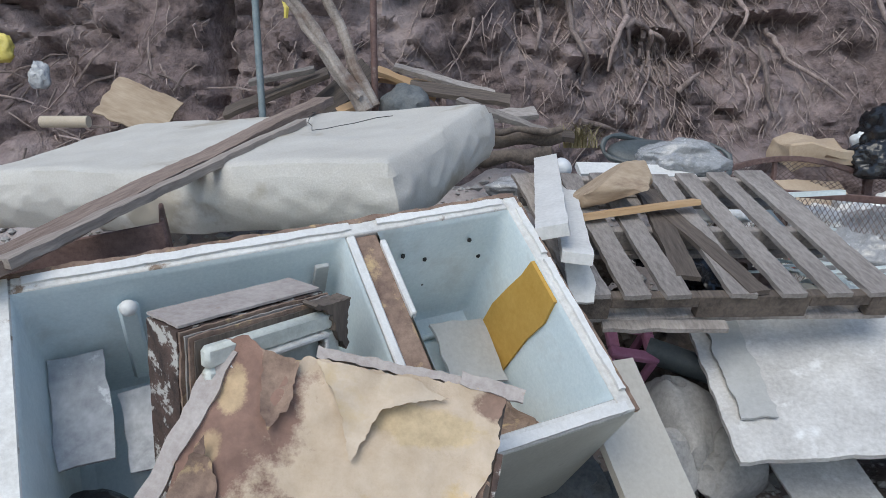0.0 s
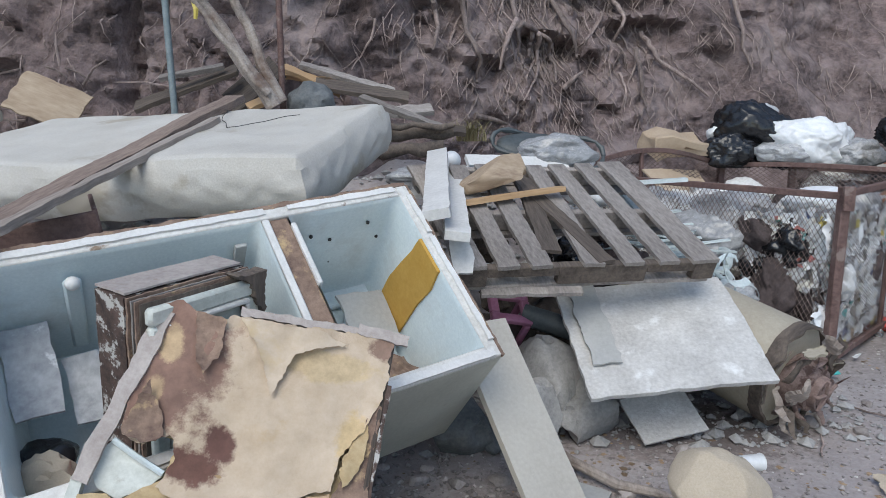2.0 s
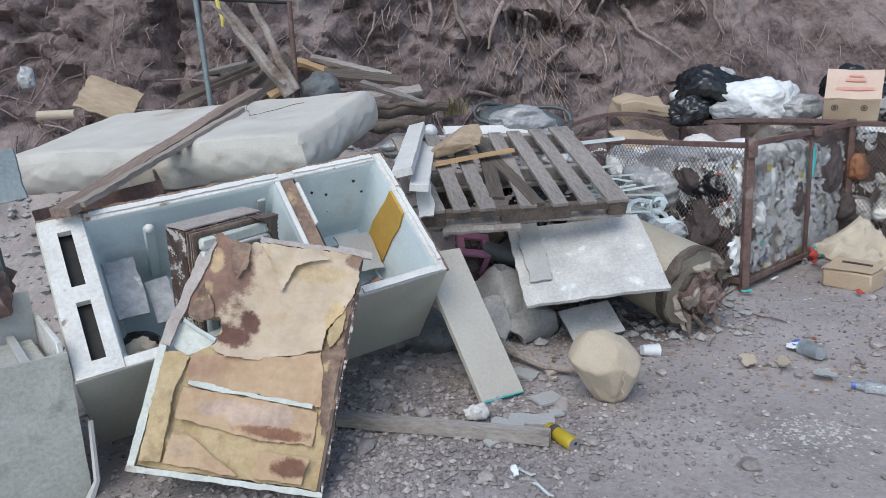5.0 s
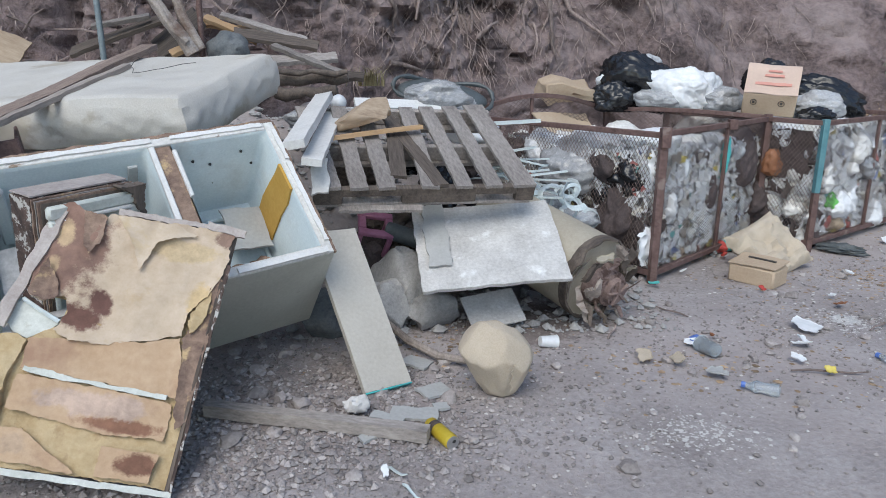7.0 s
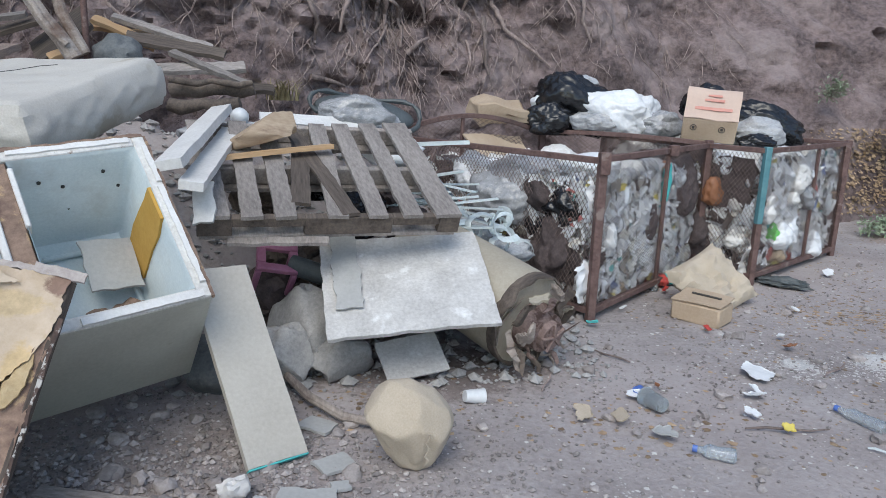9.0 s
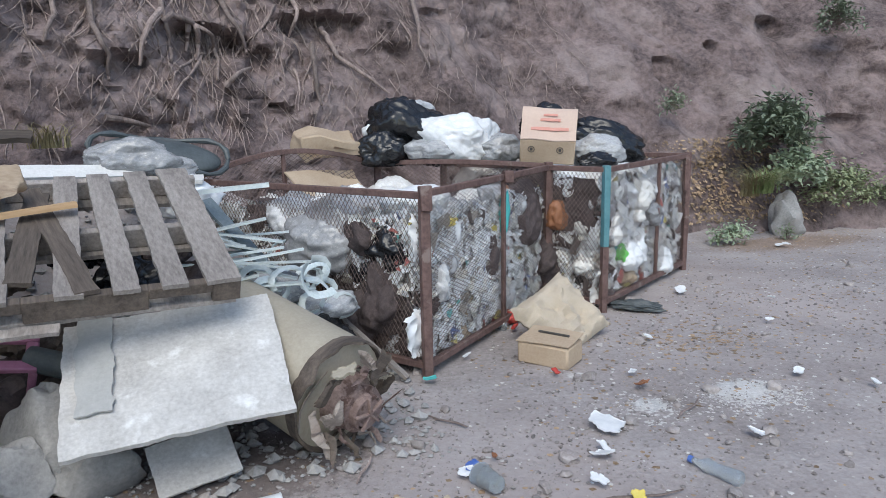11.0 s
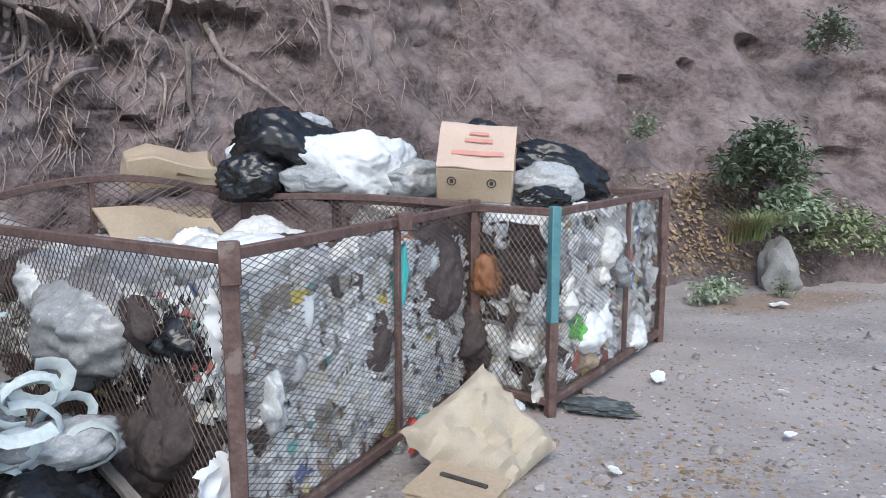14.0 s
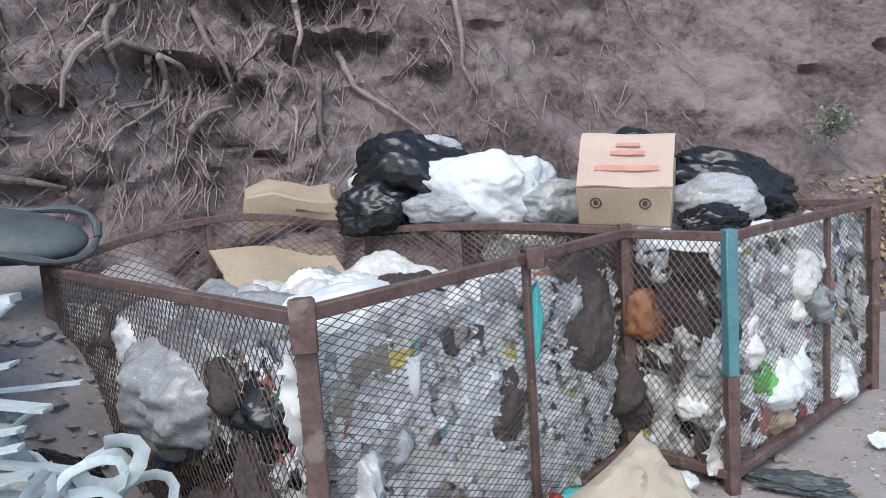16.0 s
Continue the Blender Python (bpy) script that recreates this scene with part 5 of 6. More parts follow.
hung_cloth(D2, A2, 0.12, 0.93, 0.5, 0.9, 3, "dark brown cloth hanging inside the wire")
hung_cloth(A1, B1, 0.7, 0.97, 0.5, 0.86, 4, "reddish brown cloth hanging inside the wire")
# small litter pressed against the wire
def press(p, q, n, choose, lo=0.1, hi=0.9, back=0.05):
    p, q = Vector(p), Vector(q)
    inn = Vector((-(q - p).y, (q - p).x)).normalized()
    for k in range(n):
        u, z = rnd.uniform(0.04, 0.96), rnd.uniform(lo, hi)
        film = choose(u, z)
        s = rnd.uniform(0.035, 0.085) * (0.6 if film in (5, 6, 7, 8, 9, 10) else 1)
        c = p.lerp(q, u) + inn * (back + s * 0.7 + rnd.uniform(0, 0.05))
        bag(c.x, c.y, z, s * rnd.uniform(0.7, 1.6), s * 0.7, s * rnd.uniform(0.7, 1.5), film, rnd.randrange(99), (rnd.uniform(-25, 25), rnd.uniform(-40, 40), math.degrees(math.atan2((q - p).y, (q - p).x))), name="litter_piece")


def mixed(u, z):
    return rnd.choices(range(12), (2.5, 7, 9, 0.7, 0.15, 0.5, 0.1, 0.25, 0.5, 0.2, 0.25, 0.3))[0]


def mixed_one(u, z):
    if u > 0.68 and z > 0.5:
        return rnd.choice((3, 3, 3, 9, 10))
    return mixed(u, z)


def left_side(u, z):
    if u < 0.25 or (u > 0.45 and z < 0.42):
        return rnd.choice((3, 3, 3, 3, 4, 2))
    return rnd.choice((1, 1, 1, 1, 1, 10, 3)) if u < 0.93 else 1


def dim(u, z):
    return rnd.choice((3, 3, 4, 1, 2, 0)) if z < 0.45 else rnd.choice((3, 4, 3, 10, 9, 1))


press(A1, B1, 115, mixed_one, 0.1, 0.82)
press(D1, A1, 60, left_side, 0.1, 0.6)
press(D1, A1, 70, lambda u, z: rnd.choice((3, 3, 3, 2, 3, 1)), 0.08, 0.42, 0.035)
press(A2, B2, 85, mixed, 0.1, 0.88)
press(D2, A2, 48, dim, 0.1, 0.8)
def shreds(p, q, n, lo, hi, bm):
    """Torn film, crumpled flat against the inside of the wire."""
    p, q = Vector(p), Vector(q)
    inn = Vector((-(q - p).y, (q - p).x)).normalized()
    d = (q - p).normalized()
    for k in range(n):
        u, z = rnd.uniform(0.03, 0.97), rnd.uniform(lo, hi)
        c = p.lerp(q, u) + inn * rnd.uniform(0.025, 0.07)
        a, w, h = rnd.uniform(0, 3.14), rnd.uniform(0.02, 0.08), rnd.uniform(0.015, 0.045)
        g = []
        for i in range(4):
            for j in range(3):
                x, y = (i / 3 - 0.5) * 2 * w, (j / 2 - 0.5) * 2 * h
                x, y = x * math.cos(a) - y * math.sin(a), x * math.sin(a) + y * math.cos(a)
                o = rnd.uniform(-0.022, 0.022)
                g.append(bm.verts.new((c.x + d.x * x + inn.x * o, c.y + d.y * x + inn.y * o, z + y)))
        for i in range(3):
            for j in range(2):
                bm.faces.new((g[i * 3 + j], g[i * 3 + j + 1], g[i * 3 + j + 4], g[i * 3 + j + 3]))


bm = bmesh.new()
shreds(A1, B1, 1100, 0.08, 0.8, bm)
shreds(A2, B2, 750, 0.08, 0.88, bm)
shreds(D2, A2, 260, 0.08, 0.5, bm)
shreds(D1, A1, 340, 0.45, 0.8, bm)
solid("film_shreds", bm, SHRED, "torn plastic film and wrappers pressed against the wire", "litter", kind="stuff")
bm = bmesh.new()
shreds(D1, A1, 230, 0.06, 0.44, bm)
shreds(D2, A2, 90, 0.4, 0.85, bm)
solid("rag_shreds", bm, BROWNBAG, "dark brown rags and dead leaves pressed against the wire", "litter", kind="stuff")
def film_sheet(p, q, u, z, w, h, back, seed, mt, label):
    """A crumpled sheet of film flat behind the wire."""
    p, q = Vector((*p, 0)), Vector((*q, 0))
    m = basis(p.lerp(q, u) + Vector((0, 0, z)), q - p, (0, 0, 1))
    bm = ragged([(-w / 2, -h / 2), (0.1 * w, -0.6 * h), (w / 2, -0.4 * h), (0.45 * w, 0.5 * h), (-0.1 * w, 0.45 * h), (-0.55 * w, 0.3 * h)], 0.003, seed, 0.03, 0.016, 0.05)
    for v in bm.verts:
        v.co.z += 0.02 * (0.3 - abs(noise.noise(Vector((v.co.x * 14, v.co.y * 14, seed))))) + 0.012 * (0.3 - abs(noise.noise(Vector((v.co.x * 34, v.co.y * 34, seed)))))
    return solid("film_sheet", bm, mt, label, "plastic film", m @ Matrix.Translation((0, 0, -back)), "film sheets in the cages")


for k in range(15):
    u, z = 0.06 + 0.64 * ((k * 0.618) % 1), 0.2 + 0.6 * ((k * 0.37 + 0.1) % 1)
    film_sheet(A1, B1, u, z, rnd.uniform(0.25, 0.4), rnd.uniform(0.18, 0.3), rnd.uniform(0.035, 0.06), 20 + k, (WHITEBAG, LITTERBAG)[k % 3 == 2], "crumpled white film pressed behind the wire")
for k in range(5):
    film_sheet(A1, B1, 0.74 + 0.05 * k, 0.22 + 0.05 * (k % 3), 0.25, 0.3, 0.06 + 0.01 * k, 50 + k, (WHITEBAG, CLEARBAG)[k % 2], "crumpled white film pressed behind the wire")
for k in range(9):
    film_sheet(A2, B2, 0.08 + 0.84 * ((k * 0.618) % 1), 0.2 + 0.6 * ((k * 0.37) % 1), 0.35, 0.28, rnd.uniform(0.035, 0.06), 60 + k, (LITTERBAG, WHITEBAG, CLEARBAG)[k % 3], "crumpled pale film pressed behind the wire")
for k in range(5):
    film_sheet(D1, A1, 0.35 + 0.12 * k, 0.74 - 0.03 * (k % 2), 0.35, 0.25, 0.06 + 0.012 * k, 80 + k, CLEARBAG, "cloudy film pressed behind the wire")
for k in range(3):
    film_sheet(D2, A2, 0.3 + 0.22 * k, 0.38, 0.3, 0.14, 0.05, 90 + k, (CLEARBAG, WHITEBAG)[k % 2], "cloudy film pressed behind the wire")
# the ones that stand out
for x, y, z, sx, sy, sz, film, sd, tn in (
        (2.0, 3.52, 0.62, 0.3, 0.26, 0.24, 1, 2, (0, 0, 20)), (2.2, 3.15, 0.35, 0.16, 0.16, 0.2, 3, 1, (0, 0, 0)), (2.05, 3.3, 0.2, 0.2, 0.16, 0.2, 3, 2, (0, 0, 50)),
        (1.86, 3.56, 0.46, 0.06, 0.05, 0.09, 7, 1, (0, 20, 0)), (1.95, 3.42, 0.5, 0.035, 0.03, 0.06, 9, 1, (0, 0, 0)), (2.27, 3.1, 0.74, 0.07, 0.1, 0.13, 0, 3, (0, 0, 0)),
        (2.4, 3.2, 0.88, 0.2, 0.12, 0.08, 0, 1, (0, 0, 30)), (2.12, 3.6, 0.82, 0.2, 0.12, 0.07, 1, 2, (0, 0, -50)), (2.545, 3.07, 0.77, 0.055, 0.025, 0.03, 5, 1, (0, 0, 41)), (2.91, 3.385, 0.48, 0.07, 0.035, 0.12, 3, 1, (0, 20, 41)),
        (2.93, 3.405, 0.65, 0.025, 0.02, 0.035, 5, 2, (0, 0, 41)), (3.02, 3.465, 0.7, 0.035, 0.03, 0.14, 10, 2, (0, 10, 0)), (3.3, 3.8, 0.65, 0.2, 0.12, 0.24, 3, 3, (0, 0, 40)), (1.82, 3.56, 0.44, 0.06, 0.05, 0.1, 7, 2, (0, 15, 0)), (1.86, 3.5, 0.4, 0.035, 0.03, 0.07, 9, 2, (0, 0, 0)),
        (4.05, 3.77, 0.33, 0.08, 0.07, 0.08, 6, 1, (0, 0, 0)), (3.62, 3.85, 0.62, 0.09, 0.06, 0.11, 9, 3, (0, 0, 0)), (3.55, 3.95, 0.3, 0.16, 0.15, 0.18, 3, 1, (0, 0, 0)),
        (2.84, 4.86, 1.19, 0.33, 0.22, 0.23, 4, 1, (0, 22, -20)), (2.6, 4.78, 1.07, 0.2, 0.15, 0.14, 4, 2, (0, 0, 0)), (3.12, 4.62, 1.14, 0.28, 0.17, 0.17, 0, 2, (0, 12, -25)),
        (2.95, 4.6, 1.07, 0.2, 0.13, 0.1, 1, 1, (0, 0, -20)), (3.35, 4.72, 1.12, 0.18, 0.15, 0.18, 0, 3, (0, 0, 0)), (3.45, 4.5, 1.06, 0.17, 0.13, 0.11, 1, 3, (0, 0, 0)), (3.4, 4.8, 1.17, 0.12, 0.1, 0.1, 4, 3, (0, 0, 0)),
        (4.34, 4.5, 1.08, 0.34, 0.22, 0.17, 4, 0, (0, 16, -15)), (4.1, 4.2, 1.03, 0.2, 0.13, 0.12, 1, 2, (0, 0, -20)), (3.98, 3.98, 0.98, 0.13, 0.09, 0.06, 4, 3, (0, 0, -20)),
        (3.9, 4.6, 1.22, 0.2, 0.15, 0.16, 4, 2, (0, 0, 0)), (2.6, 4.92, 1.2, 0.1, 0.08, 0.09, 0, 1, (0, 0, 0)), (2.9, 5.05, 1.33, 0.2, 0.12, 0.12, 1, 0, (0, 0, 0))):
    bag(x, y, z, sx, sy, sz, film, sd, tn, where="heaped on the cage" if z > 0.85 else "in the cage")


def carton():
    o = Vector((3.43, 4.11, 0.985))
    m = basis(o, (0.31, -0.17, -0.02), (0.18, 0.3, 0.13))
    b = thing("carton_box", "brown cardboard box with a faded red printed lid on the rubbish", "box", m)
    w, dp, h = 0.385, 0.36, 0.18
    part("carton", boxes((0, 0, 0, w, dp, h), bevel=0.008), CARTON, b)
    bm = slab(w, dp * 1.02, 0.006, 0.03, 0.0, 0.003, 55)
    for v in bm.verts:
        v.co.z += 0.15 * math.sin(math.pi * min(1, max(0, v.co.y / dp)) ** 1.25) + 0.01 * noise.noise(v.co * 6)
    lid = part("lid", bm, CARTON_TOP, b, "bulging faded pink lid")
    lid.matrix_basis = Matrix.Translation((0, 0, h + 0.006))
    for name, x0, y0, x1, y1 in (("print_bar", 0.07, 0.05, 0.33, 0.066), ("print_bar", 0.13, 0.1, 0.27, 0.114), ("print_bar", 0.15, 0.13, 0.25, 0.142)):
        bm = slab(x1 - x0, y1 - y0, 0.003, 0.01, 0, 0.004, 56)
        for v in bm.verts:
            v.co.z += 0.15 * math.sin(math.pi * min(1, max(0, (v.co.y + y0) / dp)) ** 1.25) + 0.004
        bar = part(name, bm, RED_INK, b)
        bar.matrix_basis = Matrix.Translation((x0, y0, h + 0.012))
        under(bar, lid)
    for x in (0.08, 0.28):
        pts = [(x + 0.022 * math.cos(a * 0.5236), -0.002, 0.11 + 0.022 * math.sin(a * 0.5236)) for a in range(13)]
        part("round_mark", tube(pts, 0.003, 5, caps=False), DARK_INK, b)
        part("round_mark", boxes((x - 0.009, -0.003, 0.1, x + 0.009, 0.001, 0.12), bevel=0), DARK_INK, b)
    return b


carton()
bm = boxes((0, 0, 0, 0.46, 0.28, 0.17), bevel=0.01)
bmesh.ops.subdivide_edges(bm, edges=bm.edges, cuts=3, use_grid_fill=True)
for v in bm.verts:
    v.co += 0.05 * noise.noise_vector(v.co * 5) + Vector((0, 0, -0.06 * smooth01(0.1, 0.45, v.co.x) * (v.co.z > 0.1)))
solid("crushed_carton", bm, CARTON, "crushed brown cardboard box on the rubbish", "box", basis((1.98, 4.7, 1.02), (0.47, 0.05, 0.03), (-0.05, 0.3, 0.06)))
solid("carton_tube", slab(0.6, 0.4, 0.012, 0.04, 0.08, 0.012, 58), CARTON, "bent brown cardboard sheet inside the cage", "cardboard", basis((1.95, 4.25, 0.68), (0.6, 0.3, 0.0), (-0.16, 0.22, 0.26)))

# ---- scrap between pallet and cage ----
rnd = random.Random(21)
for k in range(40):
    a = Vector((rnd.uniform(1.1, 1.4), rnd.uniform(2.75, 3.25), rnd.uniform(0.5, 0.85)))
    an = rnd.uniform(-0.35, 0.12)
    L = rnd.uniform(0.2, 0.38)
    plank(a, a + Vector((math.cos(an) * L, math.sin(an) * L * 0.6, rnd.uniform(-0.1, 0.04))), rnd.uniform(0.02, 0.06), 0.008, PALESTRIP, "plastic_strip", "pale plastic strip in a scrap tangle", "strip", seed=k, group="plastic strips")
plank((1.15, 3.12, 1.0), (1.6, 3.1, 1.03), 0.05, 0.02, PALESTRIP, "plastic_strip", "pale plastic strip in a scrap tangle", "strip", seed=91, group="plastic strips")
plank((1.3, 3.25, 0.95), (1.62, 3.0, 0.55), 0.09, 0.015, TARP, "grey_panel_strip", "blue-grey plastic strip in a scrap tangle", "strip", seed=92)
for k in range(22):
    c0 = Vector((rnd.uniform(1.5, 1.88), rnd.uniform(2.8, 3.1), rnd.uniform(0.36, 0.62)))
    p, h, pts = c0, rnd.uniform(0, 6), []
    curl = rnd.choice((-1, 1)) * rnd.uniform(0.3, 0.7)
    for j in range(10):
        pts.append(p)
        h += curl * rnd.uniform(0.4, 1.4)
        p = p + Vector((0.035 * math.cos(h), 0.02 * math.sin(h + 1), 0.03 * math.sin(h)))
    solid("plastic_ribbon", tube(pts, rnd.uniform(0.012, 0.024), 8, squash=0.18), PALESTRIP, "curled pale plastic ribbon in a scrap tangle", "ribbon", group="plastic ribbons")
bag(1.84, 3.0, 0.4, 0.15, 0.1, 0.07, 1, 1, (0, 0, 20), where="by the cage foot")
bag(1.55, 3.0, 0.5, 0.17, 0.12, 0.09, 1, 2, (0, 0, 0), where="by the cage foot")
for k, (x, y) in enumerate(((1.55, 3.05), (1.78, 2.95), (1.35, 3.0), (1.5, 3.3), (1.3, 3.25), (1.35, 2.85))):
    bag(x, y, 0.3 if k > 1 else 0.18, 0.22, 0.18, 0.2, 4 if k % 2 else 3, k, (0, 0, 40 * k), where="under the scrap tangle")
plank((1.82, 3.2, 0.42), (2.2, 2.78, 0.04), 0.035, 0.02, OLDWOOD, "lath", "grey wooden lath leaning on the cage", "lath", seed=77)
for k, (x, y, z, w, L, t) in enumerate(((0.45, 3.35, 1.08, 0.2, 0.5, 20), (0.75, 3.5, 1.1, 0.12, 0.55, -20), (0.1, 2.75, 1.0, 0.14, 0.2, 60), (0.28, 3.15, 1.07, 0.12, 0.1, 10))):
    solid("white_offcut", slab(w, L, 0.02, 0.05, 0.03, 0.01, 60 + k), WHITE_PAINT, "chipped white scrap panel behind the pallet", "panel", pose(x, y, z, rnd.uniform(-15, 15), rnd.uniform(-15, 15), t - 70))
bag(1.05, 3.75, 1.06, 0.2, 0.1, 0.09, 1, 1, where="behind the pallet")
bag(1.2, 3.5, 0.92, 0.16, 0.13, 0.1, 0, 2, where="behind the pallet")
bag(0.95, 3.45, 1.15, 0.2, 0.13, 0.1, 1, 3, where="behind the pallet")
bag(0.2, 3.2, 1.02, 0.2, 0.14, 0.08, 1, 1, where="behind the pallet")


def tray():
    pts = [(0.4 * math.cos(a), 0.17 * math.sin(a) + 0.02 * math.sin(2 * a), 0.03 + 0.035 * math.sin(3 * a)) for a in [math.pi * k / 12 for k in range(25)]]
    t = thing("plastic_tray", "dark grey oval plastic tray behind the pallet", "tray", pose(1.05, 4.2, 1.12, 34, 9, 4))
    part("rim", tube(pts, [0.016 + 0.006 * math.sin(2.3 * k) for k in range(25)], 8), DARKPLASTIC, t)
    part("bowl", lump(0.36, 0.16, 0.07, 2, 0.02, 0, 4, -0.8), DARKPLASTIC, t)
    part("label", boxes((-0.16, -0.21, 0.0, -0.05, -0.2, 0.04)), GREYBOARD, t)
    return t


tray()
for k, (a, b, r) in enumerate((((-0.12, 3.5, 1.255), (0.36, 3.5, 1.28), 0.05), ((-0.1, 3.4, 1.31), (0.36, 3.42, 1.305), 0.022), ((-0.1, 3.35, 1.17), (0.3, 3.3, 1.19), 0.045))):
    v = [Vector(a).lerp(Vector(b), j / 6) + Vector((0, 0, 0.012 * math.sin(j * 2.1 + k))) for j in range(7)]
    solid("log", tube(v, [r * (0.85 + 0.15 * math.sin(j * 1.7)) for j in range(7)], 10), DARKWOOD, "rough split log behind the mattress", "log", group="logs")
for k, (a, b, w, m_) in enumerate((((-1.69, 4.1, 1.44), (-1.03, 4.15, 1.68), 0.13, DARKWOOD), ((-1.1, 4.15, 1.45), (-0.78, 4.2, 1.7), 0.34, DARKWOOD), ((-0.73, 4.22, 1.7), (-0.35, 4.25, 1.53), 0.08, PINE),
                                   ((-0.63, 4.28, 1.72), (0.0, 4.3, 1.54), 0.07, OLDWOOD), ((-0.8, 4.3, 1.66), (-0.3, 4.35, 1.6), 0.06, PINE), ((-0.5, 4.1, 1.58), (0.1, 4.2, 1.5), 0.14, DARKWOOD), ((-0.9, 3.85, 1.43), (-0.77, 3.9, 1.5), 0.09, PINE),
                                   ((-0.35, 3.9, 1.38), (0.25, 4.0, 1.42), 0.12, OLDWOOD), ((-0.1, 3.7, 1.3), (0.45, 3.8, 1.28), 0.1, DARKWOOD), ((-0.2, 4.0, 1.5), (0.3, 3.8, 1.3), 0.05, OLDWOOD), ((-1.5, 4.05, 1.62), (-1.1, 4.1, 1.7), 0.05, OLDWOOD))):
    plank(a, b, w, 0.03, m_, "scrap_board", "broken board dumped at the bank foot", "board", seed=30 + k, group="boards at the bank", jag=0.015, up=(0, -0.5, 1))
solid("tyre_piece", lump(0.15, 0.14, 0.12, 5, 0.3, 0.08, 4, -0.6), DARKSTONE, "dark rounded plastic tub end at the bank foot", "tub", pose(-0.53, 3.95, 1.45))
solid("carton_sheet", slab(0.42, 0.3, 0.015, 0.03, 0.03, 0.02, 66), BARK, "torn brown cardboard at the bank foot", "cardboard", basis((-2.4, 3.85, 1.45), (0.42, 0.05, -0.2), (0.15, 0.2, 0.2)))
solid("pale_pole", tube([(-2.42, 3.4, 1.38), (-2.16, 3.41, 1.377)], 0.032, 10), SACK, "pale round pole behind the mattress", "pole")

# ---- gate frame and leaning trunks behind the mattress ----
def pipe_frame():
    f = thing("pipe_frame", "thin upright pipe frame behind the mattress", "frame")
    part("pipe", tube([(-1.29, 3.68, 1.0), (-1.31, 3.7, 2.15)], 0.02, 10), PIPE, f, "blue-grey pipe")
    part("pipe", tube([(-0.7, 3.92, 1.0), (-0.69, 3.92, 2.1)], 0.02, 10), RUST, f, "rusty pipe")
    part("crossbar", tube([(-1.31, 3.7, 2.13), (-0.69, 3.92, 2.09)], 0.012, 8), BLACK, f)
    return f


pipe_frame()
for k, (a, b, r) in enumerate((((-0.72, 3.75, 1.42), (-1.3, 3.85, 2.3), 0.045), ((-0.7, 3.85, 1.45), (-1.1, 4.0, 2.4), 0.035), ((-0.75, 3.7, 1.5), (-1.2, 3.7, 2.1), 0.02))):
    v = [Vector(a).lerp(Vector(b), j / 8) + Vector((0.012 * math.sin(j * 1.9 + k), 0.01 * math.cos(j * 2.3), 0)) for j in range(9)]
    solid("leaning_branch", tube(v, [r * (1.1 - 0.05 * j) for j in range(9)], 9), BEAMWOOD, "grey weathered branch leaning on the pipe frame", "branch", group="leaning branches")
solid("yellow_cord", tube([(-1.14, 3.7, 1.93), (-1.13, 3.69, 1.98), (-1.15, 3.7, 2.04), (-1.16, 3.7, 2.12)], [0.012, 0.016, 0.014, 0.016], 6), YELLOWBAG, "frayed yellow cord tied to a branch", "cord")

# ---- the junk at the far left ----
def white_panel():
    b = thing("appliance_shell", "dirty white appliance cabinet lying open on the dirt", "appliance", basis((-0.955, 0.765, 0.0), (-0.78, -0.63, 0), (0.63, -0.78, 0)))
    part("front_panel", slab(0.95, 0.58, 0.02, 0.05, 0.006, 0.004, 80), MOULDY, b, "mouldy white panel").matrix_basis = basis((0, 0.0, 0.0), (1, 0, 0.01), (0, -0.02, 1))
    part("side_panel", boxes((0, -0.5, 0.02, 0.02, -0.02, 0.62)), RIM, b)
    part("back_panel", boxes((0.02, -0.5, 0.02, 0.95, -0.48, 0.72)), GREYBOARD, b)
    part("inner_tray", boxes((0.04, -0.46, 0.5, 0.92, -0.04, 0.53), bevel=0.01), MOULDY, b, "mossy grey inner tray")
    part("rail", boxes((0.1, -0.46, 0.53, 0.13, -0.04, 0.56), (0.26, -0.46, 0.53, 0.28, -0.04, 0.55), bevel=0.003), GREYBOARD, b)
    return b


white_panel()
solid("rust_drum", lump(0.3, 0.2, 0.2, 31, 0.3, 0.2, 4, -0.7), RUST, "rust-eaten brown metal drum on the appliance", "drum", pose(-1.62, 1.05, 0.72))
solid("dark_upright", boxes((0, 0, 0, 0.09, 0.03, 0.36), bevel=0.005), DARKPLASTIC, "dark plastic side piece beside the fridge", "panel", basis((-1.42, 1.1, 0.55), (1, 0.1, 0), (0, 1, 0.1)))
solid("grey_sheet", slab(0.36, 0.22, 0.012, 0.02, 0.03, 0.008, 81), TARP, "blue-grey metal sheet with rounded corner", "sheet", basis((-1.7, 1.3, 1.0), (0.42, 0.06, 0.08), (-0.02, 0.05, 0.25)))
solid("tail_trim", tube([(-0.93, 0.68, 0.02), (-0.9, 0.72, 0.1), (-0.93, 0.8, 0.3)], [0.02, 0.012, 0.01], 6), GREYBOARD, "grey plastic trim piece on the dirt", "trim")

# ---- roots on the bank ----
rnd = random.Random(3)
def root_path(x, z, L, drift):
    pts, h = [], 0.0
    n = max(5, int(L / 0.07))
    y_off = rnd.uniform(0.0, 0.05)
    for k in range(n + 1):
        pts.append(Vector((x, bank_at(x, z) - y_off - 0.01 * math.sin(k), z)))
        h += rnd.uniform(-0.5, 0.5)
        x += (drift + 0.7 * math.sin(h)) * L / n * 0.6
        z -= L / n * rnd.uniform(0.5, 1.0)
    return pts


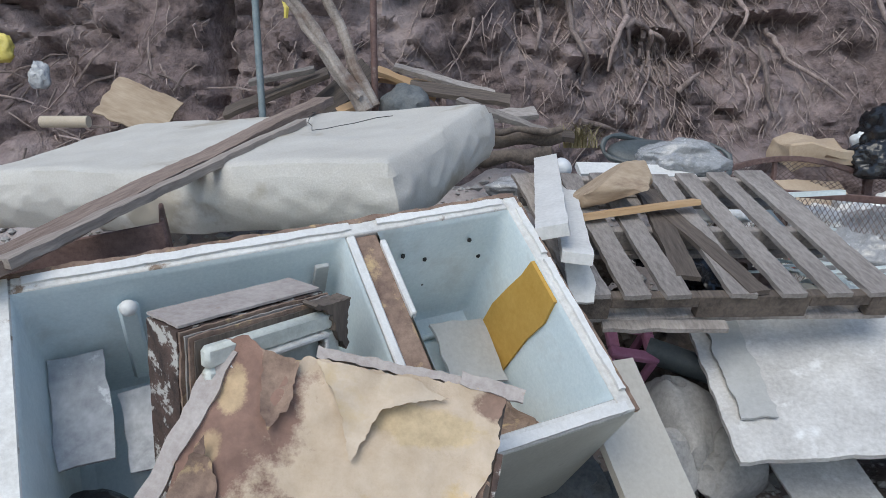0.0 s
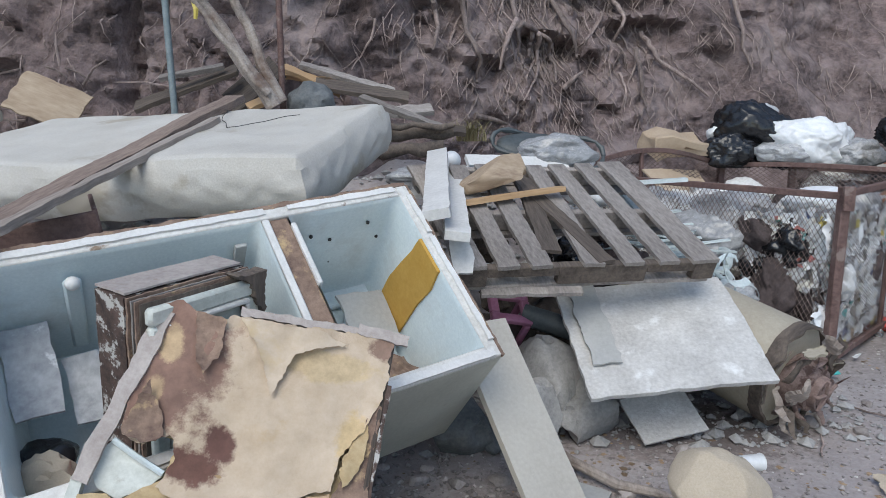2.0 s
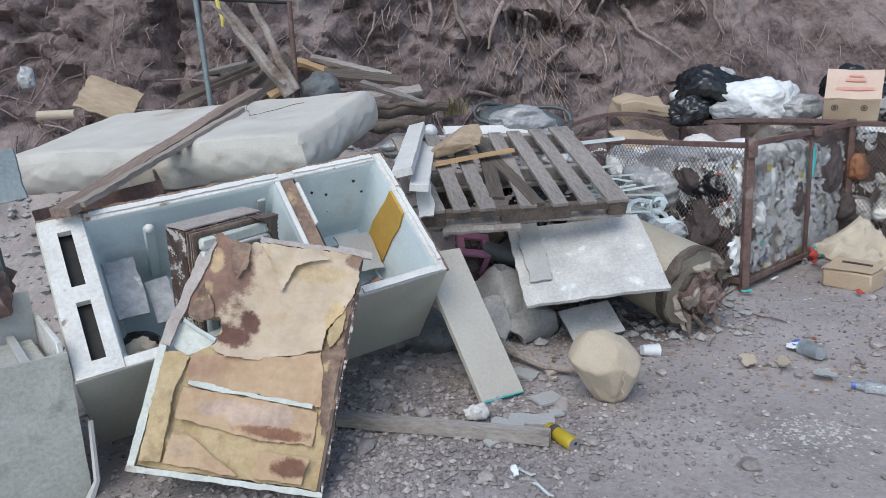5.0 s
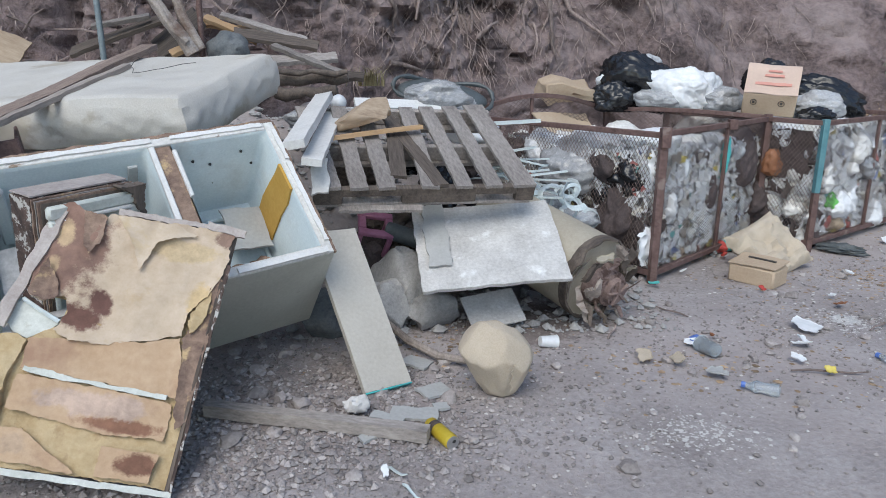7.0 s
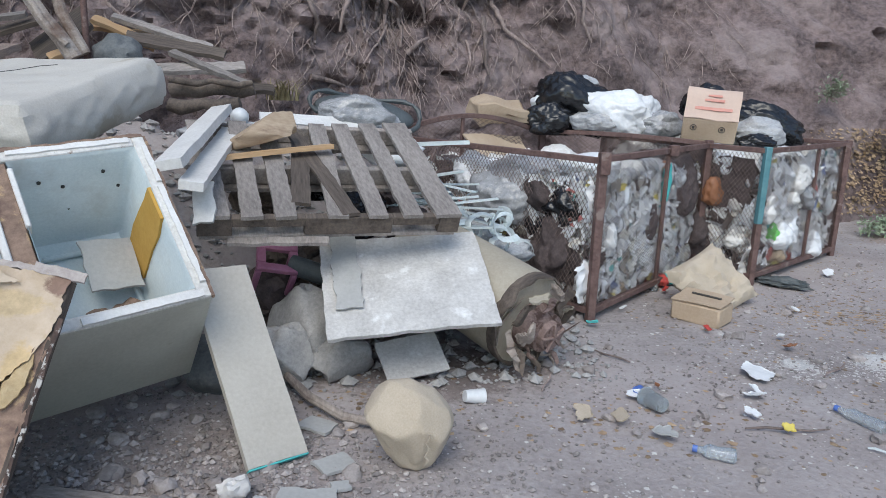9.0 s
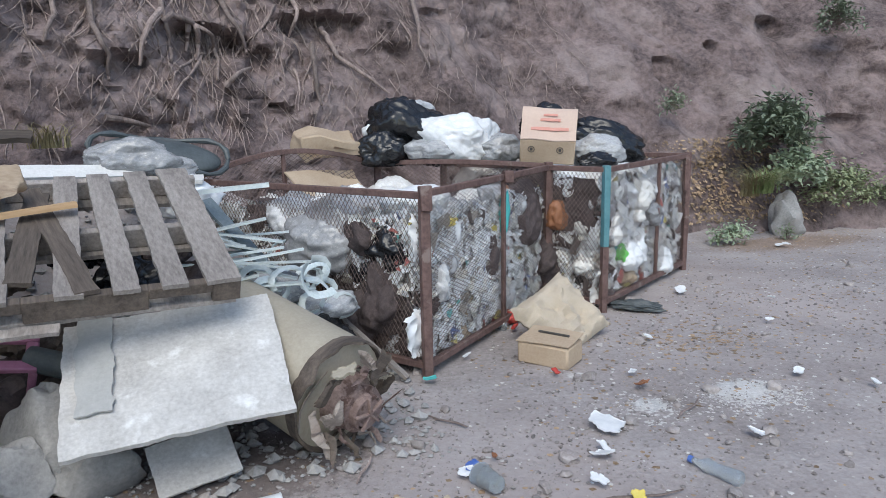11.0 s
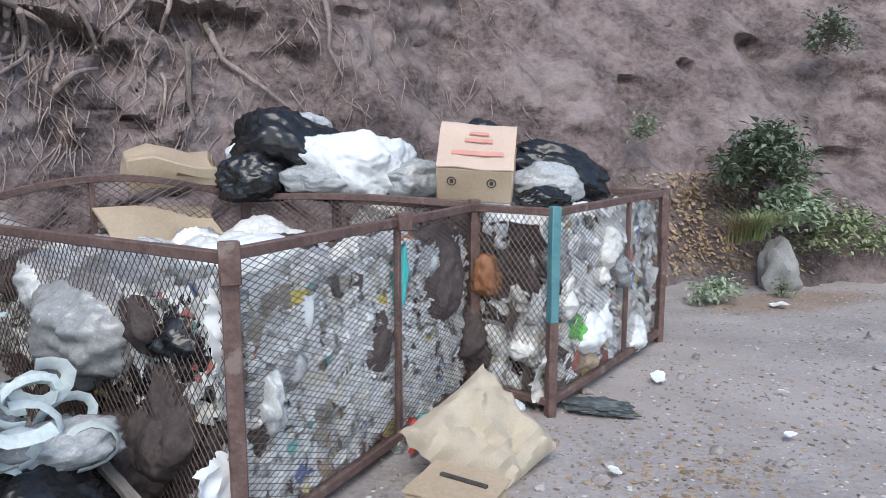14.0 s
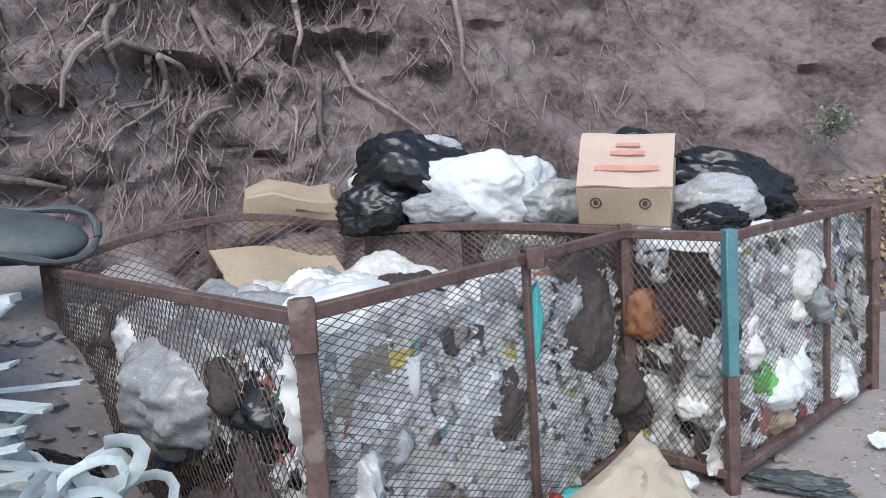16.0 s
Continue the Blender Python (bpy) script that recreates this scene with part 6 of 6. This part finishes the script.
def root(x, z, L, r, drift):
    pts = root_path(x, z, L, drift)
    n = len(pts)
    return solid("root", tube(pts, [r * (1 - 0.75 * k / n) for k in range(n)], 6), ROOT, "bare grey-brown root hanging on the bank", "root", group="roots on the bank")


MAIN_ROOTS = (((1.06, 2.5), (1.06, 2.23), (1.11, 2.0), (1.11, 1.76)), ((1.05, 2.2), (0.92, 1.95), (0.88, 1.71)), ((1.06, 2.12), (1.14, 2.19), (1.3, 2.14), (1.45, 2.05), (1.48, 1.85), (1.47, 1.62)),
              ((1.26, 2.15), (1.24, 2.0), (1.22, 1.88)), ((1.32, 2.12), (1.33, 1.95), (1.3, 1.8)), ((1.5, 2.5), (1.6, 2.25), (1.72, 2.06), (1.75, 1.88)), ((1.52, 1.6), (1.62, 1.7), (1.78, 1.78)),
              ((3.44, 2.7), (3.44, 2.29), (3.39, 2.0), (3.5, 1.75)), ((2.5, 2.2), (2.6, 1.9), (2.85, 1.7), (3.1, 1.5)), ((2.35, 2.0), (2.33, 1.56), (2.36, 1.4)), ((0.64, 1.36), (0.8, 1.33), (0.96, 1.28)),
              ((2.2, 2.6), (2.25, 2.3), (2.15, 2.05)), ((0.3, 2.4), (0.35, 2.1), (0.28, 1.85)), ((0.55, 2.4), (0.6, 2.05), (0.7, 1.8), (0.66, 1.6)))
for pts in MAIN_ROOTS:
    fine_pts = []
    for (xa, za), (xb, zb) in zip(pts, pts[1:]):
        for j in range(6):
            x, z = xa + (xb - xa) * j / 6, za + (zb - za) * j / 6
            fine_pts.append((x + 0.015 * noise.noise(Vector((x * 9, z * 9, 1))), z))
    ys = [min(bank_at(x, z), bank_at(x, z + 0.08)) - 0.05 for x, z in fine_pts]
    ys = [min(ys[max(0, k - 2):k + 3]) * 0.6 + 0.4 * ys[k] for k in range(len(ys))]
    n = len(fine_pts)
    solid("root", tube([(x, y, z) for (x, z), y in zip(fine_pts, ys)], [0.027 * (1 - 0.6 * k / n) for k in range(n)], 8), ROOT, "thick bare root arching out of the bank", "root", group="roots on the bank")
for k in range(120):
    x = rnd.choice((rnd.gauss(1.0, 0.5), rnd.gauss(2.2, 0.5), rnd.uniform(-0.6, 3.6)))
    root(x, rnd.uniform(1.75, 2.9), rnd.uniform(0.2, 0.8), 0.004 + 0.012 * rnd.random() ** 2, rnd.uniform(-1.0, 1.0))
bm = bmesh.new()
for k in range(800):
    x = rnd.choice((rnd.gauss(1.4, 0.9), rnd.uniform(-3.5, 5.5)))
    pts = root_path(x, rnd.uniform(1.2, 3.0), rnd.uniform(0.1, 0.45), rnd.uniform(-1, 1))
    tube(pts, [0.0055 * (1.2 - k2 / len(pts)) for k2 in range(len(pts))], 4, bm, caps=False)
solid("fine_roots", bm, ROOT, "tangle of fine roots on the bank", "roots", kind="stuff")

# ---- plants ----
def blade_tuft(x, y, z, n, h, lean, mt, name, label, seed):
    r = random.Random(seed)
    bm = bmesh.new()
    for k in range(n):
        a, L = r.uniform(0, 6.28), h * r.uniform(0.5, 1.1)
        o = Vector((r.gauss(0, 0.05), r.gauss(0, 0.03), 0))
        d = Vector((math.cos(a) * lean, math.sin(a) * lean - 0.25, 0)) * L
        s = Vector((-math.sin(a), math.cos(a), 0)) * 0.004
        prev = None
        for j in range(5):
            t = j / 4
            p = o + d * t * t + Vector((0, 0, L * (t - 0.75 * lean * t * t)))
            cur = (bm.verts.new(p - s * (1 - t * 0.9)), bm.verts.new(p + s * (1 - t * 0.9)))
            if prev:
                bm.faces.new((prev[0], prev[1], cur[1], cur[0]))
            prev = cur
    return solid(name, bm, mt, label, "grass", pose(x, y, z))


def bush(x, y, z, sx, sy, sz, n, leaf, seed, label, mt=None):
    r = random.Random(seed)
    b = thing("bush", label, "bush", pose(x, y, z))
    bm, st = bmesh.new(), bmesh.new()
    for k in range(n // 14):
        a, e = r.uniform(0, 6.28), r.uniform(-0.3, 1.3)
        q = r.uniform(0.45, 1.0)
        tip = Vector((math.cos(a) * math.cos(e) * sx, math.sin(a) * math.cos(e) * sy, math.sin(e) * sz)) * q
        tube([(0, 0, -0.05), tip * 0.5 + Vector((0, 0, 0.02)), tip], [0.006, 0.004, 0.002], 4, st, caps=False)
        for j in range(14):
            p = tip * r.uniform(0.7, 1.05) + Vector((r.gauss(0, 0.035), r.gauss(0, 0.035), r.gauss(0, 0.03)))
            d = Vector((r.gauss(0, 1), r.gauss(0, 1) - 0.4, r.gauss(0, 0.6))).normalized() * leaf * r.uniform(0.6, 1.2)
            s = d.cross(Vector((r.gauss(0, 0.4), r.gauss(0, 0.4), 1))).normalized() * leaf * 0.2
            m = d * 0.5 + Vector((0, 0, leaf * 0.12))
            v = [bm.verts.new(p + c) for c in (Vector((0, 0, 0)), m - s, d, m + s)]
            bm.faces.new(v)
    part("leaves", bm, mt or LEAF, b)
    part("branch", st, ROOT, b)
    return b


bush(7.1, 5.55, 1.0, 0.5, 0.35, 0.5, 2400, 0.1, 1, "dusty green leafy bush on the bank")
bush(7.25, 5.35, 0.62, 0.42, 0.25, 0.36, 1200, 0.09, 2, "dusty green leafy bush on the bank")
bush(7.75, 5.25, 0.4, 0.5, 0.25, 0.36, 1300, 0.07, 3, "low pale green weeds at the bank foot", WEED)
bush(8.6, 5.1, 0.4, 0.6, 0.25, 0.3, 900, 0.07, 8, "low pale green weeds at the bank foot", WEED)
bush(6.15, 5.05, 0.1, 0.28, 0.14, 0.11, 420, 0.06, 4, "small dark green weed on the dirt")
bush(6.87, 5.05, 0.04, 0.09, 0.07, 0.08, 120, 0.05, 5, "small dark green weed on the dirt")
bush(8.6, 6.3, 2.3, 0.4, 0.25, 0.4, 700, 0.07, 6, "sparse green shrub high on the bank")
bush(6.1, 6.0, 1.35, 0.2, 0.1, 0.2, 320, 0.05, 7, "sparse weed on the bank")
blade_tuft(6.5, 5.2, 0.45, 260, 0.6, 0.8, DRYGRASS, "grass_tuft", "straw-coloured grass tuft hanging at the bank foot", 1)
blade_tuft(6.6, 5.14, 0.48, 200, 0.6, 0.8, GREENGRASS, "grass_tuft", "pale green grass tuft at the bank foot", 2)
blade_tuft(0.5, 3.95, 1.2, 110, 0.3, 0.7, DRYGRASS, "grass_tuft", "straw-coloured grass tuft behind the pallet", 3)
boulder(7.08, 5.3, 0.12, 0.19, 0.17, 0.28, STONE, 9, "pale grey block half buried at the bank foot")


# ---- small litter on the dirt ----
def on_ground(x, y, lift=0.0):
    return (x, y, ground_z(x, y) + lift)


def tin_can(x, y):
    L = 0.165
    c = thing("drink_can", "dented yellow drink can lying on the dirt", "can", pose(x, y, ground_z(x, y) + 0.03, 0, 0, -62))
    part("can_body", tube([(0, 0, 0), (0.008, 0, 0), (L - 0.01, 0, 0), (L, 0, 0)], [0.024, 0.029, 0.029, 0.025], 24), CANYELLOW, c)
    lid = part("can_lid", tube([(L, 0, 0), (L + 0.003, 0, 0), (L + 0.001, 0, 0)], [0.026, 0.026, 0.02], 24), TIN, c)
    # black lump in place of the shaded hole
    hole = part("opening", lump(0.004, 0.009, 0.007, 1, 0, 0, 2, -1), BLACK, c)
    hole.location = (L + 0.001, 0.006, 0.004)
    under(hole, lid)
    part("print_band", tube([(0.03, 0, 0), (0.06, 0, 0)], 0.0295, 24, caps=False), DARKWOOD, c, "brown printed band")
    return c


tin_can(0.79, 1.07)
plank((-0.1, 1.22, 0.075), (0.78, 0.97, 0.075), 0.055, 0.05, OLDWOOD, "grey_plank", "grey weathered plank lying on the dirt", "plank", seed=101, jag=0.006)
solid("foam_scrap", lump(0.045, 0.04, 0.035, 3, 0.4, 0.3, 3, -0.6, 0.3), CHALK, "torn white foam scrap on the dirt", "foam", pose(0.505, 1.2, 0.05))
for k, (x, y, w, h, t) in enumerate(((0.73, 1.19, 0.19, 0.09, -6), (0.62, 1.12, 0.13, 0.05, -16), (0.85, 1.24, 0.07, 0.05, 10), (0.86, 1.36, 0.13, 0.1, 30), (0.84, 1.68, 0.1, 0.13, 60), (0.6, 0.98, 0.12, 0.05, 40))):
    solid("grey_shard", slab(w, h, 0.012, 0.02, 0.004, 0.012, 110 + k), GREYBOARD, "broken flat grey shard on the dirt", "shard", pose(*on_ground(x - w / 2, y - h / 2, 0.018 + 0.03 * (k == 1)), 3, 2, t), "grey shards")
solid("root_stick", tube([(0.62, 2.02, 0.08), (0.72, 1.86, 0.05), (0.86, 1.7, 0.035), (0.98, 1.64, 0.035), (1.05, 1.6, 0.03)], [0.018, 0.021, 0.02, 0.017, 0.01], 9), BEAMWOOD, "bent brown stick beside the sack", "stick")


def cup(x, y, turn, mt, label, h=0.09, r=0.035):
    c = thing("plastic_cup", label, "cup", pose(*on_ground(x, y, r), 0, 8, turn))
    part("cup_wall", tube([(0, 0, 0), (0.001, 0, 0), (h, 0, 0), (h, 0, 0), (h - 0.003, 0, 0), (0.004, 0, 0)], [0.005, r * 0.75, r, r + 0.003, r - 0.003, r * 0.7], 20), mt, c)
    return c


cup(1.38, 1.83, 10, WHITEBAG, "white crushed plastic cup on the dirt")
cup(2.22, 1.68, 100, BOTTLE, "clear plastic cup lying on the dirt", 0.12, 0.045)


def bottle(x, y, turn, mt, cap, label, L=0.2, r=0.03):
    b = thing("plastic_bottle", label, "bottle", pose(*on_ground(x, y, r * 0.8), 0, 0, turn))
    part("bottle_body", tube([(0, 0, 0), (0.008, 0, 0), (L * 0.3, 0, 0), (L * 0.5, 0, 0), (L * 0.7, 0, 0), (L * 0.88, 0, 0), (L, 0, 0)], [r * 0.7, r, r * 0.93, r * 0.8, r, r * 0.45, r * 0.4], 16), mt, b)
    part("cap", tube([(L, 0, 0), (L + 0.018, 0, 0)], r * 0.46, 12), cap, b)
    return b


bottle(2.32, 1.27, 150, BOTTLE, BLUEBAG, "flattened clear bottle with a blue cap on the dirt", 0.14)
bottle(3.08, 1.42, 110, BOTTLE, BLUEBAG, "clear bottle with a blue cap on the dirt")
bottle(2.9, 3.5, 130, BOTTLE, REDBAG, "clear bottle with a red cap by the cage", 0.2)
bottle(2.98, 3.38, 60, BOTTLE, WHITEBAG, "crushed clear bottle by the cage", 0.16)
rnd = random.Random(77)
for x, y, w, mt in ((2.16, 1.83, 0.06, WHITEBAG), (2.19, 1.86, 0.08, BLUEBAG), (2.71, 1.76, 0.08, WHITEBAG), (2.59, 1.6, 0.06, WHITEBAG), (2.74, 1.81, 0.06, WHITEBAG), (4.55, 3.71, 0.1, WHITEBAG), (4.07, 2.14, 0.07, WHITEBAG), (2.85, 1.98, 0.14, WHITEBAG),
                    (2.93, 2.58, 0.05, REDBAG), (3.57, 4.0, 0.07, REDBAG), (0.62, 0.75, 0.05, WHITEBAG), (2.3, 1.9, 0.03, ORANGEBAG), (4.6, 2.9, 0.05, WHITEBAG), (3.4, 1.7, 0.06, WHITEBAG), (4.3, 1.9, 0.04, WHITEBAG), (3.3, 2.45, 0.05, WHITEBAG), (5.0, 3.3, 0.05, WHITEBAG), (3.7, 2.9, 0.05, WHITEBAG), (2.13, 1.47, 0.09, GREYBOARD), (2.66, 1.45, 0.05, YELLOWBAG), (0.9, 0.42, 0.1, SACK), (2.0, 1.62, 0.12, SACK), (1.86, 1.66, 0.1, SACK), (3.25, 2.3, 0.09, ORANGEBAG), (6.5, 4.75, 0.12, WHITEBAG), (3.05, 3.35, 0.07, REDBAG), (2.6, 3.0, 0.06, WHITEBAG), (2.3, 2.75, 0.07, TURQ)):
    solid("litter_scrap", scrap(w, w * rnd.uniform(0.4, 0.9), 0.004, rnd.randrange(999), 0.5, 0.016), mt, "small torn scrap of litter on the dirt", "litter", pose(*on_ground(x, y, 0.028), rnd.uniform(-12, 12), rnd.uniform(-12, 12), rnd.uniform(0, 360)), "litter scraps")
for x, y, L, a in ((0.62, 0.8, 0.1, -40), (0.68, 0.7, 0.12, -60), (1.05, 0.45, 0.09, 5), (2.5, 1.5, 0.35, -10), (2.3, 2.2, 0.2, 130), (3.2, 1.95, 0.25, 30), (1.75, 1.9, 0.2, 60), (2.9, 1.3, 0.12, -50)):
    p = Vector(on_ground(x, y, 0.012))
    v = [p + Vector((math.cos(radians(a)) * L * j / 4, math.sin(radians(a)) * L * j / 4 + 0.01 * math.sin(j * 2), 0.004 * j % 0.01)) for j in range(5)]
    solid("twig", tube(v, [0.004, 0.006, 0.005, 0.005, 0.003], 5), PALESTRIP if L < 0.13 else ROOT, "thin pale twig on the dirt", "twig", group="twigs")
solid("black_rag", lump(0.16, 0.05, 0.035, 9, 0.5, 0.3, 4, -0.6, 0.3), DARKPLASTIC, "dark cloth rag beside the cage foot", "rag", pose(4.02, 3.46, 0.03, 0, 0, -35))
for k in range(9):
    bag(rnd.uniform(2.75, 3.6), rnd.uniform(3.4, 3.6), 0.05, 0.06, 0.05, 0.04, rnd.choice((1, 2, 8, 10, 0)), k, (0, 0, 40 * k), where="at the cage foot")
for k in range(40):
    x = rnd.uniform(-3.4, -1.4)
    y = rnd.uniform(3.5, 4.1)
    a, L = rnd.uniform(0, 6.28), rnd.uniform(0.15, 0.5)
    p = Vector((x, y, max(ground_z(x, y), 1.0) + rnd.uniform(0.05, 0.75)))
    p.y = bank_at(p.x, p.z) - rnd.uniform(0.02, 0.12)
    solid("dead_stick", tube([p, p + Vector((math.cos(a) * L * 0.5, -0.03, math.sin(a) * L * 0.4 + 0.02)), p + Vector((math.cos(a) * L, -0.02, math.sin(a) * L * 0.8))], [0.009, 0.008, 0.004], 5), ROOT, "dry stick on the rubble slope", "stick", group="dry sticks")
bag(-3.2, 4.15, 1.85, 0.12, 0.06, 0.1, 5, 1, where="on the rubble slope")
bag(-2.75, 3.9, 1.65, 0.06, 0.05, 0.08, 1, 2, where="on the rubble slope")


# ---- stones ----
def stone_mesh(seed, detail=2):
    bm = lump(1, 1, 0.65, seed, 0.55, 0.2, detail, -0.6)
    ob = link_mesh("stone", bm, PEBBLE)
    me = ob.data
    bpy.data.objects.remove(ob)
    return me


STONES = [stone_mesh(k) for k in range(6)]
rnd = random.Random(9)


def strewn():
    """A place on the dirt, thicker before the heap and along the cages."""
    k = rnd.random()
    if k < 0.45:
        return rnd.gauss(0.25, 0.7), rnd.gauss(1.35, 0.45)
    if k < 0.7:
        return rnd.gauss(2.4, 0.9), rnd.gauss(1.9, 0.55)
    return rnd.gauss(4.6, 1.6), rnd.gauss(3.0, 0.9)


for k in range(290):
    x, y = strewn()
    r = 0.01 + 0.034 * rnd.random() ** 2
    ob = new("stone", STONES[k % 6])
    ob.matrix_basis = pose(*on_ground(x, y, r * 0.25), rnd.uniform(-20, 20), rnd.uniform(-20, 20), rnd.uniform(0, 360)) @ Matrix.Diagonal((r, r * rnd.uniform(0.6, 1), r, 1))
    tagged(ob, "small grey stone lying on the dirt", "stone", "stones on the dirt")


def scatter(name, n, lo, hi, flat, mt, label, category, where):
    """Many small angular bits as one sheet of stuff."""
    V, F = [], []
    for k in range(n):
        x, y = where()
        r = lo * (hi / lo) ** rnd.random() ** 2
        z = ground_z(x, y) + r * flat * 0.4
        a0 = rnd.uniform(0, 6.28)
        b = len(V)
        for j in range(5):
            a = a0 + j * 1.2566 + rnd.uniform(-0.3, 0.3)
            q = r * rnd.uniform(0.6, 1.1)
            V.append((x + q * math.cos(a), y + q * math.sin(a), z + rnd.uniform(-0.1, 0.2) * r * flat))
        V.append((x + rnd.uniform(-0.3, 0.3) * r, y + rnd.uniform(-0.3, 0.3) * r, z + r * flat * rnd.uniform(0.5, 1)))
        V.append((x, y, z - r * flat))
        for j in range(5):
            F.append((b + j, b + (j + 1) % 5, b + 5))
            F.append((b + (j + 1) % 5, b + j, b + 6))
    me = bpy.data.meshes.new(name)
    me.from_pydata(V, [], F)
    me.materials.append(mt)
    return tagged(new(name, me), label, category, kind="stuff")


def near_right():
    return rnd.uniform(-1.0, 6.5), rnd.gauss(2.0, 1.1)


scatter("gravel", 13000, 0.003, 0.014, 0.8, PEBBLE, "fine grey gravel on the dirt", "gravel", strewn)
scatter("coarse_gravel", 7000, 0.005, 0.022, 0.8, GRAVEL, "coarse grey gravel under the leaning door", "gravel", lambda: (rnd.gauss(0.15, 0.6), rnd.gauss(1.05, 0.36)))
scatter("grit", 5000, 0.002, 0.007, 0.8, PEBBLE, "fine grit on the dirt", "grit", near_right)
scatter("plaster_chips", 900, 0.004, 0.014, 0.5, CHALK, "pale plaster chips on the dirt", "chips", strewn)
scatter("plaster_dust", 2600, 0.0025, 0.014, 0.12, CHALK, "pale crumbled plaster patch", "plaster", lambda: (lambda c: (rnd.gauss(c[0], 0.13), rnd.gauss(c[1], 0.09)))(rnd.choice(((3.67, 2.04), (3.67, 2.04), (3.75, 2.0), (3.17, 2.1), (1.81, 0.99)))))
def right_yard():
    x = rnd.uniform(2.6, 9.0)
    return x, rnd.uniform(0.9, 1.0) * (1.0 + 0.45 * x) + rnd.gauss(0.2, 0.75)


scatter("leaf_bits", 2600, 0.006, 0.02, 0.2, DEADLEAF, "scattered brown leaf bits on the dirt", "leaves", right_yard)
scatter("pale_bits", 1500, 0.004, 0.016, 0.3, CHALK, "scattered pale litter bits on the dirt", "litter", right_yard)
scatter("dead_leaves", 900, 0.008, 0.024, 0.25, DEADLEAF, "fallen brown leaves on the dirt", "leaves", lambda: (lambda c: (rnd.gauss(c[0], c[2]), rnd.gauss(c[1], c[3])))(rnd.choice(((4.0, 2.76, 0.22, 0.13), (4.0, 2.76, 0.22, 0.13), (6.6, 5.2, 0.6, 0.2), (7.4, 4.9, 0.8, 0.2), (0.95, 1.9, 0.35, 0.25), (2.0, 1.6, 0.3, 0.2), (4.8, 3.2, 1.0, 0.5)))))


V, F = [], []
for k in range(1300):
    x, z = rnd.gauss(6.75, 0.45), rnd.uniform(0.12, 1.0)
    y, r, a = bank_at(x, z) - 0.012, rnd.uniform(0.012, 0.035), rnd.uniform(0, 6.28)
    b = len(V)
    for q in range(4):
        g = a + q * 1.571
        w = r if q % 2 else r * 0.5
        V.append((x + w * math.cos(g), y - rnd.uniform(0, 0.02) + 0.6 * w * math.sin(g), z + 0.7 * w * math.sin(g)))
    F.append((b, b + 1, b + 2, b + 3))
me = bpy.data.meshes.new("bank_leaves")
me.from_pydata(V, [], F)
me.materials.append(DEADLEAF)
tagged(new("bank_leaves", me), "fallen brown leaves caught on the bank foot", "leaves", kind="stuff")


def on_heap():
    x = rnd.uniform(-3.2, 2.2)
    return x, rnd.uniform(2.0, 4.2)


scatter("heap_rubble", 5000, 0.01, 0.05, 0.8, STONE, "broken rubble of the heap", "rubble", on_heap)
